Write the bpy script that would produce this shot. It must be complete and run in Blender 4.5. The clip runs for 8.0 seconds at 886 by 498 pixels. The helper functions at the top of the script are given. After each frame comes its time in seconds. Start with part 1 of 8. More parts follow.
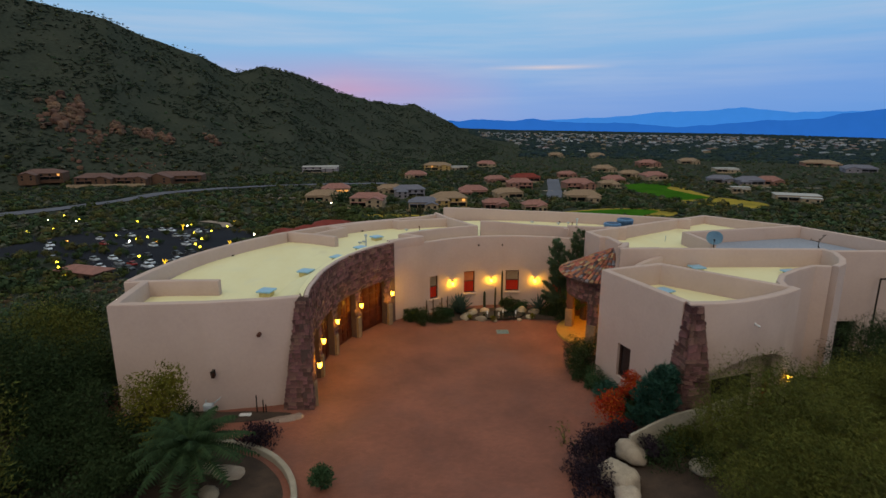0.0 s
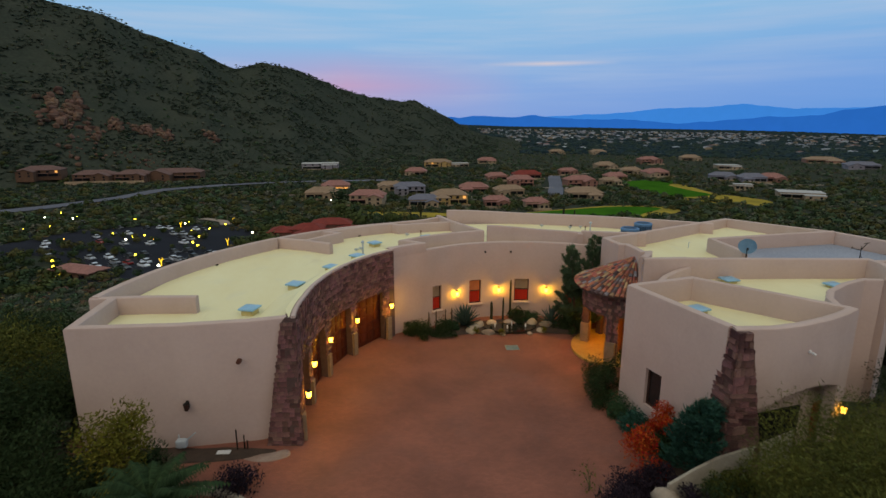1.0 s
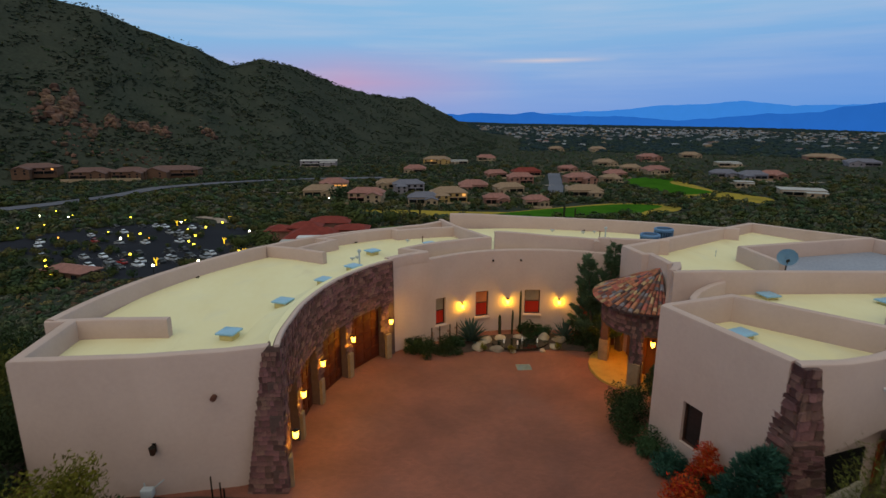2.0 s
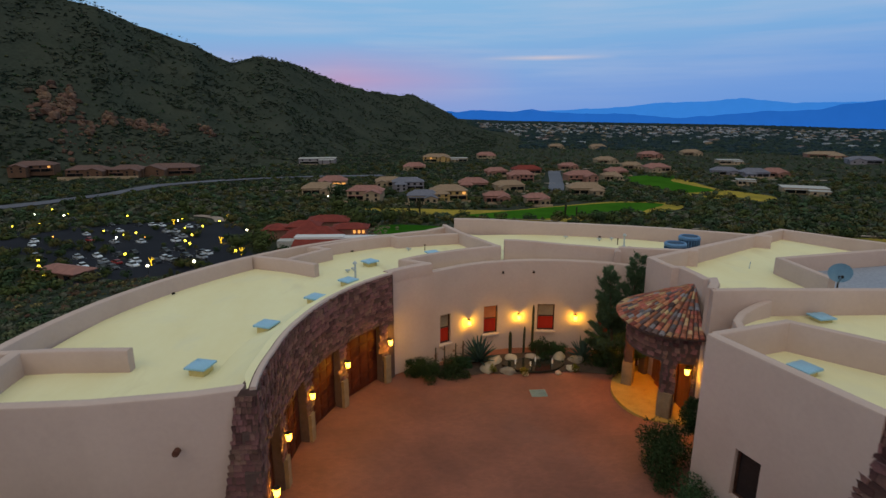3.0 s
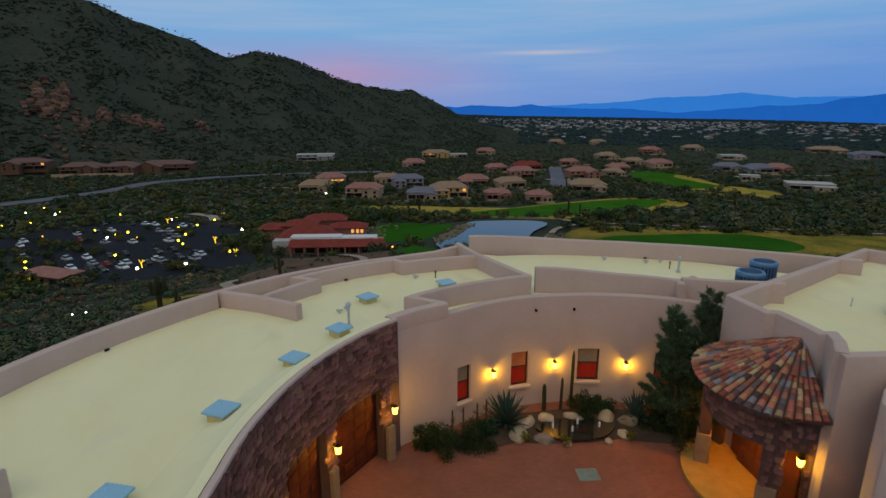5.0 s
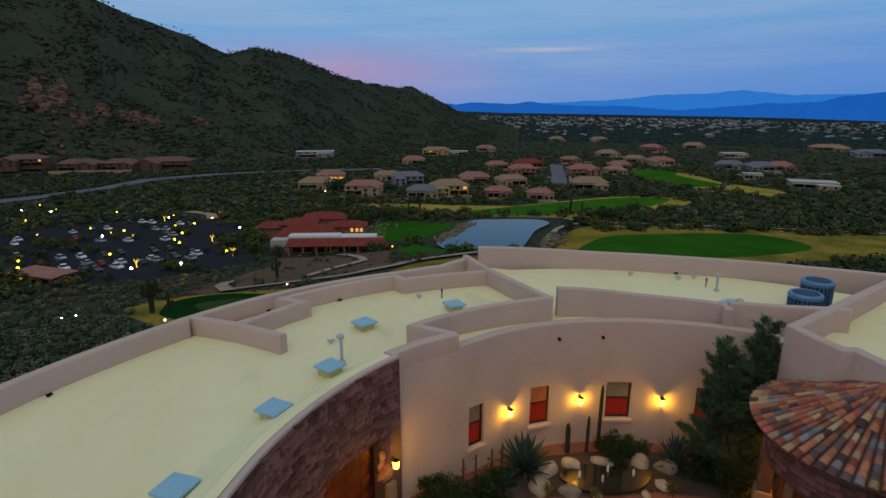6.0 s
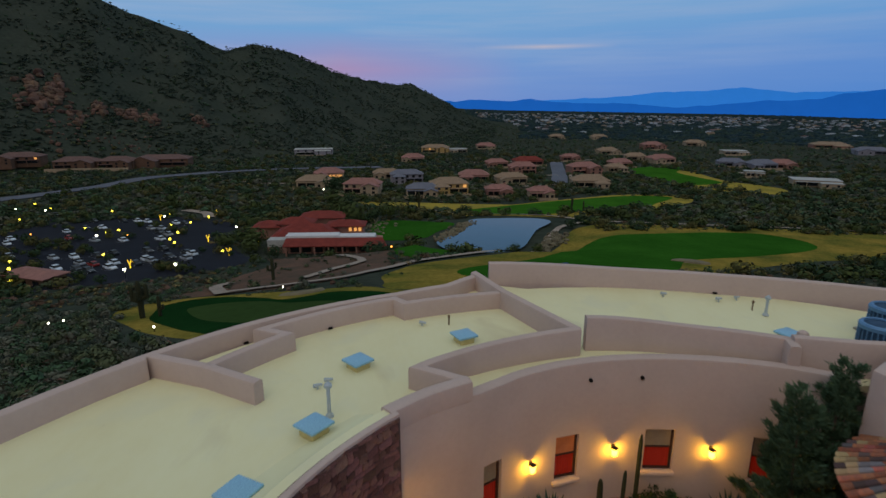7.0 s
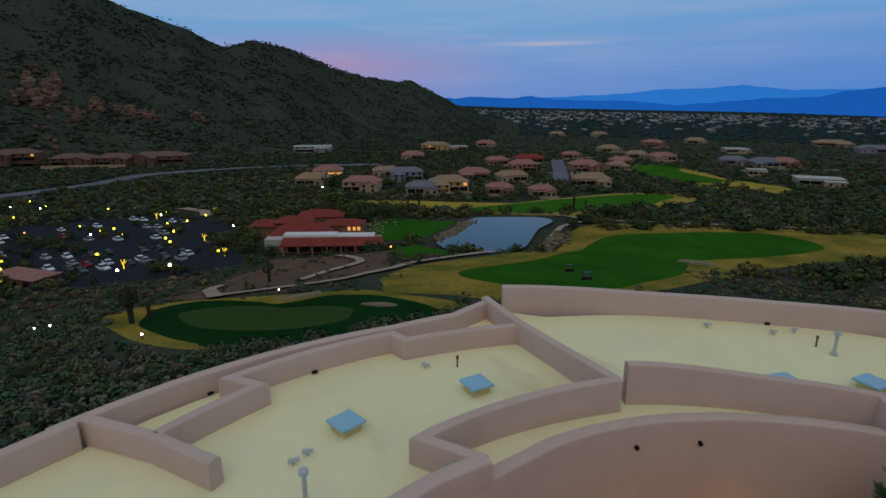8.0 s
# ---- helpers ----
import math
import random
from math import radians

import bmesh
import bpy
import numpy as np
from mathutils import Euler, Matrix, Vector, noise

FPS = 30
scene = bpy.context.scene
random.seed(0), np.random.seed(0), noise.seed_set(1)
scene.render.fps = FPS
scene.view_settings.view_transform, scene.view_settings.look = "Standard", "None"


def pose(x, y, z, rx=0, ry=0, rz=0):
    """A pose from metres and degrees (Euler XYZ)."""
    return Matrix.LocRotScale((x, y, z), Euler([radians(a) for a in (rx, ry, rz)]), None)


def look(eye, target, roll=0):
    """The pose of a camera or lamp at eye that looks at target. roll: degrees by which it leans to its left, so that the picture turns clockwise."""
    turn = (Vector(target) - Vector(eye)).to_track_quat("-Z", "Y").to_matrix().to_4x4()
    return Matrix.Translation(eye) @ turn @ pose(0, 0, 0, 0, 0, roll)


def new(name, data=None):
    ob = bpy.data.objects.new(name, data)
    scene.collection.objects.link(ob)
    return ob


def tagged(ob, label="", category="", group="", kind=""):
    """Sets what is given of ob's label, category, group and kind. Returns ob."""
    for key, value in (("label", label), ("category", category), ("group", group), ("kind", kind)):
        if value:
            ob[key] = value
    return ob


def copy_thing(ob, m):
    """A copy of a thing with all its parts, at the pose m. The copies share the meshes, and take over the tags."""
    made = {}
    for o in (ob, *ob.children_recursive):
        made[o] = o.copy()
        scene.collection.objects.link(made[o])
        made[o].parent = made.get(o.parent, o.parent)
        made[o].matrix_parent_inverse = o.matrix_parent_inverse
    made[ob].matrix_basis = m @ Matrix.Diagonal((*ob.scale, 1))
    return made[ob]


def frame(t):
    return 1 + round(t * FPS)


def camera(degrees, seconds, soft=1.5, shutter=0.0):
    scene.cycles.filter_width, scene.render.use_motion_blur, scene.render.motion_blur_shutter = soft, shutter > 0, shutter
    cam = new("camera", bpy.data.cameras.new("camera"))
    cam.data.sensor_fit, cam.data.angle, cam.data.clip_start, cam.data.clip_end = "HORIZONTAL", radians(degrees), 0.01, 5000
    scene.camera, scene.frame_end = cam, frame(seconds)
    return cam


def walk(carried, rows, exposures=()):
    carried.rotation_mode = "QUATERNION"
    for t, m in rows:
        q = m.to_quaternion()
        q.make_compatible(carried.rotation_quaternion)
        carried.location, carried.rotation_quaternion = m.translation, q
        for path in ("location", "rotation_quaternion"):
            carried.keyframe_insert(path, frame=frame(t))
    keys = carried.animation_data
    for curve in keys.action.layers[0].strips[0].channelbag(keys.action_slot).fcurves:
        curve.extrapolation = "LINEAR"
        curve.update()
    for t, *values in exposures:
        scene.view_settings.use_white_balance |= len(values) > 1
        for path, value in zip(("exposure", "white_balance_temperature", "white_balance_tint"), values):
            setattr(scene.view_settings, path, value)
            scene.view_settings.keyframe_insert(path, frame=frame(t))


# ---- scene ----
cam = camera(78.4, 8.0, 1.5, 0.5)
PATH = [
    (0, (-1.382, -4.984, 13.550), (-1.268, -3.040, 13.094), 0),
    (0.5, (-1.426, -3.364, 13.564), (-1.313, -1.422, 13.102), -0.1),
    (1, (-1.430, -1.687, 13.532), (-1.317, 0.254, 13.064), 0),
    (1.5, (-1.490, -0.079, 13.521), (-1.375, 1.861, 13.048), 0),
    (3, (-1.681, 4.968, 13.452), (-1.562, 6.904, 12.965), 0),
    (3.5, (-1.731, 6.603, 13.494), (-1.612, 8.538, 13.004), 0),
    (4, (-1.878, 8.335, 13.515), (-1.757, 10.269, 13.019), -0.1),
    (5.5, (-2.155, 13.588, 13.465), (-2.032, 15.518, 12.958), -0.1),
    (6, (-2.219, 15.402, 13.442), (-2.096, 17.331, 12.929), 0),
    (6.5, (-2.261, 17.253, 13.380), (-2.137, 19.181, 12.863), 0),
    (7, (-2.310, 19.059, 13.388), (-2.184, 20.986, 12.866), 0),
    (7.5, (-2.333, 20.949, 13.396), (-2.205, 22.874, 12.869), 0.1),
    (8, (-2.324, 22.849, 13.397), (-2.197, 24.773, 12.865), 0.1),
]
walk(cam, [(t, look(eye, target, roll)) for t, eye, target, roll in PATH],
     exposures=((0, 0.2, 7350, 10), (4, 0.0, 6800, 10), (8, -0.26, 6400, 10)))

# ---------------------------------------------------------------- sky and light
world = bpy.data.worlds.new("dusk_sky")
scene.world = world
world.use_nodes = True
wt = world.node_tree
wt.nodes.clear()


def wmath(op, a, b=None, clamp=False):
    n = wt.nodes.new("ShaderNodeMath")
    n.operation, n.use_clamp = op, clamp
    for i, v in enumerate((a, b)):
        if v is None:
            continue
        if isinstance(v, (int, float)):
            n.inputs[i].default_value = v
        else:
            wt.links.new(v, n.inputs[i])
    return n.outputs[0]


def wramp(fac, stops):
    n = wt.nodes.new("ShaderNodeValToRGB")
    while len(n.color_ramp.elements) < len(stops):
        n.color_ramp.elements.new(0.5)
    for e, (p, c) in zip(n.color_ramp.elements, stops):
        e.position, e.color = p, (*c, 1)
    wt.links.new(fac, n.inputs[0])
    return n.outputs[0]


def wmix(fac, a, b, blend="MIX"):
    n = wt.nodes.new("ShaderNodeMix")
    n.data_type, n.blend_type = "RGBA", blend
    for i, v in ((0, fac), (6, a), (7, b)):
        if isinstance(v, (int, float)):
            n.inputs[i].default_value = v
        elif isinstance(v, tuple):
            n.inputs[i].default_value = (*v, 1)
        else:
            wt.links.new(v, n.inputs[i])
    return n.outputs[2]


coord = wt.nodes.new("ShaderNodeTexCoord").outputs["Generated"]
sep = wt.nodes.new("ShaderNodeSeparateXYZ")
wt.links.new(coord, sep.inputs[0])
sx, sy, sz = sep.outputs
# height gradient: hazy blue low down, a brighter overcast dome above
dome = wramp(wmath("MAXIMUM", sz, 0.0), (
    (0.0, (0.19, 0.32, 0.69)), (0.05, (0.21, 0.36, 0.71)), (0.12, (0.205, 0.42, 0.73)), (0.21, (0.22, 0.46, 0.75)),
    (0.45, (0.31, 0.43, 0.53)), (1.0, (0.425, 0.485, 0.49))))
# streaked cloud deck: flat layers seen edge-on
mp = wt.nodes.new("ShaderNodeMapping")
mp.inputs["Scale"].default_value = (1.6, 1.6, 26.0)
wt.links.new(coord, mp.inputs[0])
cl = wt.nodes.new("ShaderNodeTexNoise")
cl.inputs["Scale"].default_value, cl.inputs["Detail"].default_value, cl.inputs["Roughness"].default_value = 1.7, 5.0, 0.55
wt.links.new(mp.outputs[0], cl.inputs["Vector"])
cloud = wramp(cl.outputs["Fac"], ((0.40, (0, 0, 0)), (0.72, (1, 1, 1))))
cloud = wmath("MULTIPLY", wmath("MULTIPLY", cloud, 0.5), wmath("MULTIPLY", sz, 14.0, True))
dome = wmix(cloud, dome, (0.42, 0.515, 0.71))
# deeper blue low in the east
east = wmath("MULTIPLY", wmath("MULTIPLY", wmath("SUBTRACT", sx, 0.12), 1.9, True), wmath("SUBTRACT", 1.0, wmath("MULTIPLY", sz, 5.5), True))
dome = wmix(wmath("MULTIPLY", east, 0.85), dome, (0.085, 0.27, 0.70))
# rose band over the ridge, fading to both sides
rose = wmath("MULTIPLY", wmath("SUBTRACT", 1.0, wmath("MULTIPLY", wmath("ABSOLUTE", wmath("SUBTRACT", sx, -0.11)), 3.2), True),
             wmath("SUBTRACT", 1.0, wmath("MULTIPLY", wmath("ABSOLUTE", wmath("SUBTRACT", sz, 0.055)), 16.0), True))
dome = wmix(wmath("MULTIPLY", rose, 0.75), dome, (0.50, 0.30, 0.50))
# one bright thin cloud bar, broken along its length
bar = wmath("MULTIPLY", wmath("SUBTRACT", 1.0, wmath("MULTIPLY", wmath("ABSOLUTE", wmath("SUBTRACT", sz, 0.091)), 180.0), True),
            wmath("SUBTRACT", 1.0, wmath("MULTIPLY", wmath("ABSOLUTE", wmath("SUBTRACT", sx, 0.235)), 8.5), True))
dome = wmix(wmath("MULTIPLY", bar, 0.75), dome, (0.62, 0.55, 0.60))
# afterglow of the set sun on the far side of the sky
glow = wmath("POWER", wmath("MAXIMUM", wmath("MULTIPLY", sy, -1.0), 0.0), 1.5)
glow = wmath("MULTIPLY", glow, wmath("MULTIPLY", wmath("MAXIMUM", sz, 0.0), 4.0, True))
dome = wmix(glow, dome, (0.53, 0.455, 0.385))
bg = wt.nodes.new("ShaderNodeBackground")
bg.inputs["Strength"].default_value = 1.0
wt.links.new(dome, bg.inputs["Color"])
wt.links.new(bg.outputs[0], wt.nodes.new("ShaderNodeOutputWorld").inputs["Surface"])

sun = new("afterglow_sun", bpy.data.lights.new("afterglow_sun", "SUN"))
sun.data.energy, sun.data.angle, sun.data.color = 0.42, radians(50), (1.0, 0.88, 0.70)
sun.matrix_world = look((-12, -40, 60), (0, 0, 0))

# ---------------------------------------------------------------- materials
MATS = {}


def material(name, c1, c2=None, scale=2.0, rough=0.85, bump=0.0, bump_scale=None, metal=0.0, vary=0.0, island=0.0,
             emit=None, emit_strength=0.0, detail=6.0, fine=0.35, stretch=None, spec=0.12, c3=None, p3=0.86):
    """A node material: two tones mixed by coarse noise, fine grain on top, bump, and an optional shift per object or per island."""
    if name in MATS:
        return MATS[name]
    m = bpy.data.materials.new(name)
    m.use_nodes = True
    nt = m.node_tree
    b = nt.nodes["Principled BSDF"]
    b.inputs["Roughness"].default_value, b.inputs["Metallic"].default_value = rough, metal
    b.inputs["Specular IOR Level"].default_value = spec
    c2 = c2 or tuple(0.78 * v for v in c1)
    tc = nt.nodes.new("ShaderNodeTexCoord").outputs["Object"]
    if stretch:
        mpn = nt.nodes.new("ShaderNodeMapping")
        mpn.inputs["Scale"].default_value = stretch
        nt.links.new(tc, mpn.inputs[0])
        tc = mpn.outputs[0]
    n1 = nt.nodes.new("ShaderNodeTexNoise")
    n1.inputs["Scale"].default_value, n1.inputs["Detail"].default_value = scale, detail
    n1.inputs["Roughness"].default_value = 0.6
    nt.links.new(tc, n1.inputs["Vector"])
    r = nt.nodes.new("ShaderNodeValToRGB")
    r.color_ramp.elements[0].position, r.color_ramp.elements[1].position = 0.32, 0.68
    r.color_ramp.elements[0].color, r.color_ramp.elements[1].color = (*c1, 1), (*c2, 1)
    if c3:
        e = r.color_ramp.elements.new(p3)
        e.color = (*c3, 1)
    nt.links.new(n1.outputs["Fac"], r.inputs[0])
    n2 = nt.nodes.new("ShaderNodeTexNoise")
    n2.inputs["Scale"].default_value, n2.inputs["Detail"].default_value = scale * 14, 3.0
    nt.links.new(tc, n2.inputs["Vector"])
    mx = nt.nodes.new("ShaderNodeMix")
    mx.data_type, mx.blend_type = "RGBA", "OVERLAY"
    mx.inputs[0].default_value = fine
    nt.links.new(r.outputs[0], mx.inputs[6])
    nt.links.new(n2.outputs["Fac"], mx.inputs[7])
    col = mx.outputs[2]
    if vary or island:
        src = nt.nodes.new("ShaderNodeObjectInfo").outputs["Random"] if vary else nt.nodes.new("ShaderNodeNewGeometry").outputs["Random Per Island"]
        amount = vary or island
        hs = nt.nodes.new("ShaderNodeHueSaturation")
        mr = nt.nodes.new("ShaderNodeMapRange")
        mr.inputs["To Min"].default_value, mr.inputs["To Max"].default_value = 1 - amount, 1 + amount
        nt.links.new(src, mr.inputs["Value"])
        nt.links.new(mr.outputs[0], hs.inputs["Value"])
        mul = nt.nodes.new("ShaderNodeMath")
        mul.operation = "MULTIPLY_ADD"
        mul.inputs[1].default_value, mul.inputs[2].default_value = 0.09 * amount, 0.5 - 0.045 * amount
        fr = nt.nodes.new("ShaderNodeMath")
        fr.operation = "FRACT"
        m7 = nt.nodes.new("ShaderNodeMath")
        m7.operation = "MULTIPLY"
        m7.inputs[1].default_value = 7.31
        nt.links.new(src, m7.inputs[0])
        nt.links.new(m7.outputs[0], fr.inputs[0])
        nt.links.new(fr.outputs[0], mul.inputs[0])
        nt.links.new(mul.outputs[0], hs.inputs["Hue"])
        nt.links.new(col, hs.inputs["Color"])
        col = hs.outputs[0]
    nt.links.new(col, b.inputs["Base Color"])
    if bump:
        bn = nt.nodes.new("ShaderNodeBump")
        bn.inputs["Strength"].default_value, bn.inputs["Distance"].default_value = bump, 0.02
        n3 = nt.nodes.new("ShaderNodeTexNoise")
        n3.inputs["Scale"].default_value, n3.inputs["Detail"].default_value = bump_scale or scale * 6, 4.0
        nt.links.new(tc, n3.inputs["Vector"])
        nt.links.new(n3.outputs["Fac"], bn.inputs["Height"])
        nt.links.new(bn.outputs[0], b.inputs["Normal"])
    if emit:
        b.inputs["Emission Color"].default_value = (*emit, 1)
        b.inputs["Emission Strength"].default_value = emit_strength
    MATS[name] = m
    return m


def paver_material():
    """Clay pavers: running bond, each brick its own tone, sanded joints, large stains."""
    m = bpy.data.materials.new("clay_pavers")
    m.use_nodes = True
    nt = m.node_tree
    b = nt.nodes["Principled BSDF"]
    tc = nt.nodes.new("ShaderNodeTexCoord").outputs["Object"]
    br = nt.nodes.new("ShaderNodeTexBrick")
    br.inputs["Scale"].default_value = 1.0
    br.inputs["Brick Width"].default_value, br.inputs["Row Height"].default_value = 0.21, 0.105
    br.inputs["Mortar Size"].default_value = 0.006
    br.inputs["Color1"].default_value = (0.268, 0.100, 0.068, 1)
    br.inputs["Color2"].default_value = (0.226, 0.085, 0.058, 1)
    br.inputs["Mortar"].default_value = (0.17, 0.075, 0.052, 1)
    nt.links.new(tc, br.inputs["Vector"])
    n1 = nt.nodes.new("ShaderNodeTexNoise")
    n1.inputs["Scale"].default_value, n1.inputs["Detail"].default_value = 0.35, 7.0
    nt.links.new(tc, n1.inputs["Vector"])
    rp = nt.nodes.new("ShaderNodeValToRGB")
    rp.color_ramp.elements[0].position, rp.color_ramp.elements[1].position = 0.3, 0.7
    rp.color_ramp.elements[0].color, rp.color_ramp.elements[1].color = (0.72, 0.72, 0.74, 1), (1.12, 1.08, 1.05, 1)
    nt.links.new(n1.outputs["Fac"], rp.inputs[0])
    mx = nt.nodes.new("ShaderNodeMix")
    mx.data_type, mx.blend_type = "RGBA", "MULTIPLY"
    mx.inputs[0].default_value = 1.0
    nt.links.new(br.outputs["Color"], mx.inputs[6])
    nt.links.new(rp.outputs[0], mx.inputs[7])
    nt.links.new(mx.outputs[2], b.inputs["Base Color"])
    bn = nt.nodes.new("ShaderNodeBump")
    bn.inputs["Strength"].default_value, bn.inputs["Distance"].default_value = 0.5, 0.006
    bn.invert = True
    nt.links.new(br.outputs["Fac"], bn.inputs["Height"])
    nt.links.new(bn.outputs[0], b.inputs["Normal"])
    b.inputs["Roughness"].default_value, b.inputs["Specular IOR Level"].default_value = 0.72, 0.3
    return m


STUCCO = material("sand_stucco", (0.53, 0.41, 0.37), (0.485, 0.372, 0.335), 0.45, 0.92, 0.12, 60, fine=0.06, spec=0.15)
ROOF = material("cream_roof_coating", (0.79, 0.755, 0.49), (0.75, 0.69, 0.42), 0.3, 0.8, 0.08, 9, fine=0.06, spec=0.1, c3=(0.50, 0.39, 0.24), p3=0.74, stretch=(1.0, 0.45, 1.0))
GREYROOF = material("grey_roof_coating", (0.30, 0.33, 0.40), (0.26, 0.29, 0.36), 0.5, 0.8, 0.2, 9)
PAVER = paver_material()
STONE = material("purple_brown_fieldstone", (0.215, 0.110, 0.098), (0.125, 0.068, 0.066), 0.9, 0.85, 0.9, 14, vary=0.5, c3=(0.27, 0.20, 0.18), p3=0.74, fine=0.6, spec=0.15)
MORTAR = material("dark_mortar", (0.12, 0.076, 0.07), (0.09, 0.06, 0.056), 4.0, 0.95, 0.5, 40)
TANSTONE = material("tan_dressed_stone", (0.30, 0.21, 0.13), (0.22, 0.155, 0.10), 3.0, 0.85, 0.5, 30)
WOOD = material("red_stained_wood", (0.105, 0.024, 0.012), (0.066, 0.016, 0.009), 2.5, 0.55, 0.4, 25, stretch=(1, 1, 0.15))
REDWOOD = material("warm_red_entrance_wood", (0.26, 0.085, 0.03), (0.18, 0.055, 0.02), 2.5, 0.5, 0.4, 25, stretch=(1, 1, 0.15))
DARKWOOD = material("dark_trim_wood", (0.075, 0.035, 0.024), (0.05, 0.025, 0.018), 3.0, 0.6, 0.3, 25)
TILE = material("weathered_clay_tile", (0.42, 0.14, 0.08), (0.25, 0.11, 0.085), 3.2, 0.85, 0.5, 22, vary=0.4, c3=(0.50, 0.37, 0.27), p3=0.72, fine=0.5)
# Tan stone tinted golden: part of the porch lamplight is put into the colour.
FLOORSTONE = material("tan_flagstone_painted_amber", (0.44, 0.28, 0.075), (0.35, 0.22, 0.055), 2.0, 0.7, 0.3, 12)
SKYLID = material("pale_blue_skylight_acrylic", (0.25, 0.48, 0.66), (0.22, 0.43, 0.60), 1.5, 0.35, spec=0.5)
SKYCURB = material("coated_skylight_curb", (0.62, 0.52, 0.25), (0.55, 0.46, 0.22), 3.0, 0.85, 0.3)
PVC = material("grey_vent_pipe", (0.45, 0.50, 0.54), (0.38, 0.43, 0.47), 4.0, 0.5)
ACBLUE = material("blue_grey_condenser_metal", (0.13, 0.26, 0.44), (0.10, 0.21, 0.37), 6.0, 0.5, metal=0.3)
ACDARK = material("dark_condenser_grille", (0.035, 0.075, 0.14), (0.025, 0.055, 0.105), 6.0, 0.6)
BLIND = material("tan_roller_blind", (0.34, 0.25, 0.16), (0.30, 0.22, 0.145), 4.0, 0.9)
# Room light is put into blind and curtain as emission; no lamp stands behind.
GLOWBLIND = material("orange_blind_painted_glow", (0.36, 0.15, 0.07), (0.30, 0.12, 0.055), 4.0, 0.9, emit=(0.55, 0.10, 0.02), emit_strength=0.16)
CURTAIN = material("red_curtain_painted_glow", (0.30, 0.03, 0.018), (0.22, 0.02, 0.012), 2.0, 0.9, emit=(0.50, 0.018, 0.004), emit_strength=0.16, stretch=(8, 8, 0.6))
BLACKIRON = material("black_iron", (0.02, 0.018, 0.016), (0.03, 0.025, 0.02), 8.0, 0.5, metal=0.6)
LAMPGLASS = material("glowing_amber_glass", (0.9, 0.6, 0.25), (0.9, 0.55, 0.2), 4.0, 0.4, emit=(1.0, 0.48, 0.05), emit_strength=10.0)
BOULDER = material("pale_granite_boulder", (0.40, 0.34, 0.26), (0.27, 0.225, 0.18), 2.2, 0.9, 0.9, 14, vary=0.32, c3=(0.50, 0.45, 0.36))
SOIL = material("decomposed_granite_soil", (0.085, 0.058, 0.045), (0.05, 0.037, 0.03), 1.6, 0.95, 0.8, 18, c3=(0.15, 0.115, 0.09))
KERB = material("pale_concrete_kerb", (0.38, 0.34, 0.28), (0.29, 0.26, 0.21), 2.0, 0.9, 0.4, 20)
DARKWATER = material("dark_pond_water", (0.012, 0.016, 0.014), (0.02, 0.022, 0.018), 1.0, 0.06, 0.15, 4, spec=0.5)
FOAM = material("white_fountain_water", (0.75, 0.78, 0.80), (0.65, 0.68, 0.72), 6.0, 0.3)
BARK = material("grey_brown_bark", (0.12, 0.085, 0.06), (0.075, 0.055, 0.04), 5.0, 0.9, 0.7, 20)
# Near-black fill for openings and drain holes: their inner shade is painted.
HOLE = material("painted_recess_shade", (0.012, 0.011, 0.011), (0.008, 0.008, 0.008), 3.0, 0.9)
WHITEMETAL = material("white_painted_metal", (0.7, 0.7, 0.7), (0.6, 0.6, 0.62), 5.0, 0.45)
DISHBLUE = material("pale_blue_dish_metal", (0.28, 0.46, 0.58), (0.24, 0.40, 0.52), 3.0, 0.45)


def add_stains(m, colour, scale, low, high, amount, stretch=(1, 1, 1)):
    """Soft stains of their own shape, mixed over a material's colour."""
    nt = m.node_tree
    b = nt.nodes["Principled BSDF"]
    src = b.inputs["Base Color"].links[0].from_socket
    mpn = nt.nodes.new("ShaderNodeMapping")
    mpn.inputs["Scale"].default_value = stretch
    nt.links.new(nt.nodes.new("ShaderNodeTexCoord").outputs["Object"], mpn.inputs[0])
    n = nt.nodes.new("ShaderNodeTexNoise")
    n.inputs["Scale"].default_value, n.inputs["Detail"].default_value, n.inputs["Distortion"].default_value = scale, 5.0, 0.6
    nt.links.new(mpn.outputs[0], n.inputs["Vector"])
    mr = nt.nodes.new("ShaderNodeMapRange")
    mr.inputs["From Min"].default_value, mr.inputs["From Max"].default_value, mr.inputs["To Max"].default_value = low, high, amount
    nt.links.new(n.outputs["Fac"], mr.inputs["Value"])
    mx = nt.nodes.new("ShaderNodeMix")
    mx.data_type = "RGBA"
    mx.inputs[7].default_value = (*colour, 1)
    nt.links.new(mr.outputs[0], mx.inputs[0])
    nt.links.new(src, mx.inputs[6])
    nt.links.new(mx.outputs[2], b.inputs["Base Color"])


add_stains(ROOF, (0.40, 0.28, 0.16), 0.22, 0.57, 0.74, 0.62, (1.0, 0.6, 1.0))
add_stains(ROOF, (0.68, 0.66, 0.48), 0.5, 0.52, 0.70, 0.45)
add_stains(STUCCO, (0.40, 0.30, 0.25), 0.35, 0.50, 0.75, 0.35, (1.0, 1.0, 0.5))
add_stains(PAVER, (0.16, 0.085, 0.075), 0.22, 0.52, 0.74, 0.45)


def leaf_material(name, c1, c2, amount=0.45):
    return material(name, c1, c2, 0.9, 0.75, island=amount, spec=0.04, fine=0.2)


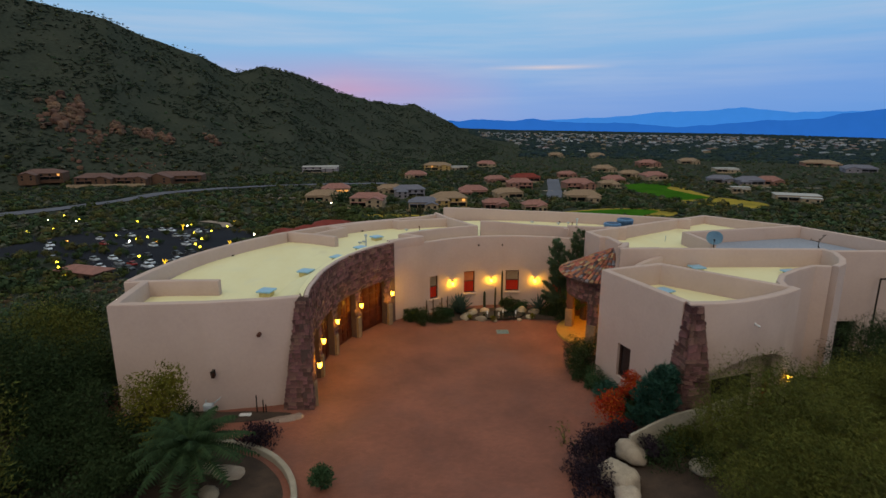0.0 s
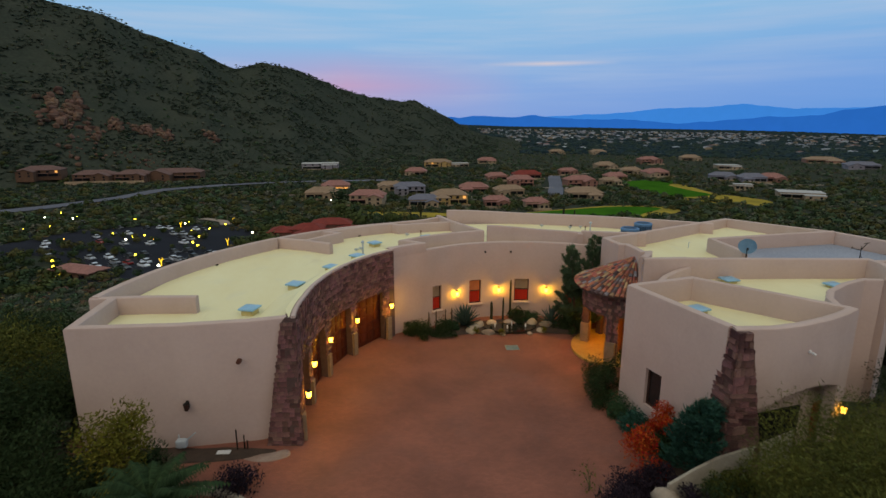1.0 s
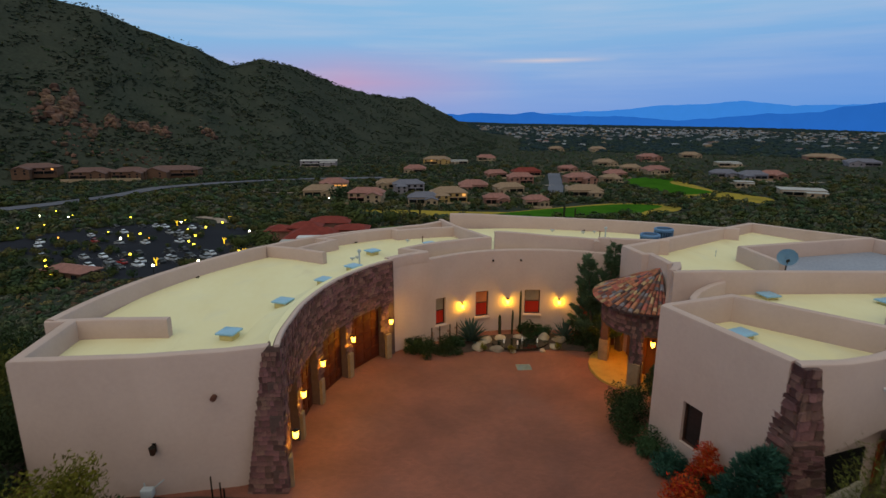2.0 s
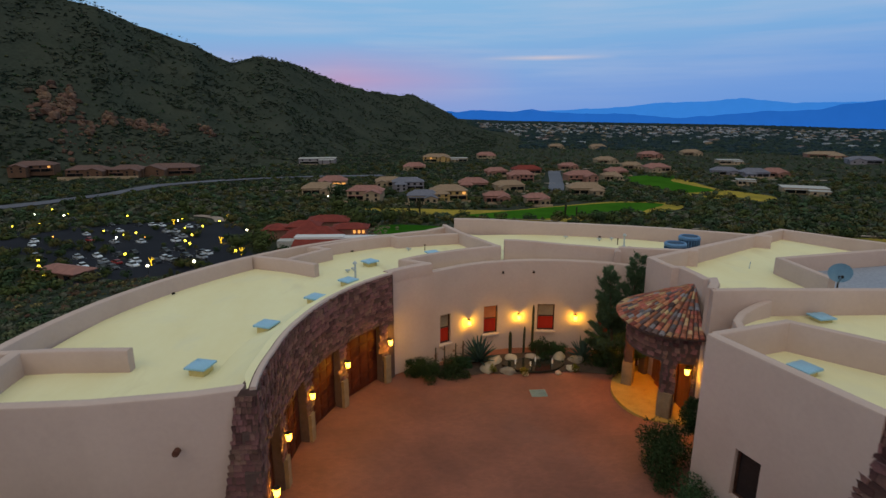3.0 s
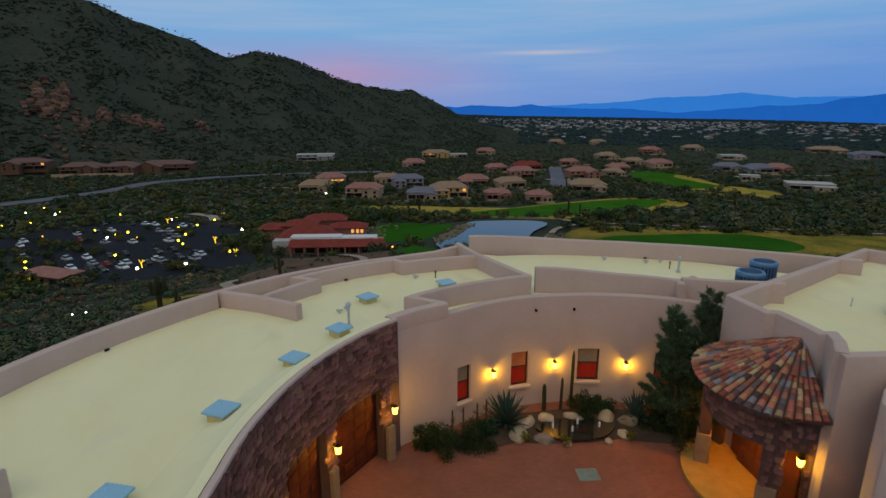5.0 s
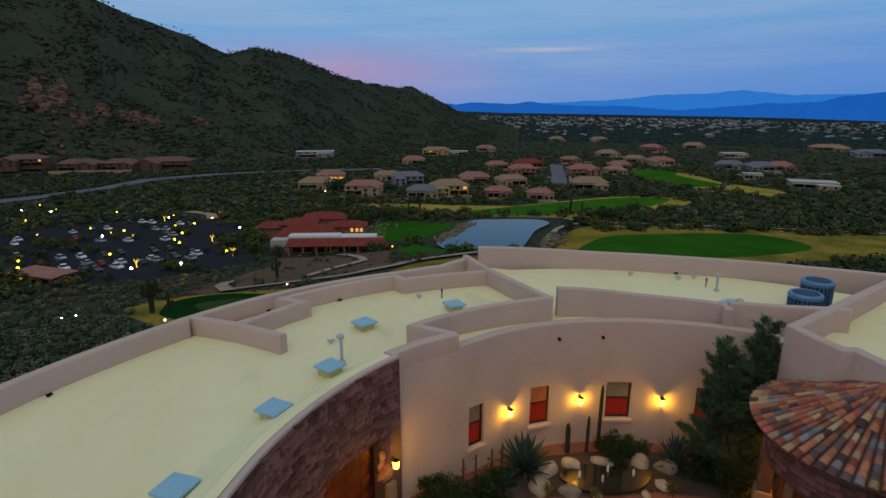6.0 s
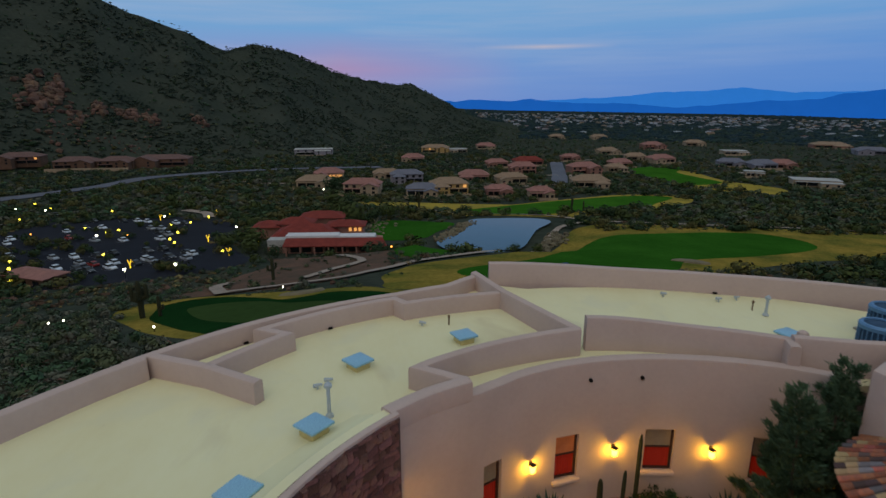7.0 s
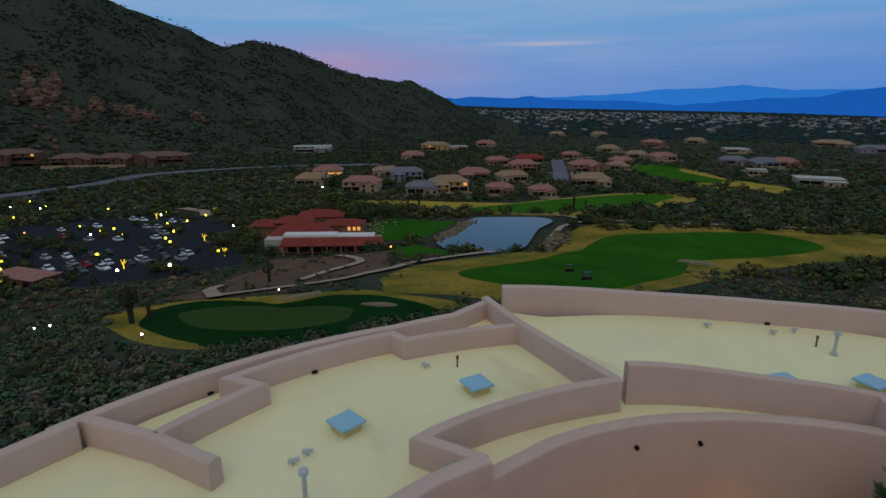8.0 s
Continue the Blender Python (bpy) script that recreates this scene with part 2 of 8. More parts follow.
LEAF_OLIVE = leaf_material("olive_desert_leaf", (0.125, 0.132, 0.030), (0.056, 0.068, 0.020), 0.5)
LEAF_DARK = leaf_material("dark_green_leaf", (0.034, 0.056, 0.023), (0.022, 0.037, 0.016))
LEAF_JUNIPER = leaf_material("deep_green_juniper_needle", (0.095, 0.15, 0.082), (0.06, 0.105, 0.06), 0.35)
LEAF_PALM = leaf_material("dark_palm_leaflet", (0.030, 0.056, 0.024), (0.020, 0.038, 0.017), 0.3)
LEAF_GREEN = leaf_material("mid_green_leaf", (0.045, 0.09, 0.04), (0.03, 0.06, 0.028))
LEAF_BLUE = leaf_material("blue_green_needle", (0.035, 0.10, 0.072), (0.024, 0.068, 0.052))
LEAF_RED = leaf_material("orange_red_blossom", (0.46, 0.06, 0.016), (0.22, 0.034, 0.012))
LEAF_YELLOW = leaf_material("yellow_green_leaf", (0.17, 0.15, 0.022), (0.07, 0.075, 0.016))
LEAF_PURPLE = leaf_material("dark_purple_leaf", (0.03, 0.02, 0.03), (0.018, 0.014, 0.02))
AGAVE = leaf_material("blue_grey_agave_leaf", (0.06, 0.105, 0.092), (0.04, 0.075, 0.066), 0.25)
TWIG = material("pale_green_twig", (0.14, 0.13, 0.06), (0.09, 0.085, 0.04), 4.0, 0.8)
CACTUS = material("dull_green_cactus", (0.045, 0.046, 0.024), (0.03, 0.033, 0.018), 4.0, 0.85, 0.5, 20)

# ---------------------------------------------------------------- mesh helpers
CX, CY = 5.0, 22.8      # centre of the ring-shaped house


def polar(r, deg):
    return CX + r * math.cos(radians(deg)), CY + r * math.sin(radians(deg))


def part(name, bm, mat, parent=None, label="", smooth=True, sharp=35):
    me = bpy.data.meshes.new(name)
    bm.normal_update()
    bm.to_mesh(me)
    bm.free()
    if smooth:
        me.polygons.foreach_set("use_smooth", [True] * len(me.polygons))
        me.set_sharp_from_angle(angle=radians(sharp))
    me.materials.append(mat)
    ob = new(name, me)
    if parent is not None:
        ob.parent = parent
    if label:
        ob["label"] = label
    return ob


def mesh_object(name, verts, faces, mat, parent=None, smooth=False):
    me = bpy.data.meshes.new(name)
    me.from_pydata(verts, [], faces)
    if smooth:
        me.polygons.foreach_set("use_smooth", [True] * len(me.polygons))
    me.materials.append(mat)
    ob = new(name, me)
    if parent is not None:
        ob.parent = parent
    return ob


def thing(name, label, category, group="", at=(0, 0, 0), turn=0.0, kind=""):
    ob = new(name)
    ob.matrix_world = pose(*at, 0, 0, turn)
    return tagged(ob, label, category, group, kind)


def box(bm, x0, x1, y0, y1, z0, z1, bevel=0.0):
    g = bmesh.ops.create_cube(bm, size=1.0)["verts"]
    for v in g:
        v.co = Vector((x0 + (v.co.x + 0.5) * (x1 - x0), y0 + (v.co.y + 0.5) * (y1 - y0), z0 + (v.co.z + 0.5) * (z1 - z0)))
    if bevel:
        es = {e for v in g for e in v.link_edges}
        bmesh.ops.bevel(bm, geom=list(es), offset=bevel, segments=2, profile=0.5, affect="EDGES")
    return g


def tube(bm, p, q, r0, r1, n=8, cap=True):
    p, q = Vector(p), Vector(q)
    ax = (q - p)
    rot = ax.to_track_quat("Z", "Y").to_matrix()
    a, b = [], []
    for i in range(n):
        d = rot @ Vector((math.cos(2 * math.pi * i / n), math.sin(2 * math.pi * i / n), 0))
        a.append(bm.verts.new(p + d * r0))
        b.append(bm.verts.new(q + d * r1))
    for i in range(n):
        bm.faces.new((a[i], a[(i + 1) % n], b[(i + 1) % n], b[i]))
    if cap:
        bm.faces.new(a[::-1])
        bm.faces.new(b)


def lathe(bm, profile, n=16, at=(0, 0, 0)):
    rings = []
    for r, z in profile:
        rings.append([bm.verts.new((at[0] + r * math.cos(2 * math.pi * i / n), at[1] + r * math.sin(2 * math.pi * i / n), at[2] + z)) for i in range(n)])
    for a, b in zip(rings, rings[1:]):
        for i in range(n):
            bm.faces.new((a[i], a[(i + 1) % n], b[(i + 1) % n], b[i]))
    bm.faces.new(rings[0][::-1])
    bm.faces.new(rings[-1])


def wall(bm, path, thick, z0, z1, closed=False, lip=0.09, base_thick=None):
    """A wall of rounded top along a plan path. z0 and z1 are heights or lists of them, one for each point."""
    n = len(path)
    z0 = z0 if isinstance(z0, (list, tuple)) else [z0] * n
    z1 = z1 if isinstance(z1, (list, tuple)) else [z1] * n
    pts = [Vector(p) for p in path]
    rings = []
    for i, p in enumerate(pts):
        before = pts[i - 1] if i or closed else None
        after = pts[(i + 1) % n] if i < n - 1 or closed else None
        d0 = (p - before).normalized() if before is not None else None
        d1 = (after - p).normalized() if after is not None else None
        d0, d1 = d0 or d1, d1 or d0
        n0, n1 = Vector((-d0.y, d0.x)), Vector((-d1.y, d1.x))
        m = (n0 + n1)
        m = m.normalized() if m.length > 1e-6 else n0
        k = 1 / max(0.45, m.dot(n0))
        h, hb = thick / 2, (base_thick or thick) / 2
        r = min(lip, h * 0.9)
        sec = ((hb, z0[i]), (h, z1[i] - r), (h - 0.3 * r, z1[i] - 0.3 * r), (h - r, z1[i]), (-h + r, z1[i]),
               (-h + 0.3 * r, z1[i] - 0.3 * r), (-h, z1[i] - r), (-hb, z0[i]))
        rings.append([bm.verts.new((p.x + m.x * k * o, p.y + m.y * k * o, z)) for o, z in sec])
    c = len(rings[0])
    for i in range(n if closed else n - 1):
        a, b = rings[i], rings[(i + 1) % n]
        for j in range(c):
            bm.faces.new((a[j], b[j], b[(j + 1) % c], a[(j + 1) % c]))
    if not closed:
        bm.faces.new(rings[0])
        bm.faces.new(rings[-1][::-1])


def pierced_wall(bm, at, u0, u1, thick, z0, z1, openings, step=2.0, lip=0.09):
    """One solid wall along at(u) from u0 to u1 with rectangular holes (ua, ub, sill, head) right through it."""
    fwd = 1 if u1 > u0 else -1
    us = {u0, u1}
    k = max(1, int(abs(u1 - u0) / step))
    marks = [u for o in openings for u in o[:2]]
    us |= {u for u in (u0 + (u1 - u0) * i / k for i in range(k + 1)) if all(abs(u - v) > 0.3 * step for v in marks)} | set(marks)
    us = sorted(us, reverse=fwd < 0)
    zs = sorted({z0, z1 - lip, z1 - 0.3 * lip, z1} | {z for o in openings for z in o[2:] if z > z0})
    inset = {z1 - 0.3 * lip: 0.3 * lip, z1: lip}
    e = 1e-3 * abs(u1 - u0)
    vert = {}
    for i, u in enumerate(us):
        p, q = Vector(at(u - e * fwd)), Vector(at(u + e * fwd))
        d = (q - p).normalized()
        n = Vector((-d.y, d.x))
        c = Vector(at(u))
        for j, z in enumerate(zs):
            h = thick / 2 - inset.get(z, 0.0)
            for side in (1, -1):
                w = c + n * h * side
                vert[i, j, side] = bm.verts.new((w.x, w.y, z))

    def solid(i, j):
        if not (0 <= i < len(us) - 1 and 0 <= j < len(zs) - 1):
            return False
        u, z = (us[i] + us[i + 1]) / 2, (zs[j] + zs[j + 1]) / 2
        return not any(min(a, b) < u < max(a, b) and lo < z < hi for a, b, lo, hi in openings)
    for i in range(len(us) - 1):
        for j in range(len(zs) - 1):
            if not solid(i, j):
                continue
            for side in (1, -1):
                bm.faces.new([vert[i, j, side], vert[i + 1, j, side], vert[i + 1, j + 1, side], vert[i, j + 1, side]])
            for di, dj, a, b in ((-1, 0, (i, j), (i, j + 1)), (1, 0, (i + 1, j), (i + 1, j + 1)), (0, -1, (i, j), (i + 1, j)), (0, 1, (i, j + 1), (i + 1, j + 1))):
                if not solid(i + di, j + dj):
                    bm.faces.new([vert[(*a, 1)], vert[(*b, 1)], vert[(*b, -1)], vert[(*a, -1)]])
    loose = [v for v in bm.verts if not v.link_faces]
    bmesh.ops.delete(bm, geom=loose, context="VERTS")
    bmesh.ops.recalc_face_normals(bm, faces=bm.faces)


def arc(r0, a0, r1, a1, step=2.0):
    k = max(2, int(abs(a1 - a0) / step) + 1)
    return [polar(r0 + (r1 - r0) * i / (k - 1), a0 + (a1 - a0) * i / (k - 1)) for i in range(k)]


def polar_path(rows, step=2.0):
    out = []
    for (ra, a), (rb, b) in zip(rows, rows[1:]):
        seg = arc(ra, a, rb, b, step)
        out += seg if not out else seg[1:]
    return out


def slab(bm, outline, z, thick=0.25):
    at = z if callable(z) else lambda x, y: z
    top = [bm.verts.new((x, y, at(x, y))) for x, y in outline]
    low = [bm.verts.new((x, y, at(x, y) - thick)) for x, y in outline]
    k = len(outline)
    f = bm.faces.new(top)
    g = bm.faces.new(low[::-1])
    for i in range(k):
        bm.faces.new((top[i], low[i], low[(i + 1) % k], top[(i + 1) % k]))
    bmesh.ops.triangulate(bm, faces=[f, g])
    bmesh.ops.recalc_face_normals(bm, faces=bm.faces)


def court_z(x, y):
    d = math.hypot(x - 4.8, y - 30.0)
    return -0.6 * max(0.0, 1 - (d / 12.0) ** 1.5)


def smoothstep(a):
    a = min(1.0, max(0.0, a))
    return a * a * (3 - 2 * a)


def along(rows, a):
    if a <= rows[0][0]:
        return rows[0][1:]
    for p, q in zip(rows, rows[1:]):
        if a <= q[0]:
            f = (a - p[0]) / (q[0] - p[0])
            return tuple(u + (v - u) * f for u, v in zip(p[1:], q[1:]))
    return rows[-1][1:]

# ---------------------------------------------------------------- ground to the horizon
OX, OY = -1.8, 6.0
# bearing, elevation of the ridge, distance of its foot and of its crest
RIDGE = ((-75, 11.0, 560, 960), (-40, 10.6, 640, 1000), (-31.6, 9.5, 655, 1010), (-27, 8.95, 660, 1020), (-24, 7.3, 660, 1040), (-20, 6.35, 665, 1060),
         (-18.3, 5.15, 670, 1080), (-16.5, 4.8, 680, 1100), (-14, 5.2, 700, 1120), (-12, 4.97, 720, 1140), (-9, 3.8, 780, 1180),
         (-6.9, 2.9, 820, 1220), (-4.1, 2.2, 880, 1300), (-1.3, 1.75, 950, 1380), (0.4, 1.83, 980, 1420), (2.1, 1.05, 1040, 1450),
         (4.4, -0.1, 1120, 1480), (6.2, -1.2, 1200, 1500), (8.5, -1.95, 1300, 1550), (11, -2.4, 1400, 1600))
POND_Z = -40.5


def pond_mask(x, y):
    """1 inside the golf lake, falling to 0 over its banks."""
    a = math.hypot((x - 44) / 27.0, (y - 244) / 33.0)
    b = math.hypot((x - 20) / 15.0, (y - 226) / 22.0)
    return 1 - smoothstep((min(a, b) - 0.92) / 0.75)


def ground_z(x, y):
    s = max(0.0, math.hypot(x - 5, max(0.0, y - 23)) - 22)
    z = -50 * (1 - math.exp(-s / 125)) - 0.0135 * max(0.0, min(x, 2500) - 700) - 0.05 * max(0.0, min(x, 3300) - 2500)
    if y < 14:                                           # the hillside goes on up behind the drive
        z += 0.05 * min(60.0, 14 - y) * smoothstep((abs(x + 1) - 8) / 10)
    d = math.hypot(x - OX, y - OY)
    bearing = math.degrees(math.atan2(x - OX, y - OY))
    if d > 300 and -100 < bearing < 12:
        e, foot, crest = along(RIDGE, bearing)
        top = 13.5 + crest * math.tan(radians(e))
        if top > z:
            f = (d - foot) / (crest - foot)
            rise = max(0.0, f) if f < 1 else 1 - 0.35 * min(2.0, f - 1)
            rise = rise ** 1.12 if 0 < f < 1 else rise
            crags = noise.fractal(Vector((x * 0.006, y * 0.006, 3.1)), 1.0, 2.0, 5) * 16 * smoothstep(f * 3) * (1 - smoothstep((f - 0.72) / 0.26) * 0.8)
            z += (top - z) * rise + crags * min(1.0, (top + 50) / 120)
    if s > 20:
        z += noise.noise(Vector((x * 0.012, y * 0.012, 0.5))) * 1.6 * smoothstep((s - 20) / 80)
    if 150 < y < 330 and -40 < x < 120:
        m = pond_mask(x, y)
        z += (POND_Z - 1.0 - z) * m
    if 170 < y < 290 and -90 < x < 30:                    # level terrace of the clubhouse
        z += (-41.0 - z) * (1 - smoothstep((math.hypot((x + 32) / 32, (y - 228) / 32) - 0.85) / 0.4))
    if s < 3:
        z -= 0.75 * (1 - s / 3)
    return z


GROUND = material("dry_desert_ground", (0.050, 0.058, 0.045), (0.032, 0.042, 0.034), 0.02, 0.95, fine=0.45, c3=(0.13, 0.11, 0.075), detail=9.0, spec=0.0)
FAIRWAY = material("mown_fairway_grass", (0.029, 0.108, 0.012), (0.017, 0.072, 0.008), 0.05, 0.9, fine=0.25, detail=8.0, spec=0.0)
FAIRWAY_FAR = material("bright_far_fairway_grass", (0.042, 0.135, 0.014), (0.026, 0.095, 0.010), 0.05, 0.9, fine=0.25, detail=8.0, spec=0.0)
STRAW_FAR = material("pale_yellow_far_rough", (0.36, 0.27, 0.05), (0.20, 0.17, 0.04), 0.07, 0.95, fine=0.5, detail=8.0, spec=0.0)
GREENM = material("dark_putting_green", (0.036, 0.066, 0.020), (0.03, 0.056, 0.017), 0.05, 0.9, fine=0.2, spec=0.0)
COLLAR = material("dark_green_collar_grass", (0.009, 0.038, 0.010), (0.007, 0.028, 0.008), 0.06, 0.9, fine=0.3, spec=0.0)
ROUGHM = material("straw_coloured_rough", (0.27, 0.19, 0.04), (0.085, 0.10, 0.022), 0.07, 0.95, fine=0.55, detail=9.0, c3=(0.20, 0.165, 0.075), p3=0.8, spec=0.0)
PATHM = material("pale_concrete_path", (0.34, 0.275, 0.23), (0.25, 0.205, 0.17), 0.2, 0.9)
ASPHALT = material("worn_asphalt", (0.013, 0.015, 0.024), (0.009, 0.010, 0.016), 0.08, 0.9, fine=0.4)
ROADM = material("pale_worn_road", (0.125, 0.135, 0.17), (0.10, 0.105, 0.135), 0.05, 0.9, fine=0.3)
LAKE = material("still_lake_water", (0.012, 0.035, 0.075), (0.010, 0.030, 0.064), 0.02, 0.04, spec=0.5)
LAKE.node_tree.nodes["Principled BSDF"].inputs["IOR"].default_value = 1.33
TERRACE = material("bare_reddish_terrace_soil", (0.135, 0.072, 0.048), (0.060, 0.046, 0.030), 0.12, 0.95, fine=0.5, c3=(0.17, 0.125, 0.095))
SANDM = material("pale_bunker_sand", (0.20, 0.165, 0.10), (0.15, 0.125, 0.08), 0.3, 0.95)
# Distance haze is painted in as blue base colour plus emission.
FARRIDGE = material("mountain_blue_haze_glow", (0.006, 0.04, 0.14), (0.005, 0.035, 0.12), 0.0008, 1.0, emit=(0.014, 0.15, 0.62), emit_strength=0.66, spec=0.0)
FARRIDGE2 = material("mountain_pale_haze_glow", (0.015, 0.06, 0.18), (0.014, 0.055, 0.17), 0.0008, 1.0, emit=(0.03, 0.23, 0.74), emit_strength=0.74, spec=0.0)

bearings = [-180 + 4 * i for i in range(31)] + [-58 + 0.3 * i for i in range(388)] + [60 + 4 * i for i in range(30)]
radii = [0.5, 6, 12, 18]
while radii[-1] < 4560:
    radii.append(radii[-1] * 1.035 + 0.6)
gverts, gfaces = [], []
for r in radii:
    for b in bearings:
        x, y = OX + r * math.sin(radians(b)), OY + r * math.cos(radians(b))
        gverts.append((x, y, ground_z(x, y)))
nb = len(bearings)
for i in range(len(radii) - 1):
    for j in range(nb):
        k = (j + 1) % nb
        gfaces.append((i * nb + j, (i + 1) * nb + j, (i + 1) * nb + k, i * nb + k))
ground = mesh_object("ground", gverts, gfaces[:], GROUND, smooth=True)
for p in ground.data.polygons[2000:2001]:
    flip_needed = p.normal.z < 0
if flip_needed:
    ground.data.flip_normals()
tagged(ground, "dark dry desert hillside falling to a wide plain", "ground", kind="structure")


def ridge_line(name, mat, dist, rows, seed, label):
    """Far mountains: a rising sheet with spurs, from the plain to an uneven crest."""
    vs, fs = [], []
    steps = 220
    for i in range(steps):
        b = rows[0][0] + (rows[-1][0] - rows[0][0]) * i / (steps - 1)
        e = along(rows, b)[0]
        e += 0.09 * noise.fractal(Vector((b * 0.7, seed, 0)), 0.9, 2.1, 6)
        for k in range(6):
            f = k / 5
            d = dist - 70 * (1 - f) + 20 * noise.noise(Vector((b * 0.4, f * 2, seed)))
            z0 = -170
            z1 = 13.5 + dist * math.tan(radians(e))
            vs.append((OX + d * math.sin(radians(b)), OY + d * math.cos(radians(b)), z0 + (z1 - z0) * (f ** 0.8)))
    for i in range(steps - 1):
        for k in range(5):
            a = i * 6 + k
            fs.append((a, a + 6, a + 7, a + 1))
    return tagged(mesh_object(name, vs, fs, mat, smooth=True), label, "mountains", kind="structure")


# Both sheets glow blue by emission, standing in for air haze.
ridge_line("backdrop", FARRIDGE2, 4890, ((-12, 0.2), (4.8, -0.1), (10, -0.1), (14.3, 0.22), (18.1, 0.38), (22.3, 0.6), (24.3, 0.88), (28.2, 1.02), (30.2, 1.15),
           (31.4, 1.3), (33.2, 1.02), (35.4, 0.83), (38.6, 0.84), (42, 0.9), (60, 0.6)), 1.7, "mountains on the far horizon, pale blue haze painted in")
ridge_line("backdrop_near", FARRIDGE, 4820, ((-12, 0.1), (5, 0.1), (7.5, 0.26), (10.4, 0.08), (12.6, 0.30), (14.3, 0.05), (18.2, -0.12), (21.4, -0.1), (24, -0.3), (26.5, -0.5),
           (29.3, -0.22), (32.9, 0.08), (35.5, 0.17), (37.5, 0.26), (38.6, 0.6), (41.7, 1.05), (46, 1.3), (60, 1.0)), 8.2, "mountain range on the far horizon, deep blue haze painted in")


def drape(name, outline, mat, up, label, category, cell=None, wobble=0.0, seed=0.0):
    """A patch laid over the ground inside a smooth outline: fans of rings from its middle."""
    n = len(outline)
    mx, my = sum(p[0] for p in outline) / n, sum(p[1] for p in outline) / n
    dense = []
    for i in range(n):
        p0, p1, p2, p3 = (outline[(i + k) % n] for k in (-1, 0, 1, 2))
        for k in range(6):
            t = k / 6
            dense.append(tuple(0.5 * ((2 * b) + (c - a) * t + (2 * a - 5 * b + 4 * c - d) * t * t + (3 * b - a - 3 * c + d) * t ** 3)
                               for a, b, c, d in zip(p0, p1, p2, p3)))
    rings = 10
    vs, fs = [(mx, my, ground_z(mx, my) + up)], []
    m = len(dense)
    for k in range(1, rings + 1):
        f = k / rings
        for i, (x, y) in enumerate(dense):
            w = 1 + wobble * noise.noise(Vector((i * 0.22, seed, 0))) * f
            px, py = mx + (x - mx) * f * w, my + (y - my) * f * w
            vs.append((px, py, ground_z(px, py) + up * (1 if k < rings else 0.2)))
    for i in range(m):
        fs.append((0, 1 + i, 1 + (i + 1) % m))
        for k in range(rings - 1):
            a, b = 1 + k * m, 1 + (k + 1) * m
            fs.append((a + i, b + i, b + (i + 1) % m, a + (i + 1) % m))
    ob = mesh_object(name, vs, fs, mat, smooth=True)
    if ob.data.polygons[0].normal.z < 0:
        ob.data.flip_normals()
    return tagged(ob, label, category, kind="structure")


def blob(x, y, rx, ry, turn=0.0, n=10):
    c, s = math.cos(radians(turn)), math.sin(radians(turn))
    return [(x + rx * math.cos(2 * math.pi * i / n) * c - ry * math.sin(2 * math.pi * i / n) * s,
             y + rx * math.cos(2 * math.pi * i / n) * s + ry * math.sin(2 * math.pi * i / n) * c) for i in range(n)]


def strip(name, line, width, mat, up, label, category, step=6.0):
    """A road or path draped along a smooth line."""
    pts = []
    for i in range(len(line) - 1):
        p0, p1, p2, p3 = line[max(0, i - 1)], line[i], line[i + 1], line[min(len(line) - 1, i + 2)]
        k = max(2, int(math.dist(p1, p2) / step))
        for j in range(k):
            t = j / k
            pts.append(Vector([0.5 * ((2 * b) + (c - a) * t + (2 * a - 5 * b + 4 * c - d) * t * t + (3 * b - a - 3 * c + d) * t ** 3)
                               for a, b, c, d in zip(p0, p1, p2, p3)]))
    pts.append(Vector(line[-1]))
    vs, fs = [], []
    for i, p in enumerate(pts):
        d = (pts[min(i + 1, len(pts) - 1)] - pts[max(i - 1, 0)]).normalized()
        o = Vector((-d.y, d.x))
        for k in (-0.5, -0.17, 0.17, 0.5):
            q = p + o * width * k
            vs.append((q.x, q.y, ground_z(q.x, q.y) + up))
    for i in range(len(pts) - 1):
        for k in range(3):
            a = i * 4 + k
            fs.append((a, a + 1, a + 5, a + 4))
    ob = mesh_object(name, vs, fs, mat, smooth=True)
    if ob.data.polygons[0].normal.z < 0:
        ob.data.flip_normals()
    return tagged(ob, label, category, kind="structure")


# golf course
drape("rough_grass", [(-8, 128), (4, 116), (24, 104), (58, 136), (84, 158), (112, 176), (148, 190), (215, 196), (270, 206), (262, 232), (178, 249), (108, 260), (80, 256), (66, 243), (56, 222), (34, 192), (6, 172), (-7, 152)], ROUGHM, 0.25,
      "straw-coloured rough grass round the large fairway", "grass", wobble=0.02)
drape("fairway", [(8, 152), (14, 128), (34, 122), (54, 141), (68, 154), (77, 166), (84, 177), (94, 184), (116, 191), (144, 203), (159, 214), (161, 229), (150, 242), (125, 243), (90, 234), (74, 230), (62, 216), (38, 180)], FAIRWAY, 0.5,
      "wide mown green fairway with a straw edge", "fairway")
drape("sand_bunker", [(80, 179), (84, 182), (89, 181), (92, 176), (89, 174.5), (84, 177)], SANDM, 0.75, "shallow pale sand bunker in the grass", "bunker")
drape("rough_grass_behind_lake", [(-34, 352), (5, 350), (36, 328), (60, 334), (95, 352), (143, 374), (180, 372), (178, 348), (150, 324), (132, 304), (100, 298), (84, 278), (68, 280), (30, 294), (10, 312), (-12, 330)], STRAW_FAR, 0.25,
      "straw-coloured rough beyond the golf lake", "grass", wobble=0.02)
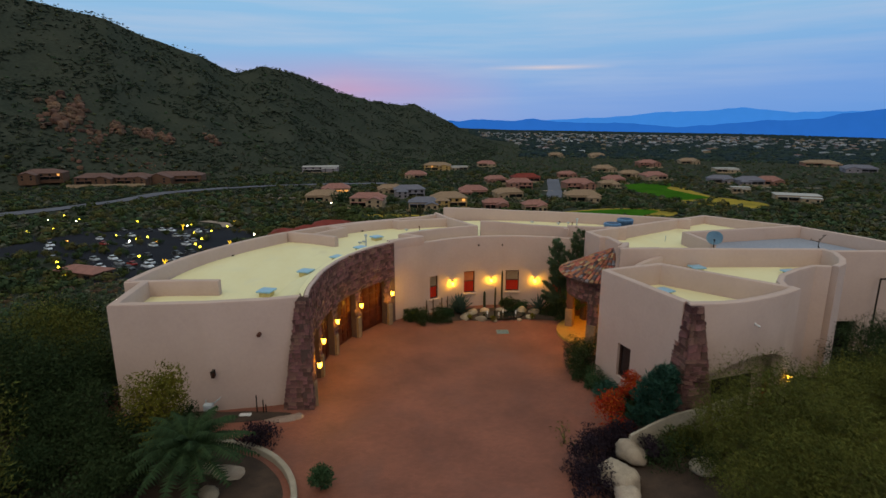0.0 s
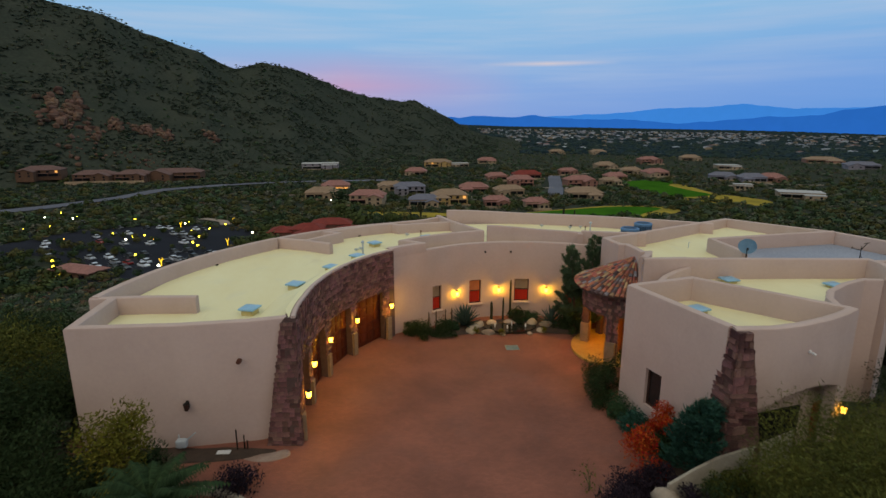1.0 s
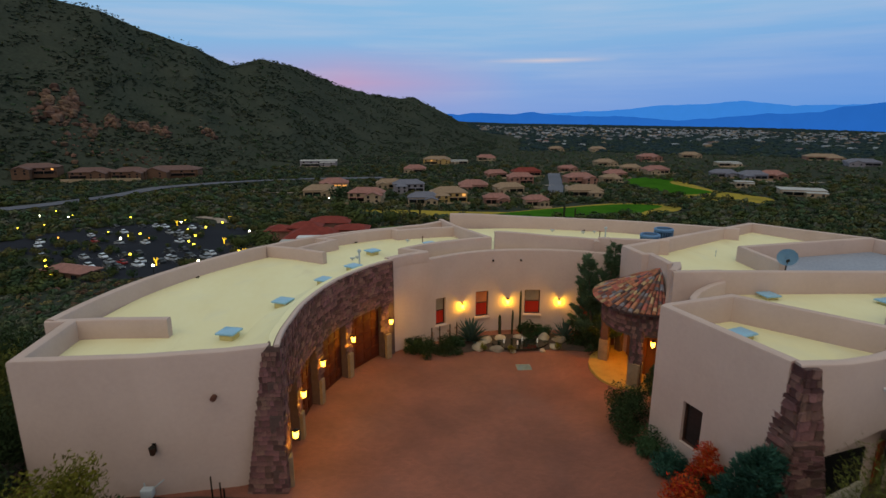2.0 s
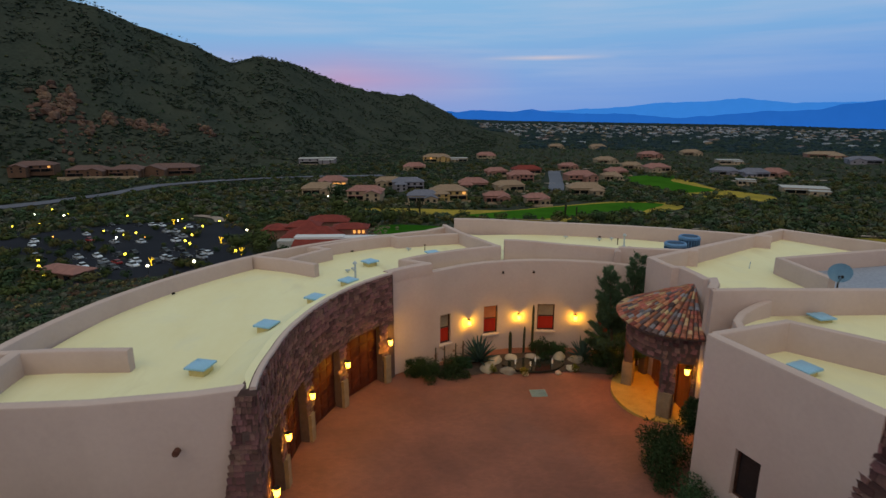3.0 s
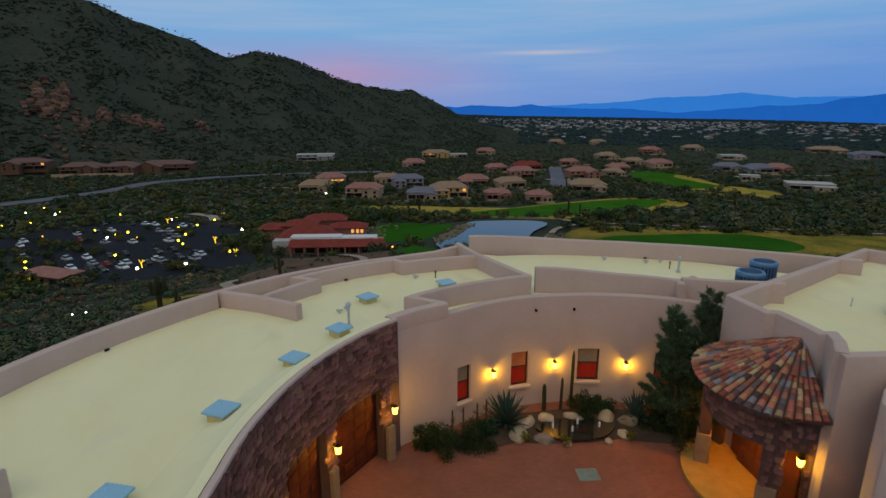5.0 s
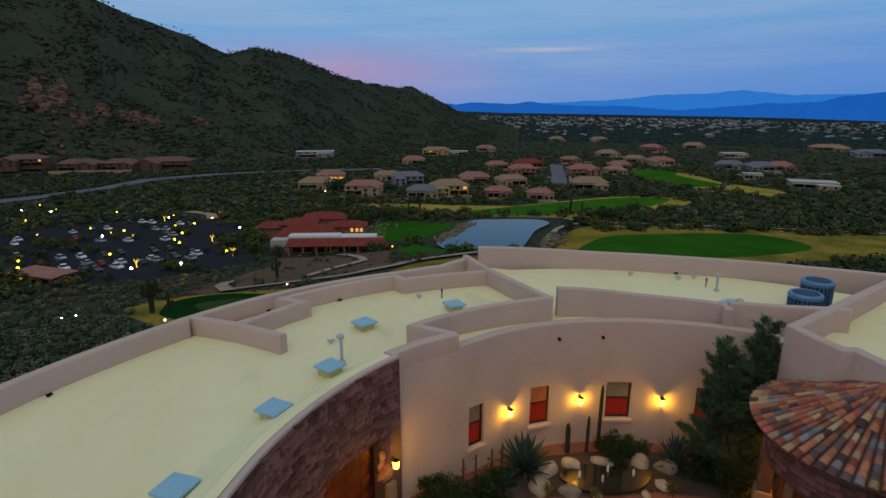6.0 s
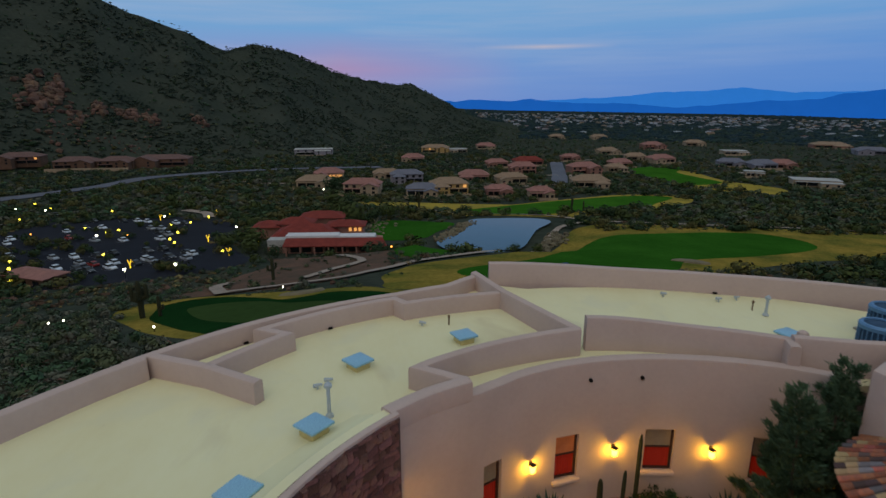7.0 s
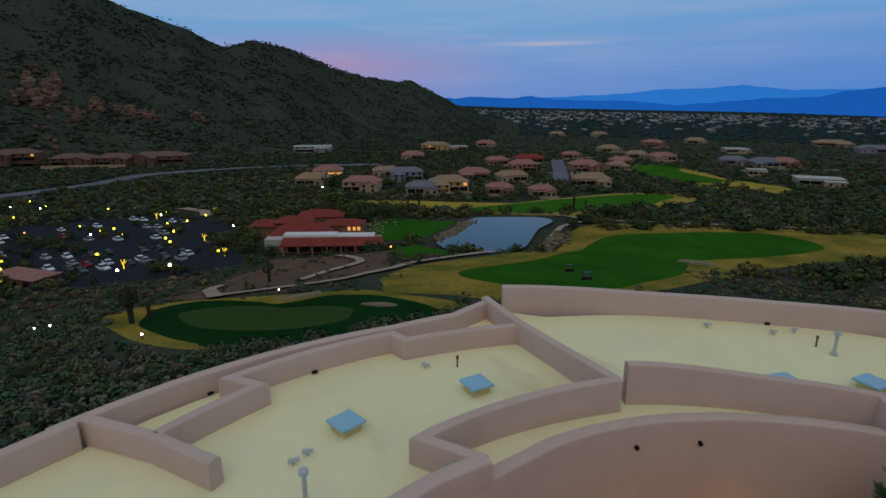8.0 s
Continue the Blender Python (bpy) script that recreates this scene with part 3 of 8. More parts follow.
drape("fairway_behind_lake", [(23, 312), (35, 320), (66, 334), (95, 348), (143, 368), (174, 364), (150, 336), (130, 312), (103, 309), (64, 288), (34, 298)], FAIRWAY_FAR, 0.5,
      "mown green fairway beyond the golf lake", "fairway")
drape("rough_grass_far", [(238, 508), (252, 530), (264, 530), (260, 480), (260, 444), (276, 404), (256, 376), (228, 390), (208, 424), (226, 440), (240, 462)], STRAW_FAR, 0.25, "pale yellow rough at a distant fairway", "grass")
drape("fairway_far", [(205, 526), (236, 552), (270, 562), (262, 530), (243, 500), (246, 464), (250, 436), (222, 424), (213, 438), (204, 480)], FAIRWAY_FAR, 0.6, "distant bright green fairway", "fairway")
drape("practice_green", [(-17, 279), (-1, 281), (19, 268), (10, 248), (3, 236), (-7, 234), (-17, 238), (-19, 256)], FAIRWAY, 0.4, "practice green beside the clubhouse", "green")
drape("collar_grass_by_path", [(-6, 210), (3, 212), (12, 196), (10, 188), (5, 182), (-3, 180), (-7, 192)], FAIRWAY, 0.4, "dark grass strip beside the lake path", "grass")
drape("rough_grass_at_green", [(-59, 120), (-59, 129), (-50, 132), (-38, 130), (-22, 128), (-12, 128), (-6, 122), (6, 108), (16, 90), (-8, 72), (-28, 84), (-41, 96), (-51, 108)], ROUGHM, 0.12, "straw-coloured rough round the putting green", "grass", wobble=0.02)
drape("green_collar", [(-50, 116), (-52, 124), (-48, 129), (-41, 128), (-31, 121), (-26, 116), (-21, 118), (-17, 122), (-11, 121), (-5, 116), (2, 103), (4, 84), (-16, 76), (-32, 90), (-40, 99), (-47, 108)], COLLAR, 0.28, "dark green collar round the putting green", "grass")
drape("putting_green", [(-43, 113), (-43, 117), (-37, 118), (-29, 115), (-23, 110), (-16, 109), (-11, 105), (-10, 99), (-11, 92), (-17, 89), (-25, 92), (-35, 100)], GREENM, 0.42, "smooth pale putting green", "green")
drape("sand_bunker_at_green", [(-10.6, 108.2), (-7, 108.4), (-4, 104.6), (-7, 104.4)], SANDM, 0.5, "small pale sand bunker beside the putting green", "bunker")
drape("sand_bunker_by_path", [(-28, 121.5), (-26, 124), (-22, 126), (-20, 127.5), (-20, 124), (-24, 120.5)], SANDM, 0.5, "narrow pale sand bunker above the putting green", "bunker")
water = drape("lake_water", [(27, 270), (44, 273), (60, 271), (64, 263), (54, 248), (47, 231), (41, 218), (30, 209), (18, 210), (10, 222), (10, 232), (22, 248)], LAKE, 0.0,
              "still golf lake mirroring the blue dusk sky", "lake")
for v in water.data.vertices:
    v.co.z = POND_Z
drape("terrace_soil", [(-52, 134), (-54, 150), (-44, 176), (-48, 200), (-24, 208), (-8, 200), (-8, 178), (-4, 168), (-16, 148), (-30, 134)], TERRACE, 0.2, "bare reddish soil terraces before the clubhouse", "ground", wobble=0.05)
strip("path_lake", [(-13, 152), (-6, 161), (-1, 170), (12, 181), (28, 193), (40, 206), (50, 222), (60, 243), (70, 258), (93, 264), (123, 262), (209, 246), (330, 238)], 2.6, PATHM, 0.6, "pale concrete cart path round the lake", "path")
strip("path_lake_far", [(10, 316), (29, 298), (68, 283), (78, 272), (88, 264)], 2.4, PATHM, 0.6, "pale concrete cart path on the far bank", "path")
strip("path_club", [(-42, 130.5), (-45, 137), (-48, 144), (-46, 149)], 3.0, PATHM, 0.6, "broad pale paved walk behind the putting green", "path")
strip("path_walk", [(-42, 133), (-35, 135), (-27, 138), (-18, 144), (-13, 152)], 2.2, PATHM, 0.6, "pale concrete path below the clubhouse", "path")
strip("path_terrace", [(-28, 147), (-23, 161), (-16, 174), (-20, 184), (-26, 190)], 2.6, PATHM, 0.6, "pale paved terrace path", "path")
strip("path_lot", [(-128, 330), (-112, 318), (-104, 300)], 6.0, PATHM, 0.6, "pale concrete path above the car park", "path")

# roads and the car park
strip("road", [(-420, 300), (-320, 348), (-262, 392), (-242, 440), (-225, 500), (-185, 528), (-122, 556), (-39, 560), (40, 590)], 16, ROADM, 0.5, "pale grey road below the hill", "road")
strip("road_kerb", [(-170, 505), (-150, 500), (-130, 505), (-100, 520), (-60, 525)], 3, KERB, 0.7, "pale kerb at the road junction", "kerb")
strip("street", [(116, 436), (134, 500), (150, 568), (158, 600)], 13, ROADM, 0.6, "straight pale grey street between houses", "road")
strip("street_kerb", [(125, 433), (143, 498), (160, 566)], 2.6, PATHM, 0.8, "pale kerb of the straight street", "kerb")
drape("car_park", [(-205, 250), (-150, 222), (-112, 168), (-92, 166), (-58, 176), (-56, 200), (-80, 240), (-86, 282), (-150, 320), (-205, 300)], ASPHALT, 0.4,
      "dark asphalt car park with planted islands", "car park")


def near_feature(x, y):
    """Where the golf course, the lake, roads, the car park and the terrace keep the scrub away."""
    if pond_mask(x, y) > 0.35:
        return True
    for cx, cy, rx, ry in ((80, 190, 60, 26), (125, 218, 70, 28), (40, 160, 34, 36), (210, 222, 50, 18), (70, 322, 50, 24), (130, 344, 52, 26), (0, 335, 34, 14), (228, 480, 28, 62), (255, 400, 20, 26), (-24, 104, 30, 24),
                           (-46, 122, 12, 10), (-138, 245, 62, 56), (-85, 195, 34, 30), (-4, 258, 18, 24), (-34, 228, 30, 40), (2, 196, 9, 14), (-44, 141, 6, 10), (-28, 172, 20, 36), (12, 138, 26, 28), (24, 116, 20, 16)):
        if ((x - cx) / rx) ** 2 + ((y - cy) / ry) ** 2 < 1:
            return True
    for line, wide in (((-420, 300), (-320, 348), (-262, 392), (-242, 440), (-225, 500), (-185, 528), (-122, 556), (-39, 560)), 15), (((-42, 133), (-27, 138), (-18, 144), (-6, 161), (12, 181)), 2.5), \
            (((-128, 330), (-112, 318), (-104, 300)), 7), (((-28, 147), (-23, 161), (-16, 174)), 3):
        for p, q in zip(line, line[1:]):
            u = ((x - p[0]) * (q[0] - p[0]) + (y - p[1]) * (q[1] - p[1])) / math.dist(p, q) ** 2
            u = min(1.0, max(0.0, u))
            if math.hypot(x - p[0] - u * (q[0] - p[0]), y + wide * 0.6 - p[1] - u * (q[1] - p[1])) < wide:
                return True
    return abs(x - (116 + (y - 436) * 0.25)) < 10 and 430 < y < 600


# ---------------------------------------------------------------- forecourt
n_x, n_y = 60, 120
cverts, cfaces = [], []
for j in range(n_y + 1):
    for i in range(n_x + 1):
        x, y = -17 + 31 * i / n_x, -30 + 66 * j / n_y
        cverts.append((x, y, court_z(x, y)))
for j in range(n_y):
    for i in range(n_x):
        a = j * (n_x + 1) + i
        cfaces.append((a, a + 1, a + n_x + 2, a + n_x + 1))
tagged(mesh_object("pavement", cverts, cfaces, PAVER, smooth=True), "red clay paver forecourt dished to a drain", "paving", kind="structure")


def mound(name, outline, rise, mat, label):
    """A raised planting bed."""
    n = len(outline)
    dense = []
    for i in range(n):
        p0, p1, p2, p3 = (outline[(i + k) % n] for k in (-1, 0, 1, 2))
        for k in range(8):
            t = k / 8
            dense.append(tuple(0.5 * ((2 * b) + (c - a) * t + (2 * a - 5 * b + 4 * c - d) * t * t + (3 * b - a - 3 * c + d) * t ** 3)
                               for a, b, c, d in zip(p0, p1, p2, p3)))
    mx, my = sum(p[0] for p in dense) / len(dense), sum(p[1] for p in dense) / len(dense)
    vs, fs, m = [], [], len(dense)
    for k in range(9):
        f = 1 - k / 8.0
        for x, y in dense:
            px, py = mx + (x - mx) * max(f, 0.02), my + (y - my) * max(f, 0.02)
            up = rise * smoothstep((1 - f) * 2.2) + 0.06 * noise.noise(Vector((px * 1.1, py * 1.1, 2))) * (1 if k else 0)
            vs.append((px, py, court_z(px, py) + (0.02 if k else -0.1) + up))
    for k in range(8):
        for i in range(m):
            a, b = k * m, (k + 1) * m
            fs.append((a + i, a + (i + 1) % m, b + (i + 1) % m, b + i))
    fs.append(tuple(8 * m + i for i in range(m)))
    return tagged(mesh_object(name, vs, fs, mat, smooth=True), label, "planting bed", kind="structure")


mound("bed_island", blob(-10.3, 11.8, 4.5, 4.6), 0.2, SOIL, "dark soil bed inside a curved pale kerb")
mound("bed_left", [(-30, 24), (-18, 22), (-15.3, 19.6), (-12.0, 18.3), (-12.6, 15.9), (-15.0, 11), (-15, 2), (-12, -12), (-30, -16)], 0.35, SOIL, "dark planted slope left wild beside the drive")
mound("bed_house", [(-15.4, 19.2), (-7.5, 19.1), (-7.2, 18.5), (-9.0, 18.2), (-12, 18.0), (-15.6, 17.2)], 0.06, SOIL, "strip of bare soil along the garage wall")
mound("bed_right", [(5.6, 8), (5.4, 12.5), (6.6, 15.0), (7.4, 17.2), (7.7, 19.5), (8.4, 21.7), (9.9, 18.2), (11.0, 16.6), (14.0, 17.6), (17.6, 19.4), (24, 20), (28, 4), (18, -6), (8, -4)], 0.3, SOIL,
      "planted bed of dry soil beside the drive")
mound("bed_fountain", [(-2.0, 32.3), (0, 31.5), (1.6, 32.2), (3.3, 32.0), (6.5, 32.0), (8.0, 32.3), (9.6, 31.4), (10.3, 32.6), (8.5, 34.4), (5.0, 34.8), (2.0, 34.3), (-0.3, 33.3)], 0.03, SOIL,
      "planted bed with a rock-edged fountain pool")
mound("bed_dust", [(-8.9, 18.55), (-8.2, 18.85), (-7.3, 18.75), (-6.7, 18.9), (-6.5, 18.4), (-7.2, 18.05), (-8.1, 18.1)], 0.015, material("pale_spilled_sand", (0.36, 0.27, 0.22), (0.24, 0.16, 0.13), 1.5, 0.95, 0.3, 20), "pale spilled sand at the foot of the pier")
kb = bmesh.new()
wall(kb, [(-10.3 + 4.55 * math.cos(radians(a)), 11.8 + 4.6 * math.sin(radians(a))) for a in range(-70, 116, 4)], 0.24, -0.3, 0.28, lip=0.05)
tagged(part("kerb", kb, KERB), "curved pale concrete kerb round a planting island", "kerb", kind="structure")
kb = bmesh.new()
wall(kb, [(7.35, 14.25), (8.5, 14.75), (9.6, 15.2), (11.4, 15.75), (13.4, 16.55)], 0.13, -0.3, [1.2, 1.38, 1.5, 1.55, 1.6], lip=0.04)
tagged(part("kerb_right", kb, KERB), "low pale stucco garden wall before the stone pillar", "kerb", kind="structure")

# ---------------------------------------------------------------- the villa
PANE_DARK = material("dark_brown_window_glass", (0.03, 0.022, 0.022), (0.02, 0.016, 0.017), 1.0, 0.2, spec=0.4)
villa = thing("villa", "sprawling ring-shaped sand stucco villa with flat cream roofs", "house")


def roof_z(x, y):
    """The coated roofs fall a little towards the front."""
    return 4.60 + 0.14 * smoothstep((y - 22) / 10)


def rear_roof_z(x, y):
    """The rear wing's roof, swept up a little to its outer parapet."""
    return 4.64 + 0.2 * smoothstep((math.hypot(x - CX, y - CY) - 13) / 7.2)


def curved(rows):
    """A plan path as a function of bearing, from (bearing, radius) rows, falling in bearing."""
    up = sorted(rows)
    return lambda a: polar(along([(p, q) for p, q in up], a)[0], a)


# garage wing: doors between five pilasters on the inner curve
PILASTERS = (195.7, 180.4, 165.3, 149.8, 134.0)
HEAD = 2.93
core = curved(((131.0, 11.95), (150, 11.75), (165, 11.62), (180, 11.62), (197.5, 12.0)))
bm = bmesh.new()
pierced_wall(bm, core, 197.2, 130.6, 0.5, -0.6, 5.46, [(a - 1.15, b + 1.15, -0.7, HEAD) for a, b in zip(PILASTERS, PILASTERS[1:])] +
             [(197.3, 196.1, 0.9, 5.46), (196.2, 195.0, HEAD, 5.46), (195.1, 193.8, 4.2, 5.46)])
stone_wall = part("stone_wall", bm, MORTAR, villa, "purple-brown fieldstone wall round the garage doors")
for a in PILASTERS:
    bm = bmesh.new()
    w = 0.9
    near = curved(((100, 11.56), (150, 11.44), (165, 11.32), (180, 11.32), (200, 11.68)))
    wall(bm, [near(a + w), near(a), near(a - w)], 0.18, -0.5, 1.22, lip=0.03)
    part("pilaster_base", bm, TANSTONE, villa, "tan dressed stone pilaster base")
# lip of coated foam along the curved edge
bm = bmesh.new()
wall(bm, [tuple(Vector(core(a)) + (Vector((CX, CY)) - Vector(core(a))).normalized() * 0.14) for a in [193.9 - (193.9 - 130.6) * i / 33 for i in range(34)]], 0.2, 5.43, 5.53, lip=0.04)
part("roof_edge", bm, STUCCO, villa, "pale rounded roof edge")


def garage_door(a0, a1):
    """A sectional timber door: panels in a frame, set back in its opening."""
    p, q = Vector(core(a0)), Vector(core(a1))
    mid = (p + q) / 2
    width = (q - p).length
    turn = math.degrees(math.atan2(q.y - p.y, q.x - p.x))
    out = Vector((CX - mid.x, CY - mid.y)).normalized()
    pos = mid - out * 0.16
    door = new("garage_door")
    door.parent = villa
    door.matrix_world = pose(pos.x, pos.y, -0.02, 0, 0, turn)
    fl = 1 if (Matrix.Rotation(radians(turn), 2) @ Vector((0, 1))).dot(out) > 0 else -1
    bm = bmesh.new()
    box(bm, -width / 2, width / 2, -0.03, 0.03, -0.15, HEAD + 0.02)
    part("door_leaf", bm, WOOD, door)
    for row in range(5):
        for col in range(4):
            bm = bmesh.new()
            x0 = -width / 2 + 0.08 + col * (width - 0.16) / 4
            z0 = 0.06 + row * (HEAD - 0.12) / 5
            y0, y1 = sorted((0.025 * fl, 0.075 * fl))
            box(bm, x0 + 0.05, x0 + (width - 0.16) / 4 - 0.05, y0, y1, z0 + 0.06, z0 + (HEAD - 0.12) / 5 - 0.06, 0.018)
            part("panel", bm, WOOD, door)
    for z in [0.02 + i * (HEAD - 0.06) / 5 for i in range(6)]:
        bm = bmesh.new()
        y0, y1 = sorted((0.03 * fl, 0.055 * fl))
        box(bm, -width / 2, width / 2, y0, y1, z - 0.04, z + 0.04, 0.008)
        part("rail", bm, WOOD, door)
    return door


for a, b in zip(PILASTERS, PILASTERS[1:]):
    garage_door(a - 1.0, b + 1.0)

# end wall of the garage wing with its stone pier
bm = bmesh.new()
wall(bm, [(-6.75, 20.2), (-8.2, 19.85), (-11, 19.52), (-15.05, 19.45), (-15.2, 21.2), (-15.35, 23.25)], 0.42, -1.5, 5.46)
part("wall", bm, STUCCO, villa, "plain stucco end wall of the garage wing")
bm = bmesh.new()
wall(bm, [(-16.35, 23.15), (-14.0, 23.3), (-11.55, 23.2)], 0.36, 4.5, 5.44)
part("parapet", bm, STUCCO, villa)
bm = bmesh.new()
pts = [(-6.2, 19.05), (-7.75, 19.15), (-7.75, 20.1), (-6.2, 20.1)]
top = [(-6.33, 19.98), (-6.9, 19.96), (-6.9, 20.5), (-6.33, 20.5)]
lowv = [bm.verts.new((x, y, -0.5)) for x, y in pts]
topv = [bm.verts.new((x, y, 5.38)) for x, y in top]
for i in range(4):
    bm.faces.new((lowv[i], lowv[(i + 1) % 4], topv[(i + 1) % 4], topv[i]))
bm.faces.new(topv)
bm.faces.new(lowv[::-1])
bmesh.ops.recalc_face_normals(bm, faces=bm.faces)
end_pier = part("stone_pier", bm, MORTAR, villa, "battered purple-brown stone pier")

# outer ring walls
bm = bmesh.new()
wall(bm, polar_path(((21.15, 179.2), (20.9, 165), (20.5, 150), (20.35, 141.2))), 0.42, -4, 5.5)
part("wall", bm, STUCCO, villa)
bm = bmesh.new()
wall(bm, polar_path(((20.62, 142.6), (20.5, 131.6), (20.3, 122), (20.1, 113), (20.3, 106), (21.2, 101.5))), 0.4, -4, 5.42)
part("wall", bm, STUCCO, villa)
bm = bmesh.new()
wall(bm, [polar(20.4, 140.4), polar(18.3, 138.4), polar(16.15, 137.0)], 0.36, 4.4, 5.47)
part("parapet", bm, STUCCO, villa)
bm = bmesh.new()
wall(bm, polar_path(((18.3, 138.2), (18.62, 129.0))) + polar_path(((19.6, 130.3), (19.62, 122), (19.55, 114.0))) + polar_path(((18.82, 113.4), (18.6, 100.6))), 0.36, 4.4, 5.47)
part("parapet", bm, STUCCO, villa, "stepped inner parapet")
bm = bmesh.new()
wall(bm, [polar(21.5, 101.2), polar(18.6, 100.2), polar(16.0, 98.0), polar(13.9, 95.6)], 0.36, 4.4, [5.52, 5.56, 5.6, 5.64])
part("parapet", bm, STUCCO, villa)

# rear wall of the forecourt with three windows and a fourth behind the conifer
back = curved(((130.6, 12.1), (124.6, 12.12), (117, 12.02), (112, 12.16), (108, 12.36), (101.5, 12.53), (94, 12.64), (86, 12.68), (81, 12.70), (66, 12.7), (57, 12.5)))
WINDOWS = ((115.6, 112.1, 0.68, 2.42), (101.5, 97.4, 0.68, 2.40), (86.1, 81.4, 0.70, 2.36), (69.8, 65.6, 0.68, 2.38))
bm = bmesh.new()
pierced_wall(bm, back, 131.2, 58.0, 0.45, -0.9, 5.07, WINDOWS)
part("wall", bm, STUCCO, villa, "curved stucco rear wall washed by lamplight")
bm = bmesh.new()
wall(bm, [back(131.2 - 13.4 * i / 8) for i in range(9)], 0.47, 4.9, 5.54)
part("parapet", bm, STUCCO, villa)
bm = bmesh.new()
wall(bm, [back(118.0), polar(12.7, 119.6), polar(13.55, 121.5)] + arc(13.62, 119.5, 13.85, 95.4), 0.36, 4.4, [5.52] * 3 + [5.53 + 0.012 * i for i in range(len(arc(13.62, 119.5, 13.85, 95.4)))])
part("parapet", bm, STUCCO, villa)
bm = bmesh.new()
shelter = arc(14.2, 93.9, 13.45, 66.3) + [polar(12.7, 66.0)]
wall(bm, shelter, 0.36, 4.4, [5.95 - 0.2 * smoothstep(i / 8) for i in range(len(shelter))])
part("parapet", bm, STUCCO, villa)
bm = bmesh.new()
wall(bm, [polar(13.3, 66.0), (12.2, 34.4), (14.6, 33.9)], 0.36, -0.9, 5.9)
part("wall", bm, STUCCO, villa)
# tall far parapet
bm = bmesh.new()
tall = polar_path(((21.45, 99.3), (20.95, 92), (20.6, 85), (20.45, 77), (20.4, 70), (20.6, 63), (21.0, 54), (21.7, 46), (22.2, 42)))
wall(bm, tall, 0.42, -4, [5.94 - 0.18 * smoothstep(i / 9) for i in range(len(tall))])
part("wall", bm, STUCCO, villa, "tall curved outer parapet")


def window(a0, a1, sill, head, lit=True):
    """A recessed casement: frame, tan blind half down, red curtain with painted room glow, sloped stucco sill."""
    p, q = Vector(back(a0)), Vector(back(a1))
    mid, width = (p + q) / 2, (q - p).length
    turn = math.degrees(math.atan2(q.y - p.y, q.x - p.x))
    out = Vector((CX - mid.x, CY - mid.y)).normalized()
    w = new("window")
    w.parent = villa
    w.matrix_world = pose(mid.x, mid.y, 0, 0, 0, turn)     # local -y faces the forecourt
    h = head - sill
    bm = bmesh.new()
    for x0, x1, z0, z1 in ((-width / 2, -width / 2 + 0.07, sill, head), (width / 2 - 0.07, width / 2, sill, head),
                           (-width / 2 + 0.07, width / 2 - 0.07, head - 0.07, head), (-width / 2 + 0.07, width / 2 - 0.07, sill, sill + 0.07),
                           (-width / 2 + 0.07, width / 2 - 0.07, sill + 0.52 * h, sill + 0.52 * h + 0.045)):
        box(bm, x0, x1, -0.10, -0.02, z0, z1, 0.008)
    part("window_frame", bm, DARKWOOD, w)
    bm = bmesh.new()
    box(bm, -width / 2 + 0.06, width / 2 - 0.06, -0.04, -0.02, sill + 0.50 * h, head - 0.05)
    part("blind", bm, BLIND if lit else GLOWBLIND, w, "tan roller blind half lowered" if lit else "orange roller blind with painted room glow")
    bm = bmesh.new()
    folds = 14
    vs = []
    for i in range(folds + 1):
        x = -width / 2 + 0.05 + (width - 0.1) * i / folds
        y = 0.0 + 0.02 * (i % 2)
        vs.append((bm.verts.new((x, y, sill + 0.04)), bm.verts.new((x, y, head - 0.05))))
    for a, b in zip(vs, vs[1:]):
        bm.faces.new((a[0], b[0], b[1], a[1]))
    part("curtain", bm, CURTAIN, w, "red curtain with painted room glow")
    bm = bmesh.new()
    box(bm, -width / 2, width / 2, 0.06, 0.09, sill, head)
    part("inner_panel", bm, DARKWOOD, w)
    bm = bmesh.new()
    box(bm, -width / 2 - 0.08, width / 2 + 0.08, -0.36, -0.10, sill - 0.16, sill + 0.015, 0.04)
    part("sill", bm, STUCCO, w)
    return w


for k, (a0, a1, sill, head) in enumerate(WINDOWS):
    window(a0, a1, sill, head, k != 1)

# roofs
bm = bmesh.new()
slab(bm, [polar(11.9, a) for a in range(193, 130, -3)] + [polar(12.2, a) for a in range(130, 117, -3)] + [polar(12.3, 117.5), polar(13.7, 121)] +
     [polar(13.7, a) for a in range(118, 95, -3)] + [polar(13.9, 95.5), polar(18.5, 100.3), polar(21.0, 101.3)] + [polar(20.2, a) for a in range(106, 143, 3)] +
     [polar(20.7, a) for a in range(144, 180, 3)] + [(-15.1, 23.0), (-15.0, 19.5), (-11, 19.55), (-8.2, 19.9), (-6.8, 20.3)], roof_z)
part("roof", bm, ROOF, villa, "flat cream-coated roof of the garage wing")
bm = bmesh.new()
slab(bm, [back(a) for a in range(117, 58, -3)] + [(14.6, 33.9), (19.3, 37.0)] + [polar(20.4, a) for a in range(44, 98, 3)] + [polar(21.3, 99.1), polar(18.5, 99.9), polar(13.9, 95.2)] +
     [polar(13.75, a) for a in range(96, 120, 3)], rear_roof_z)
part("roof", bm, ROOF, villa, "flat cream-coated roof of the rear wing")
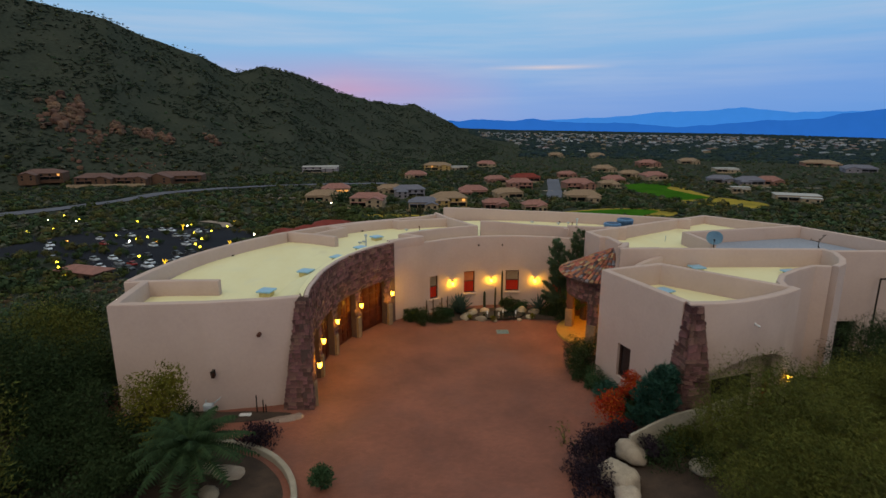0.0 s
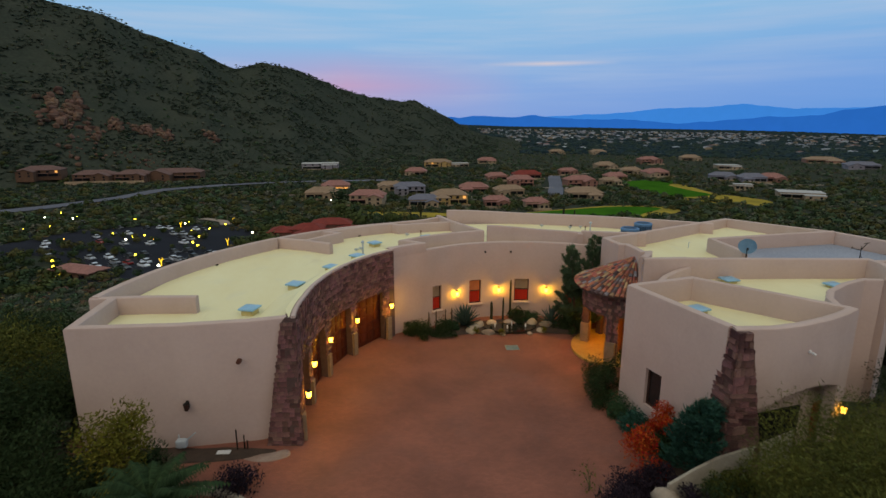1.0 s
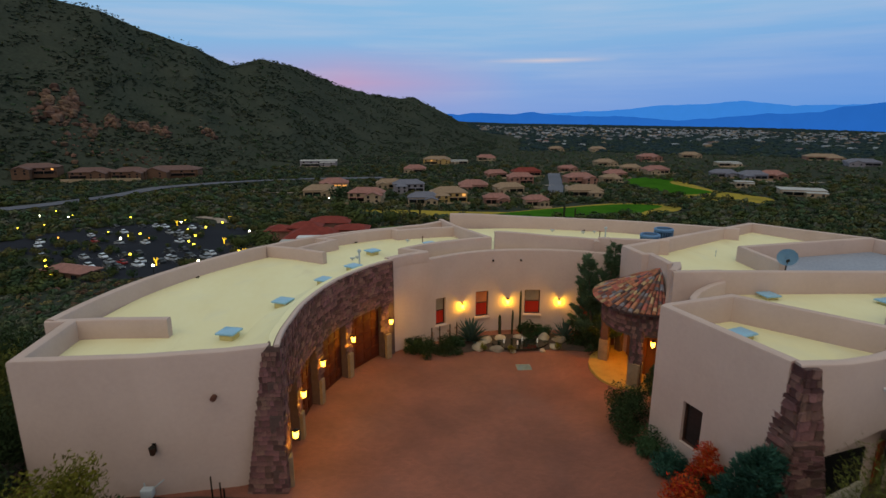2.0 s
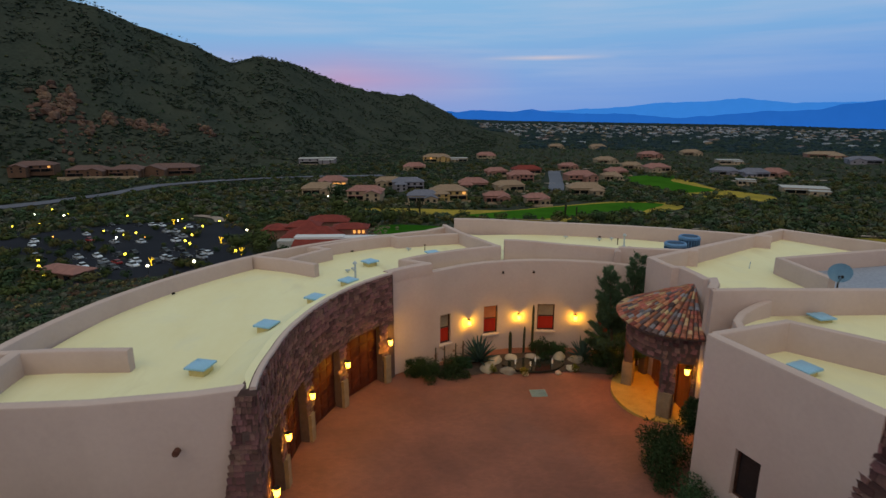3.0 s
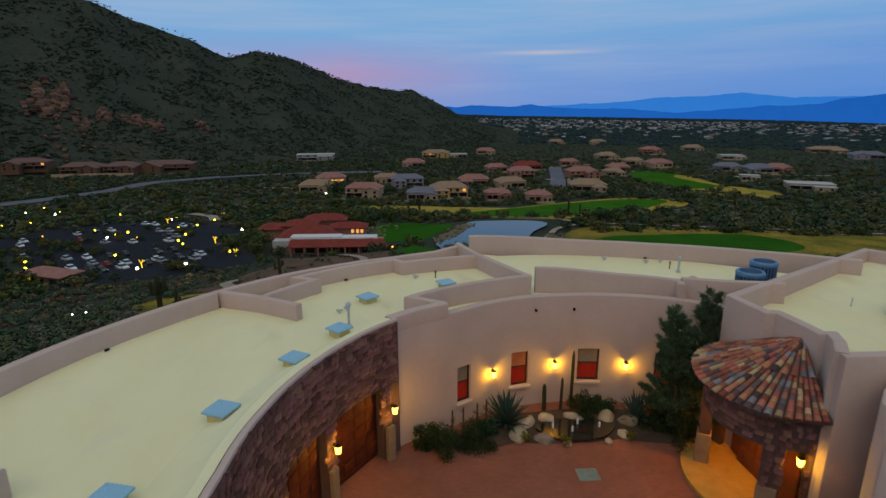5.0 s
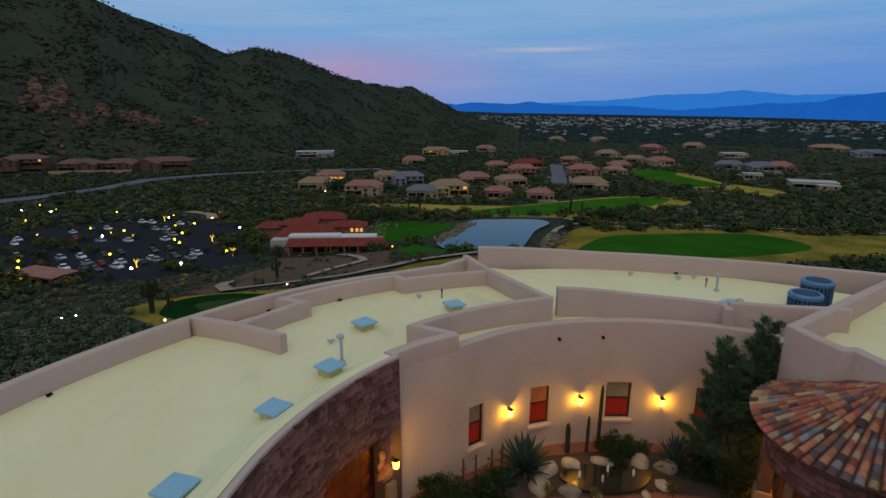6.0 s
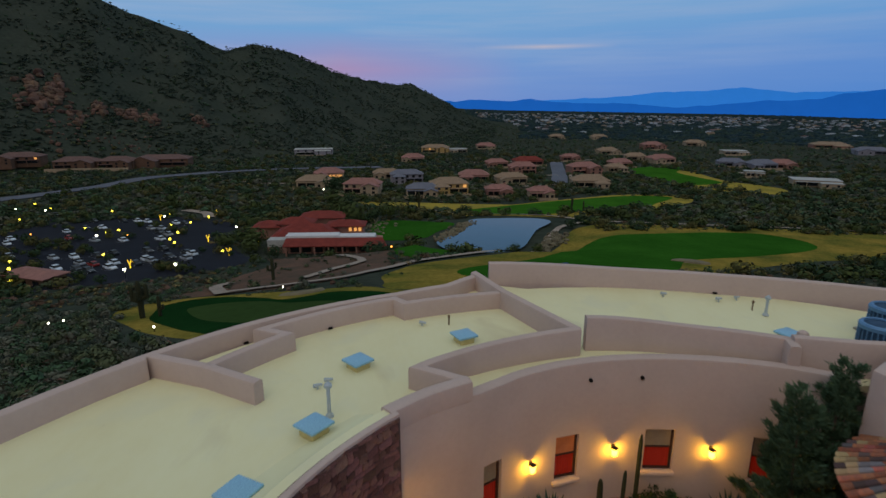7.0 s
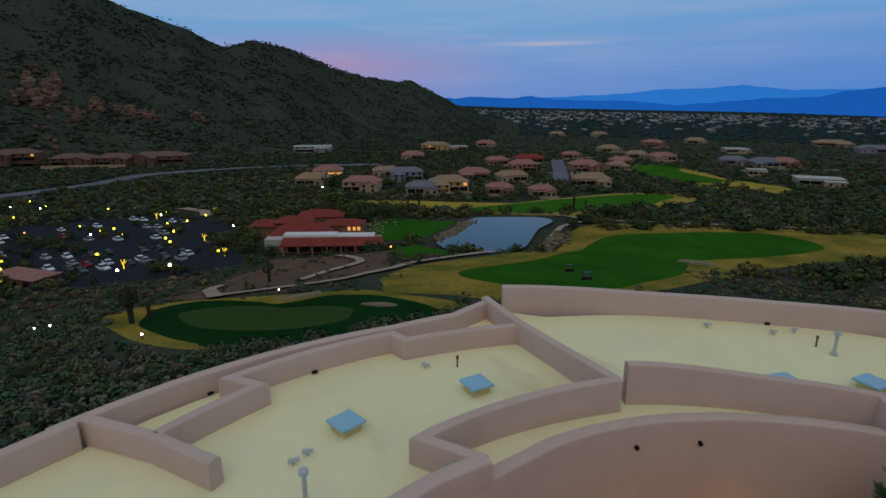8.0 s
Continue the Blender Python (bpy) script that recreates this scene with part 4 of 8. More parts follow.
# roof coating swept up to the curved garage edge
bm = bmesh.new()
rows = []
for i in range(34):
    a = 193.6 - (193.6 - 131.0) * i / 33
    x0, y0 = core(a)
    d = Vector((x0 - CX, y0 - CY)).normalized()
    k = 0.16 + 0.84 * smoothstep((193.6 - a) / 5.0)
    rows.append([bm.verts.new((x0 + d.x * o * k, y0 + d.y * o * k, z)) for o, z in ((0.0, 5.475), (0.28, 5.468), (0.7, 5.12), (1.3, 4.84), (1.9, 4.62))])
for a, b in zip(rows, rows[1:]):
    for j in range(4):
        bm.faces.new((a[j], a[j + 1], b[j + 1], b[j]))
bmesh.ops.recalc_face_normals(bm, faces=bm.faces)
part("roof_cant", bm, ROOF, villa)

# north-east block behind the entrance
bm = bmesh.new()
wall(bm, [(11.15, 32.3), (17.4, 36.2), (24.0, 40.3), (26.0, 37.2), (28.0, 34.2), (29.6, 29.5), (30.6, 25.5)], 0.42, -3, [5.95, 5.8, 5.62, 5.7, 5.8, 5.85, 5.85])
part("wall", bm, STUCCO, villa)
bm = bmesh.new()
wall(bm, [(11.2, 32.45), (11.35, 31.4), (11.5, 30.45), (11.85, 30.35), (11.95, 29.2), (12.0, 28.3), (12.25, 28.15), (11.9, 27.4), (11.25, 26.5)], 0.42, -0.9,
     [5.95, 5.95, 5.96, 5.98, 6.0, 6.0, 6.06, 6.1, 6.12])
part("wall", bm, STUCCO, villa, "stepped stucco wall behind the entrance turret")
bm = bmesh.new()
wall(bm, [(11.2, 26.46), (13.7, 26.46)], 0.4, -0.9, 6.08)
part("wall", bm, STUCCO, villa)
bm = bmesh.new()
wall(bm, [(13.5, 26.46), (18.6, 26.3), (23.8, 26.05), (23.85, 25.1), (23.3, 23.9), (22.6, 23.0), (21.7, 22.4)], 0.38, [4.4] * 3 + [-2] * 4, [6.06, 6.0, 5.97, 5.96, 5.94, 5.9, 5.88])
part("wall", bm, STUCCO, villa, "long stucco parapet with a curved end")
bm = bmesh.new()
wall(bm, [(18.15, 28.3), (18.16, 32.0), (23.0, 32.95), (27.9, 33.8)], 0.36, 4.4, 5.9)
part("parapet", bm, STUCCO, villa)
bm = bmesh.new()
slab(bm, [(11.3, 32.3), (17.4, 36.1), (23.9, 40.1), (27.9, 34.0), (18.2, 32.0), (18.2, 26.4), (13.6, 26.4), (11.4, 26.6), (12.1, 28.3), (11.8, 30.4)], 4.95)
part("roof", bm, ROOF, villa, "flat cream-coated roof of the entrance block")
bm = bmesh.new()
slab(bm, [(18.3, 31.9), (27.8, 33.6), (30.5, 25.6), (23.8, 26.2), (18.3, 26.4)], 5.0)
part("roof", bm, GREYROOF, villa, "blue-grey recessed roof")
# middle wing
bm = bmesh.new()
wall(bm, [(13.75, 26.3), (12.9, 25.95), (12.1, 25.5), (11.6, 25.0), (11.3, 24.2), (11.2, 22.9)], 0.34, -0.9, [5.6, 5.5, 5.36, 5.25, 5.2, 5.2])
part("wall", bm, STUCCO, villa, "stucco wall sweeping down in a curve")
bm = bmesh.new()
wall(bm, [(21.6, 22.6), (20.8, 22.85), (19.4, 22.25), (18.0, 21.35), (17.3, 20.5), (16.9, 19.5), (16.6, 18.6)], 0.34, -3, [5.84, 5.82, 5.8, 5.76, 5.72, 5.7, 5.7])
part("wall", bm, STUCCO, villa)
bm = bmesh.new()
slab(bm, [(13.7, 26.4), (23.7, 26.0), (22.9, 23.6), (21.6, 22.6), (20.8, 22.85), (19.4, 22.25), (18.0, 21.4), (17.3, 20.55), (16.7, 18.9), (12.1, 22.9), (11.3, 23.0), (11.6, 25.0)], 4.86)
part("roof", bm, ROOF, villa, "flat cream-coated roof of the middle wing")
# near wing
bm = bmesh.new()
straight = lambda u: (8.70 + (10.42 - 8.70) * u, 21.92 + (16.6 - 21.92) * u)
pierced_wall(bm, straight, 0.0, 1.0, 0.42, -0.9, 6.04, ((0.30, 0.47, 0.85, 2.62),), step=0.25)
part("wall", bm, STUCCO, villa, "stucco wall with one small window")
bm = bmesh.new()
front = [(10.38, 16.45), (11.9, 16.42), (13.05, 16.66), (14.5, 17.18), (15.6, 17.72), (16.5, 18.28)]
front_at = lambda u: along([(i / 5, *p) for i, p in enumerate(front)], u)
n_a = 16
arch_u = [0.13 + (0.83 - 0.13) * i / n_a for i in range(n_a + 1)]
arch_z = [2.72 + 0.2 * i / n_a + 0.5 * math.sin(math.pi * i / n_a) for i in range(n_a + 1)]
wall(bm, [front_at(u) for u in (0.0, 0.06, 0.125, *arch_u, 0.835, 0.9, 1.0)], 0.42, [-2.5, -2.5, -2.5, *arch_z, -2.5, -2.5, -2.5], 6.04)
part("wall", bm, STUCCO, villa, "bowed stucco wall over a low arch")
bm = bmesh.new()
wall(bm, [(11.2, 17.48), (13.0, 17.64), (14.7, 18.09), (16.35, 18.92)], 0.2, -2.5, 4.2)
part("recess_wall", bm, STUCCO, villa)
# Flat near-black panel: the doorway's shade is put into its colour.
bm = bmesh.new()
box(bm, -1.15, 1.15, -0.03, 0.03, -0.6, 1.95, 0.02)
part("dark_door", bm, HOLE, villa).matrix_world = pose(13.5, 17.6, 0, 0, 0, 14.8)
bm = bmesh.new()
box(bm, -0.28, 0.28, -0.03, 0.03, -1.2, 2.45, 0.02)
red_door = part("red_door", bm, material("red_painted_door", (0.36, 0.06, 0.025), (0.28, 0.045, 0.02), 3.0, 0.6), villa, "narrow red door")
red_door.matrix_world = pose(15.85, 18.50, -0.75, 0, 0, 26.6)
bm = bmesh.new()
wall(bm, [(8.8, 21.98), (12.1, 22.85), (16.5, 18.45)], 0.34, 4.4, [6.02, 6.06, 6.0])
part("parapet", bm, STUCCO, villa)
bm = bmesh.new()
slab(bm, [(8.75, 21.9), (10.4, 16.7), (10.9, 16.5), (13.0, 16.7), (14.5, 17.2), (16.4, 18.3), (12.1, 22.8)], 4.92)
part("roof", bm, ROOF, villa, "flat cream-coated roof of the near wing")
w2 = new("window")
w2.parent = villa
w2.matrix_world = pose(straight(0.385)[0], straight(0.385)[1], 0, 0, 0, -72.6)
bm = bmesh.new()
box(bm, -0.47, 0.47, 0.02, 0.05, 0.85, 2.62)
part("pane", bm, PANE_DARK, w2, "small dark window")
for x0, x1, z0, z1 in ((-0.47, -0.41, 0.85, 2.62), (0.41, 0.47, 0.85, 2.62), (-0.41, 0.41, 2.56, 2.62), (-0.41, 0.41, 0.85, 0.91)):
    bm = bmesh.new()
    box(bm, x0, x1, -0.07, 0.015, z0, z1, 0.006)
    part("window_frame", bm, DARKWOOD, w2)
# east wall of the recessed block, with a dark low opening
bm = bmesh.new()
pierced_wall(bm, lambda u: (23.95 + 7.0 * u, 26.0 - 0.4 * u), 0.0, 1.0, 0.4, -3, 5.86, ((0.18, 0.37, -1.2, 1.35),), step=0.3)
part("wall", bm, STUCCO, villa, "long plain stucco wall over a low dark opening")
# Near-black panel behind the low opening paints the shade inside it.
bm = bmesh.new()
box(bm, 25.0, 26.8, 26.6, 26.7, -1.4, 1.6, 0.02)
part("recess_back", bm, HOLE, villa)
# battered stone pillar at the wing's corner
PILLAR_LOW = [(9.88, 17.0), (9.95, 15.5), (11.8, 15.55), (11.9, 16.6)]
PILLAR_TOP = [(10.32, 16.85), (10.4, 16.08), (10.84, 16.08), (10.88, 16.6)]
bm = bmesh.new()
lowv = [bm.verts.new((x, y, -0.9)) for x, y in PILLAR_LOW]
topv = [bm.verts.new((x, y, 5.96)) for x, y in PILLAR_TOP]
for i in range(4):
    bm.faces.new((lowv[i], lowv[(i + 1) % 4], topv[(i + 1) % 4], topv[i]))
bm.faces.new(topv)
bm.faces.new(lowv[::-1])
bmesh.ops.recalc_face_normals(bm, faces=bm.faces)
pillar = part("stone_pillar", bm, MORTAR, villa, "tapering purple-brown stone corner pillar")

# entrance turret: stone drum with openings under a half-cone of clay tiles
TX, TY = 11.85, 28.9
DRUM = 2.9


def turret(r, deg):
    r *= 1 - 0.18 * smoothstep((deg - 200) / 56)          # drawn in towards the wall
    return TX + r * math.cos(radians(deg)), TY + r * math.sin(radians(deg))


bm = bmesh.new()
pierced_wall(bm, lambda a: turret(DRUM - 0.2, a), 108, 256, 0.4, -0.9, 3.86,
                   ((114, 142, -0.9, 2.35), (152, 218, -0.9, 2.45), (231, 250, -0.9, 2.45)), step=8, lip=0.02)
drum = part("stone_drum", bm, MORTAR, villa, "round stone entrance turret with open arches")
bm = bmesh.new()
pr = []
for i in range(33):
    a = 98 + (256 - 98) * i / 32
    pr.append([bm.verts.new((*turret(r, a), z)) for r, z in ((3.36, 3.72), (3.32, 3.84), (0.12, 5.46), (0.05, 5.34), (2.95, 3.72))])
for a, b in zip(pr, pr[1:]):
    for j in range(5):
        bm.faces.new((a[j], b[j], b[(j + 1) % 5], a[(j + 1) % 5]))
bmesh.ops.recalc_face_normals(bm, faces=bm.faces)
cone = part("tile_roof", bm, MORTAR, villa, "half-cone roof of weathered clay barrel tiles")
bm = bmesh.new()
slab(bm, [turret(3.45, a) for a in range(90, 262, 6)], -0.33, 0.4)
part("entrance_floor", bm, FLOORSTONE, villa, "tan stone entrance floor lit amber, amber also painted in")
bm = bmesh.new()
slab(bm, [turret(2.75, a) for a in range(96, 258, 6)], 3.5, 0.12)
part("porch_ceiling", bm, WOOD, villa)
bm = bmesh.new()
box(bm, 11.14, 11.24, 27.2, 30.9, -0.6, 3.4, 0.01)
part("entrance_screen", bm, REDWOOD, villa, "warm red timber entrance screen")
ed = new("entrance_door")
ed.parent = villa
ed.matrix_world = pose(11.08, 29.2, -0.33, 0, 0, 92)
for x0 in (-1.0, 0.02):
    bm = bmesh.new()
    box(bm, x0, x0 + 0.98, 0.0, 0.07, 0.0, 2.5, 0.015)
    for zc in (0.2, 1.0, 1.8):
        box(bm, x0 + 0.14, x0 + 0.84, 0.06, 0.10, zc, zc + 0.62, 0.02)
    part("door_leaf", bm, REDWOOD, ed)

# skylights
SKY = ((-9.06, 22.86, 0.02, -15), (-7.67, 26.4, 0.04, -22), (-6.2, 29.62, 0.02, -30), (-4.93, 32.1, 0.03, -40), (-4.08, 35.9, -0.02, -48), (-0.31, 37.7, 0, -65), (9.3, 37.3, -0.02, 10), (11.9, 37.0, 0, 20),
       (11.5, 20.95, 0.26, 20), (15.72, 25.65, 0.12, 5), (20.75, 24.45, 0.12, 12))
for x, y, up, turn in SKY:
    s = new("skylight")
    s.parent = villa
    s.matrix_world = pose(x, y, roof_z(x, y) + up, 0, 0, turn)
    bm = bmesh.new()
    box(bm, -0.29, 0.29, -0.29, 0.29, -0.05, 0.24, 0.03)
    part("curb", bm, SKYCURB, s)
    bm = bmesh.new()
    lidv = box(bm, -0.4, 0.4, -0.4, 0.4, 0.24, 0.33, 0.035)
    part("lid", bm, SKYLID, s, "pale blue translucent skylight lid")

# drain spouts and scuppers
for a, z in ((96.1, 4.44), (87.6, 4.40)):
    p, d = Vector(back(a)), Vector((CX, CY)) - Vector(back(a))
    d.normalize()
    bm = bmesh.new()
    q = p + d * 0.22
    tube(bm, (q.x - d.x * 0.1, q.y - d.y * 0.1, z), (q.x + d.x * 0.1, q.y + d.y * 0.1, z - 0.03), 0.06, 0.06, 10)
    part("roof_spout", bm, HOLE, villa, "small dark drain spout")
for r, a in ((20.2, 155.5), (19.36, 122.6), (20.2, 131.4), (20.15, 70.5)):
    x, y = polar(r, a)
    bm = bmesh.new()
    box(bm, -0.09, 0.09, -0.04, 0.04, 0, 0.08, 0.015)
    part("scupper", bm, HOLE, villa, "dark roof scupper").matrix_world = pose(x, y, (roof_z(x, y) if a > 100 else rear_roof_z(x, y)) + 0.03, 0, 0, a - 90)

# ---------------------------------------------------------------- roof and wall fittings
def vent_pipe(x, y, z, h, capped=True):
    v = thing("roof_vent", "grey metal roof vent pipe on the cream roof", "vent pipe", "roof vents", (x, y, z))
    bm = bmesh.new()
    tube(bm, (0, 0, -0.05), (0, 0, h), 0.075, 0.07, 12)
    lathe(bm, ((0.17, 0.0), (0.16, 0.03), (0.08, 0.12)), 12)
    part("pipe", bm, PVC, v)
    if capped:
        bm = bmesh.new()
        lathe(bm, ((0.08, h - 0.06), (0.15, h - 0.02), (0.15, h + 0.06), (0.05, h + 0.13)), 12)
        part("cap", bm, PVC, v)
    v.scale = (0.75, 0.75, 1.0)
    return v


def low_vent(x, y, z, turn):
    v = thing("roof_ventilator", "small grey bird-like roof vent hood", "vent hood", "roof vent hoods", (x, y, z), turn)
    bm = bmesh.new()
    tube(bm, (0, 0, -0.03), (0, 0, 0.16), 0.05, 0.05, 10)
    part("pipe", bm, PVC, v)
    bm = bmesh.new()
    tube(bm, (-0.16, 0, 0.2), (0.2, 0, 0.16), 0.09, 0.06, 10)
    part("hood", bm, PVC, v)
    v.scale = (0.75, 0.75, 0.75)


def new_rod(x, y, z):
    """A thin rusty pipe end standing on the roof."""
    bm = bmesh.new()
    tube(bm, (0, 0, -0.05), (0, 0, 0.34), 0.03, 0.03, 8)
    lathe(bm, ((0.05, 0.3), (0.05, 0.4), (0.02, 0.42)), 8)
    ob = tagged(part("roof_pipe", bm, material("rusty_pipe", (0.16, 0.10, 0.06), (0.10, 0.06, 0.04), 8.0, 0.7)), "thin rusty pipe end on the cream roof", "pipe", "roof pipe ends")
    ob.matrix_world = pose(x, y, z)
    return ob


vent_pipe(-4.64, 32.95, roof_z(-4.64, 32.95), 0.95)
for x, y, a in ((-4.94, 34.85, 20), (-5.22, 34.5, 35), (-1.82, 39.3, -10)):
    low_vent(x, y, roof_z(x, y), a)
for x, y, a in ((9.25, 41.75, 0), (11.4, 40.95, 10), (12.3, 41.05, 25)):
    low_vent(x, y, rear_roof_z(x, y), a)
vent_pipe(12.5, 39.3, rear_roof_z(12.5, 39.3), 0.75)
for x, y, z in ((-0.75, 39.3, roof_z(0, 39.3)), (9.4, 43.0, rear_roof_z(9.4, 43.0)), (12.3, 39.9, rear_roof_z(12.3, 39.9))):
    new_rod(x, y, z)
bm = bmesh.new()
tube(bm, (17.3, 33.2, 4.93), (17.32, 33.2, 5.36), 0.025, 0.025, 8)
tagged(part("roof_post", bm, PVC), "thin grey pipe standing on the cream roof", "pipe")
bm = bmesh.new()
lathe(bm, ((0.2, -0.05), (0.2, 0.55), (0.16, 0.68), (0.06, 0.74)), 14)
tagged(part("roof_stub", bm, STUCCO), "short stucco flue stub on the roof", "flue").matrix_world = pose(11.35, 35.7, 4.98)


def condenser(x, y):
    c = thing("condenser", "round blue-grey air conditioning condenser on the roof", "air conditioner", "roof condensers", (x, y, rear_roof_z(x, y) + 0.02))
    bm = bmesh.new()
    lathe(bm, ((0.5, 0.05), (0.52, 0.12), (0.52, 0.9), (0.5, 0.98)), 24)
    part("casing", bm, ACDARK, c)
    for i in range(24):
        a = 2 * math.pi * i / 24
        bm = bmesh.new()
        tube(bm, (0.54 * math.cos(a), 0.54 * math.sin(a), 0.08), (0.54 * math.cos(a), 0.54 * math.sin(a), 0.92), 0.018, 0.018, 5)
        part("fin", bm, ACBLUE, c)
    bm = bmesh.new()
    n = 24
    rr = [[bm.verts.new((r * math.cos(2 * math.pi * i / n), r * math.sin(2 * math.pi * i / n), z)) for i in range(n)]
          for r, z in ((0.56, 0.9), (0.57, 1.02), (0.52, 1.08), (0.44, 1.08), (0.43, 0.98))]
    for a, b in zip(rr, rr[1:]):
        for i in range(n):
            bm.faces.new((a[i], a[(i + 1) % n], b[(i + 1) % n], b[i]))
    part("top_ring", bm, ACBLUE, c, "blue-grey top ring")
    bm = bmesh.new()
    lathe(bm, ((0.44, 1.0), (0.44, 1.02), (0.05, 1.05)), 24)
    part("fan_guard", bm, ACDARK, c)
    bm = bmesh.new()
    box(bm, -0.6, 0.6, -0.6, 0.6, -0.02, 0.06, 0.02)
    part("pad", bm, KERB, c)
    c.scale = (1.14, 1.14, 1.08)


condenser(14.2, 35.75)
condenser(15.75, 37.1)

dish = thing("satellite_dish", "pale blue satellite dish on a short mast", "satellite dish", at=(17.52, 27.2, 5.0), turn=150)
bm = bmesh.new()
tube(bm, (0, 0, 0), (0, 0, 1.35), 0.035, 0.035, 8)
part("mast", bm, BLACKIRON, dish)
bm = bmesh.new()
rings = []
for r in (0.02, 0.2, 0.36, 0.48):
    rings.append([bm.verts.new((r * math.cos(2 * math.pi * i / 20), 0.08 + 0.45 * r * r - 0.1, 1.5 + r * 0.92 * math.sin(2 * math.pi * i / 20))) for i in range(20)])
for a, b in zip(rings, rings[1:]):
    for i in range(20):
        bm.faces.new((a[i], a[(i + 1) % 20], b[(i + 1) % 20], b[i]))
bm.faces.new(rings[0])
bmesh.ops.solidify(bm, geom=bm.faces[:], thickness=0.02)
part("reflector", bm, DISHBLUE, dish)
bm = bmesh.new()
tube(bm, (0, 0.05, 1.05), (0, 0.6, 1.45), 0.015, 0.015, 6)
box(bm, -0.05, 0.05, 0.56, 0.68, 1.4, 1.52, 0.01)
part("feed_arm", bm, BLACKIRON, dish)
dish.scale = (1.0, 1.0, 1.0)

pergola = thing("metal_frame", "thin black metal gate frame before the stucco wall", "gate frame", at=(27.1, 25.2, -0.9))
for p, q in (((0, 0, 0), (0, 0, 5.15)), ((0, 0, 5.12), (4.2, -0.3, 5.12)), ((4.2, -0.3, 0), (4.2, -0.3, 5.15))):
    bm = bmesh.new()
    tube(bm, p, q, 0.05, 0.05, 6)
    part("bar", bm, BLACKIRON, pergola)

ant = thing("roof_antenna", "black branching antenna mast on the parapet roof", "antenna", at=(25.0, 28.0, 5.0))
for p, q in (((0, 0, 0), (0.05, 0, 1.5)), ((0.02, 0, 1.2), (-0.7, 0, 1.35)), ((0.02, 0, 1.2), (0.5, 0, 1.75)), ((-0.7, 0.1, 1.3), (-0.75, -0.1, 1.5)), ((0.4, 0.2, 1.65), (0.5, -0.2, 1.8)),
             ((0.03, 0, 0.9), (0.4, 0, 0.2))):
    bm = bmesh.new()
    tube(bm, p, q, 0.03, 0.025, 6)
    part("rod", bm, BLACKIRON, ant)
ant.scale = (0.75, 0.75, 0.8)


def wall_lamp(x, y, z, face, power, group="courtyard wall lamps", lit=True):
    """A lantern on a bracket; face is the bearing it looks along. Its own bulb is a small lamp."""
    l = thing("wall_lamp", "lit amber glass lantern on an iron wall bracket" if lit else "unlit brown wall sconce", "wall lamp", group, (x, y, z), face)
    bm = bmesh.new()
    box(bm, -0.03, 0.0, -0.07, 0.07, -0.16, 0.2, 0.015)
    part("backplate", bm, BLACKIRON, l)
    bm = bmesh.new()
    tube(bm, (0, 0, 0.12), (0.14, 0, 0.2), 0.015, 0.015, 6)
    lathe(bm, ((0.12, 0.12), (0.13, 0.135), (0.03, 0.2)), 8, (0.15, 0, 0))
    part("cap", bm, BLACKIRON, l)
    bm = bmesh.new()
    lathe(bm, ((0.06, -0.17), (0.095, -0.13), (0.12, 0.13)), 8, (0.15, 0, 0))
    part("glass", bm, LAMPGLASS if lit else DARKWOOD, l, "glowing amber glass" if lit else "").visible_shadow = not lit
    if lit:
        bm = bmesh.new()
        lathe(bm, ((0.02, -0.2), (0.06, -0.17), (0.06, -0.15)), 8, (0.15, 0, 0))
        part("finial", bm, BLACKIRON, l)
        bulb = new("bulb", bpy.data.lights.new("bulb", "POINT"))
        bulb.data.energy, bulb.data.color, bulb.data.shadow_soft_size = power, (1.0, 0.52, 0.025), 0.06
        f = radians(face)
        bulb.location = (x + 0.16 * math.cos(f), y + 0.16 * math.sin(f), z - 0.03)
    return l


for a in PILASTERS:
    x, y = polar(11.34 if a < 190 else 11.5, a)
    wall_lamp(x, y, 2.08, a + 180, 52, "garage wall lamps")
for a in (106.1, 91.3, 75.7):
    x, y = back(a)
    d = (Vector((CX, CY)) - Vector((x, y))).normalized()
    wall_lamp(x + d.x * 0.24, y + d.y * 0.24, 1.64, a + 180, 50, "rear wall lamps")
wall_lamp(10.75, 26.75, 2.15, 235, 45, "entrance lamps")
wall_lamp(16.42, 17.95, 1.7, -65, 9, "arch lamps")
wall_lamp(-10.8, 19.25, 1.98, -90, 0, "end wall sconces", lit=False)
porch = new("porch_bulb", bpy.data.lights.new("porch_bulb", "POINT"))
porch.data.energy, porch.data.color, porch.data.shadow_soft_size = 330, (1.0, 0.38, 0.02), 0.15
porch.location = (*turret(1.1, 175), 3.2)
pl = thing("porch_lamp", "hanging amber porch lantern under the turret", "ceiling lamp", at=(*turret(1.1, 175), 3.44))
bm = bmesh.new()
lathe(bm, ((0.05, -0.02), (0.16, -0.04), (0.16, 0.0)), 12)
part("canopy", bm, BLACKIRON, pl)
bm = bmesh.new()
lathe(bm, ((0.04, -0.12), (0.1, -0.09), (0.13, -0.05)), 12)
part("glass", bm, LAMPGLASS, pl)

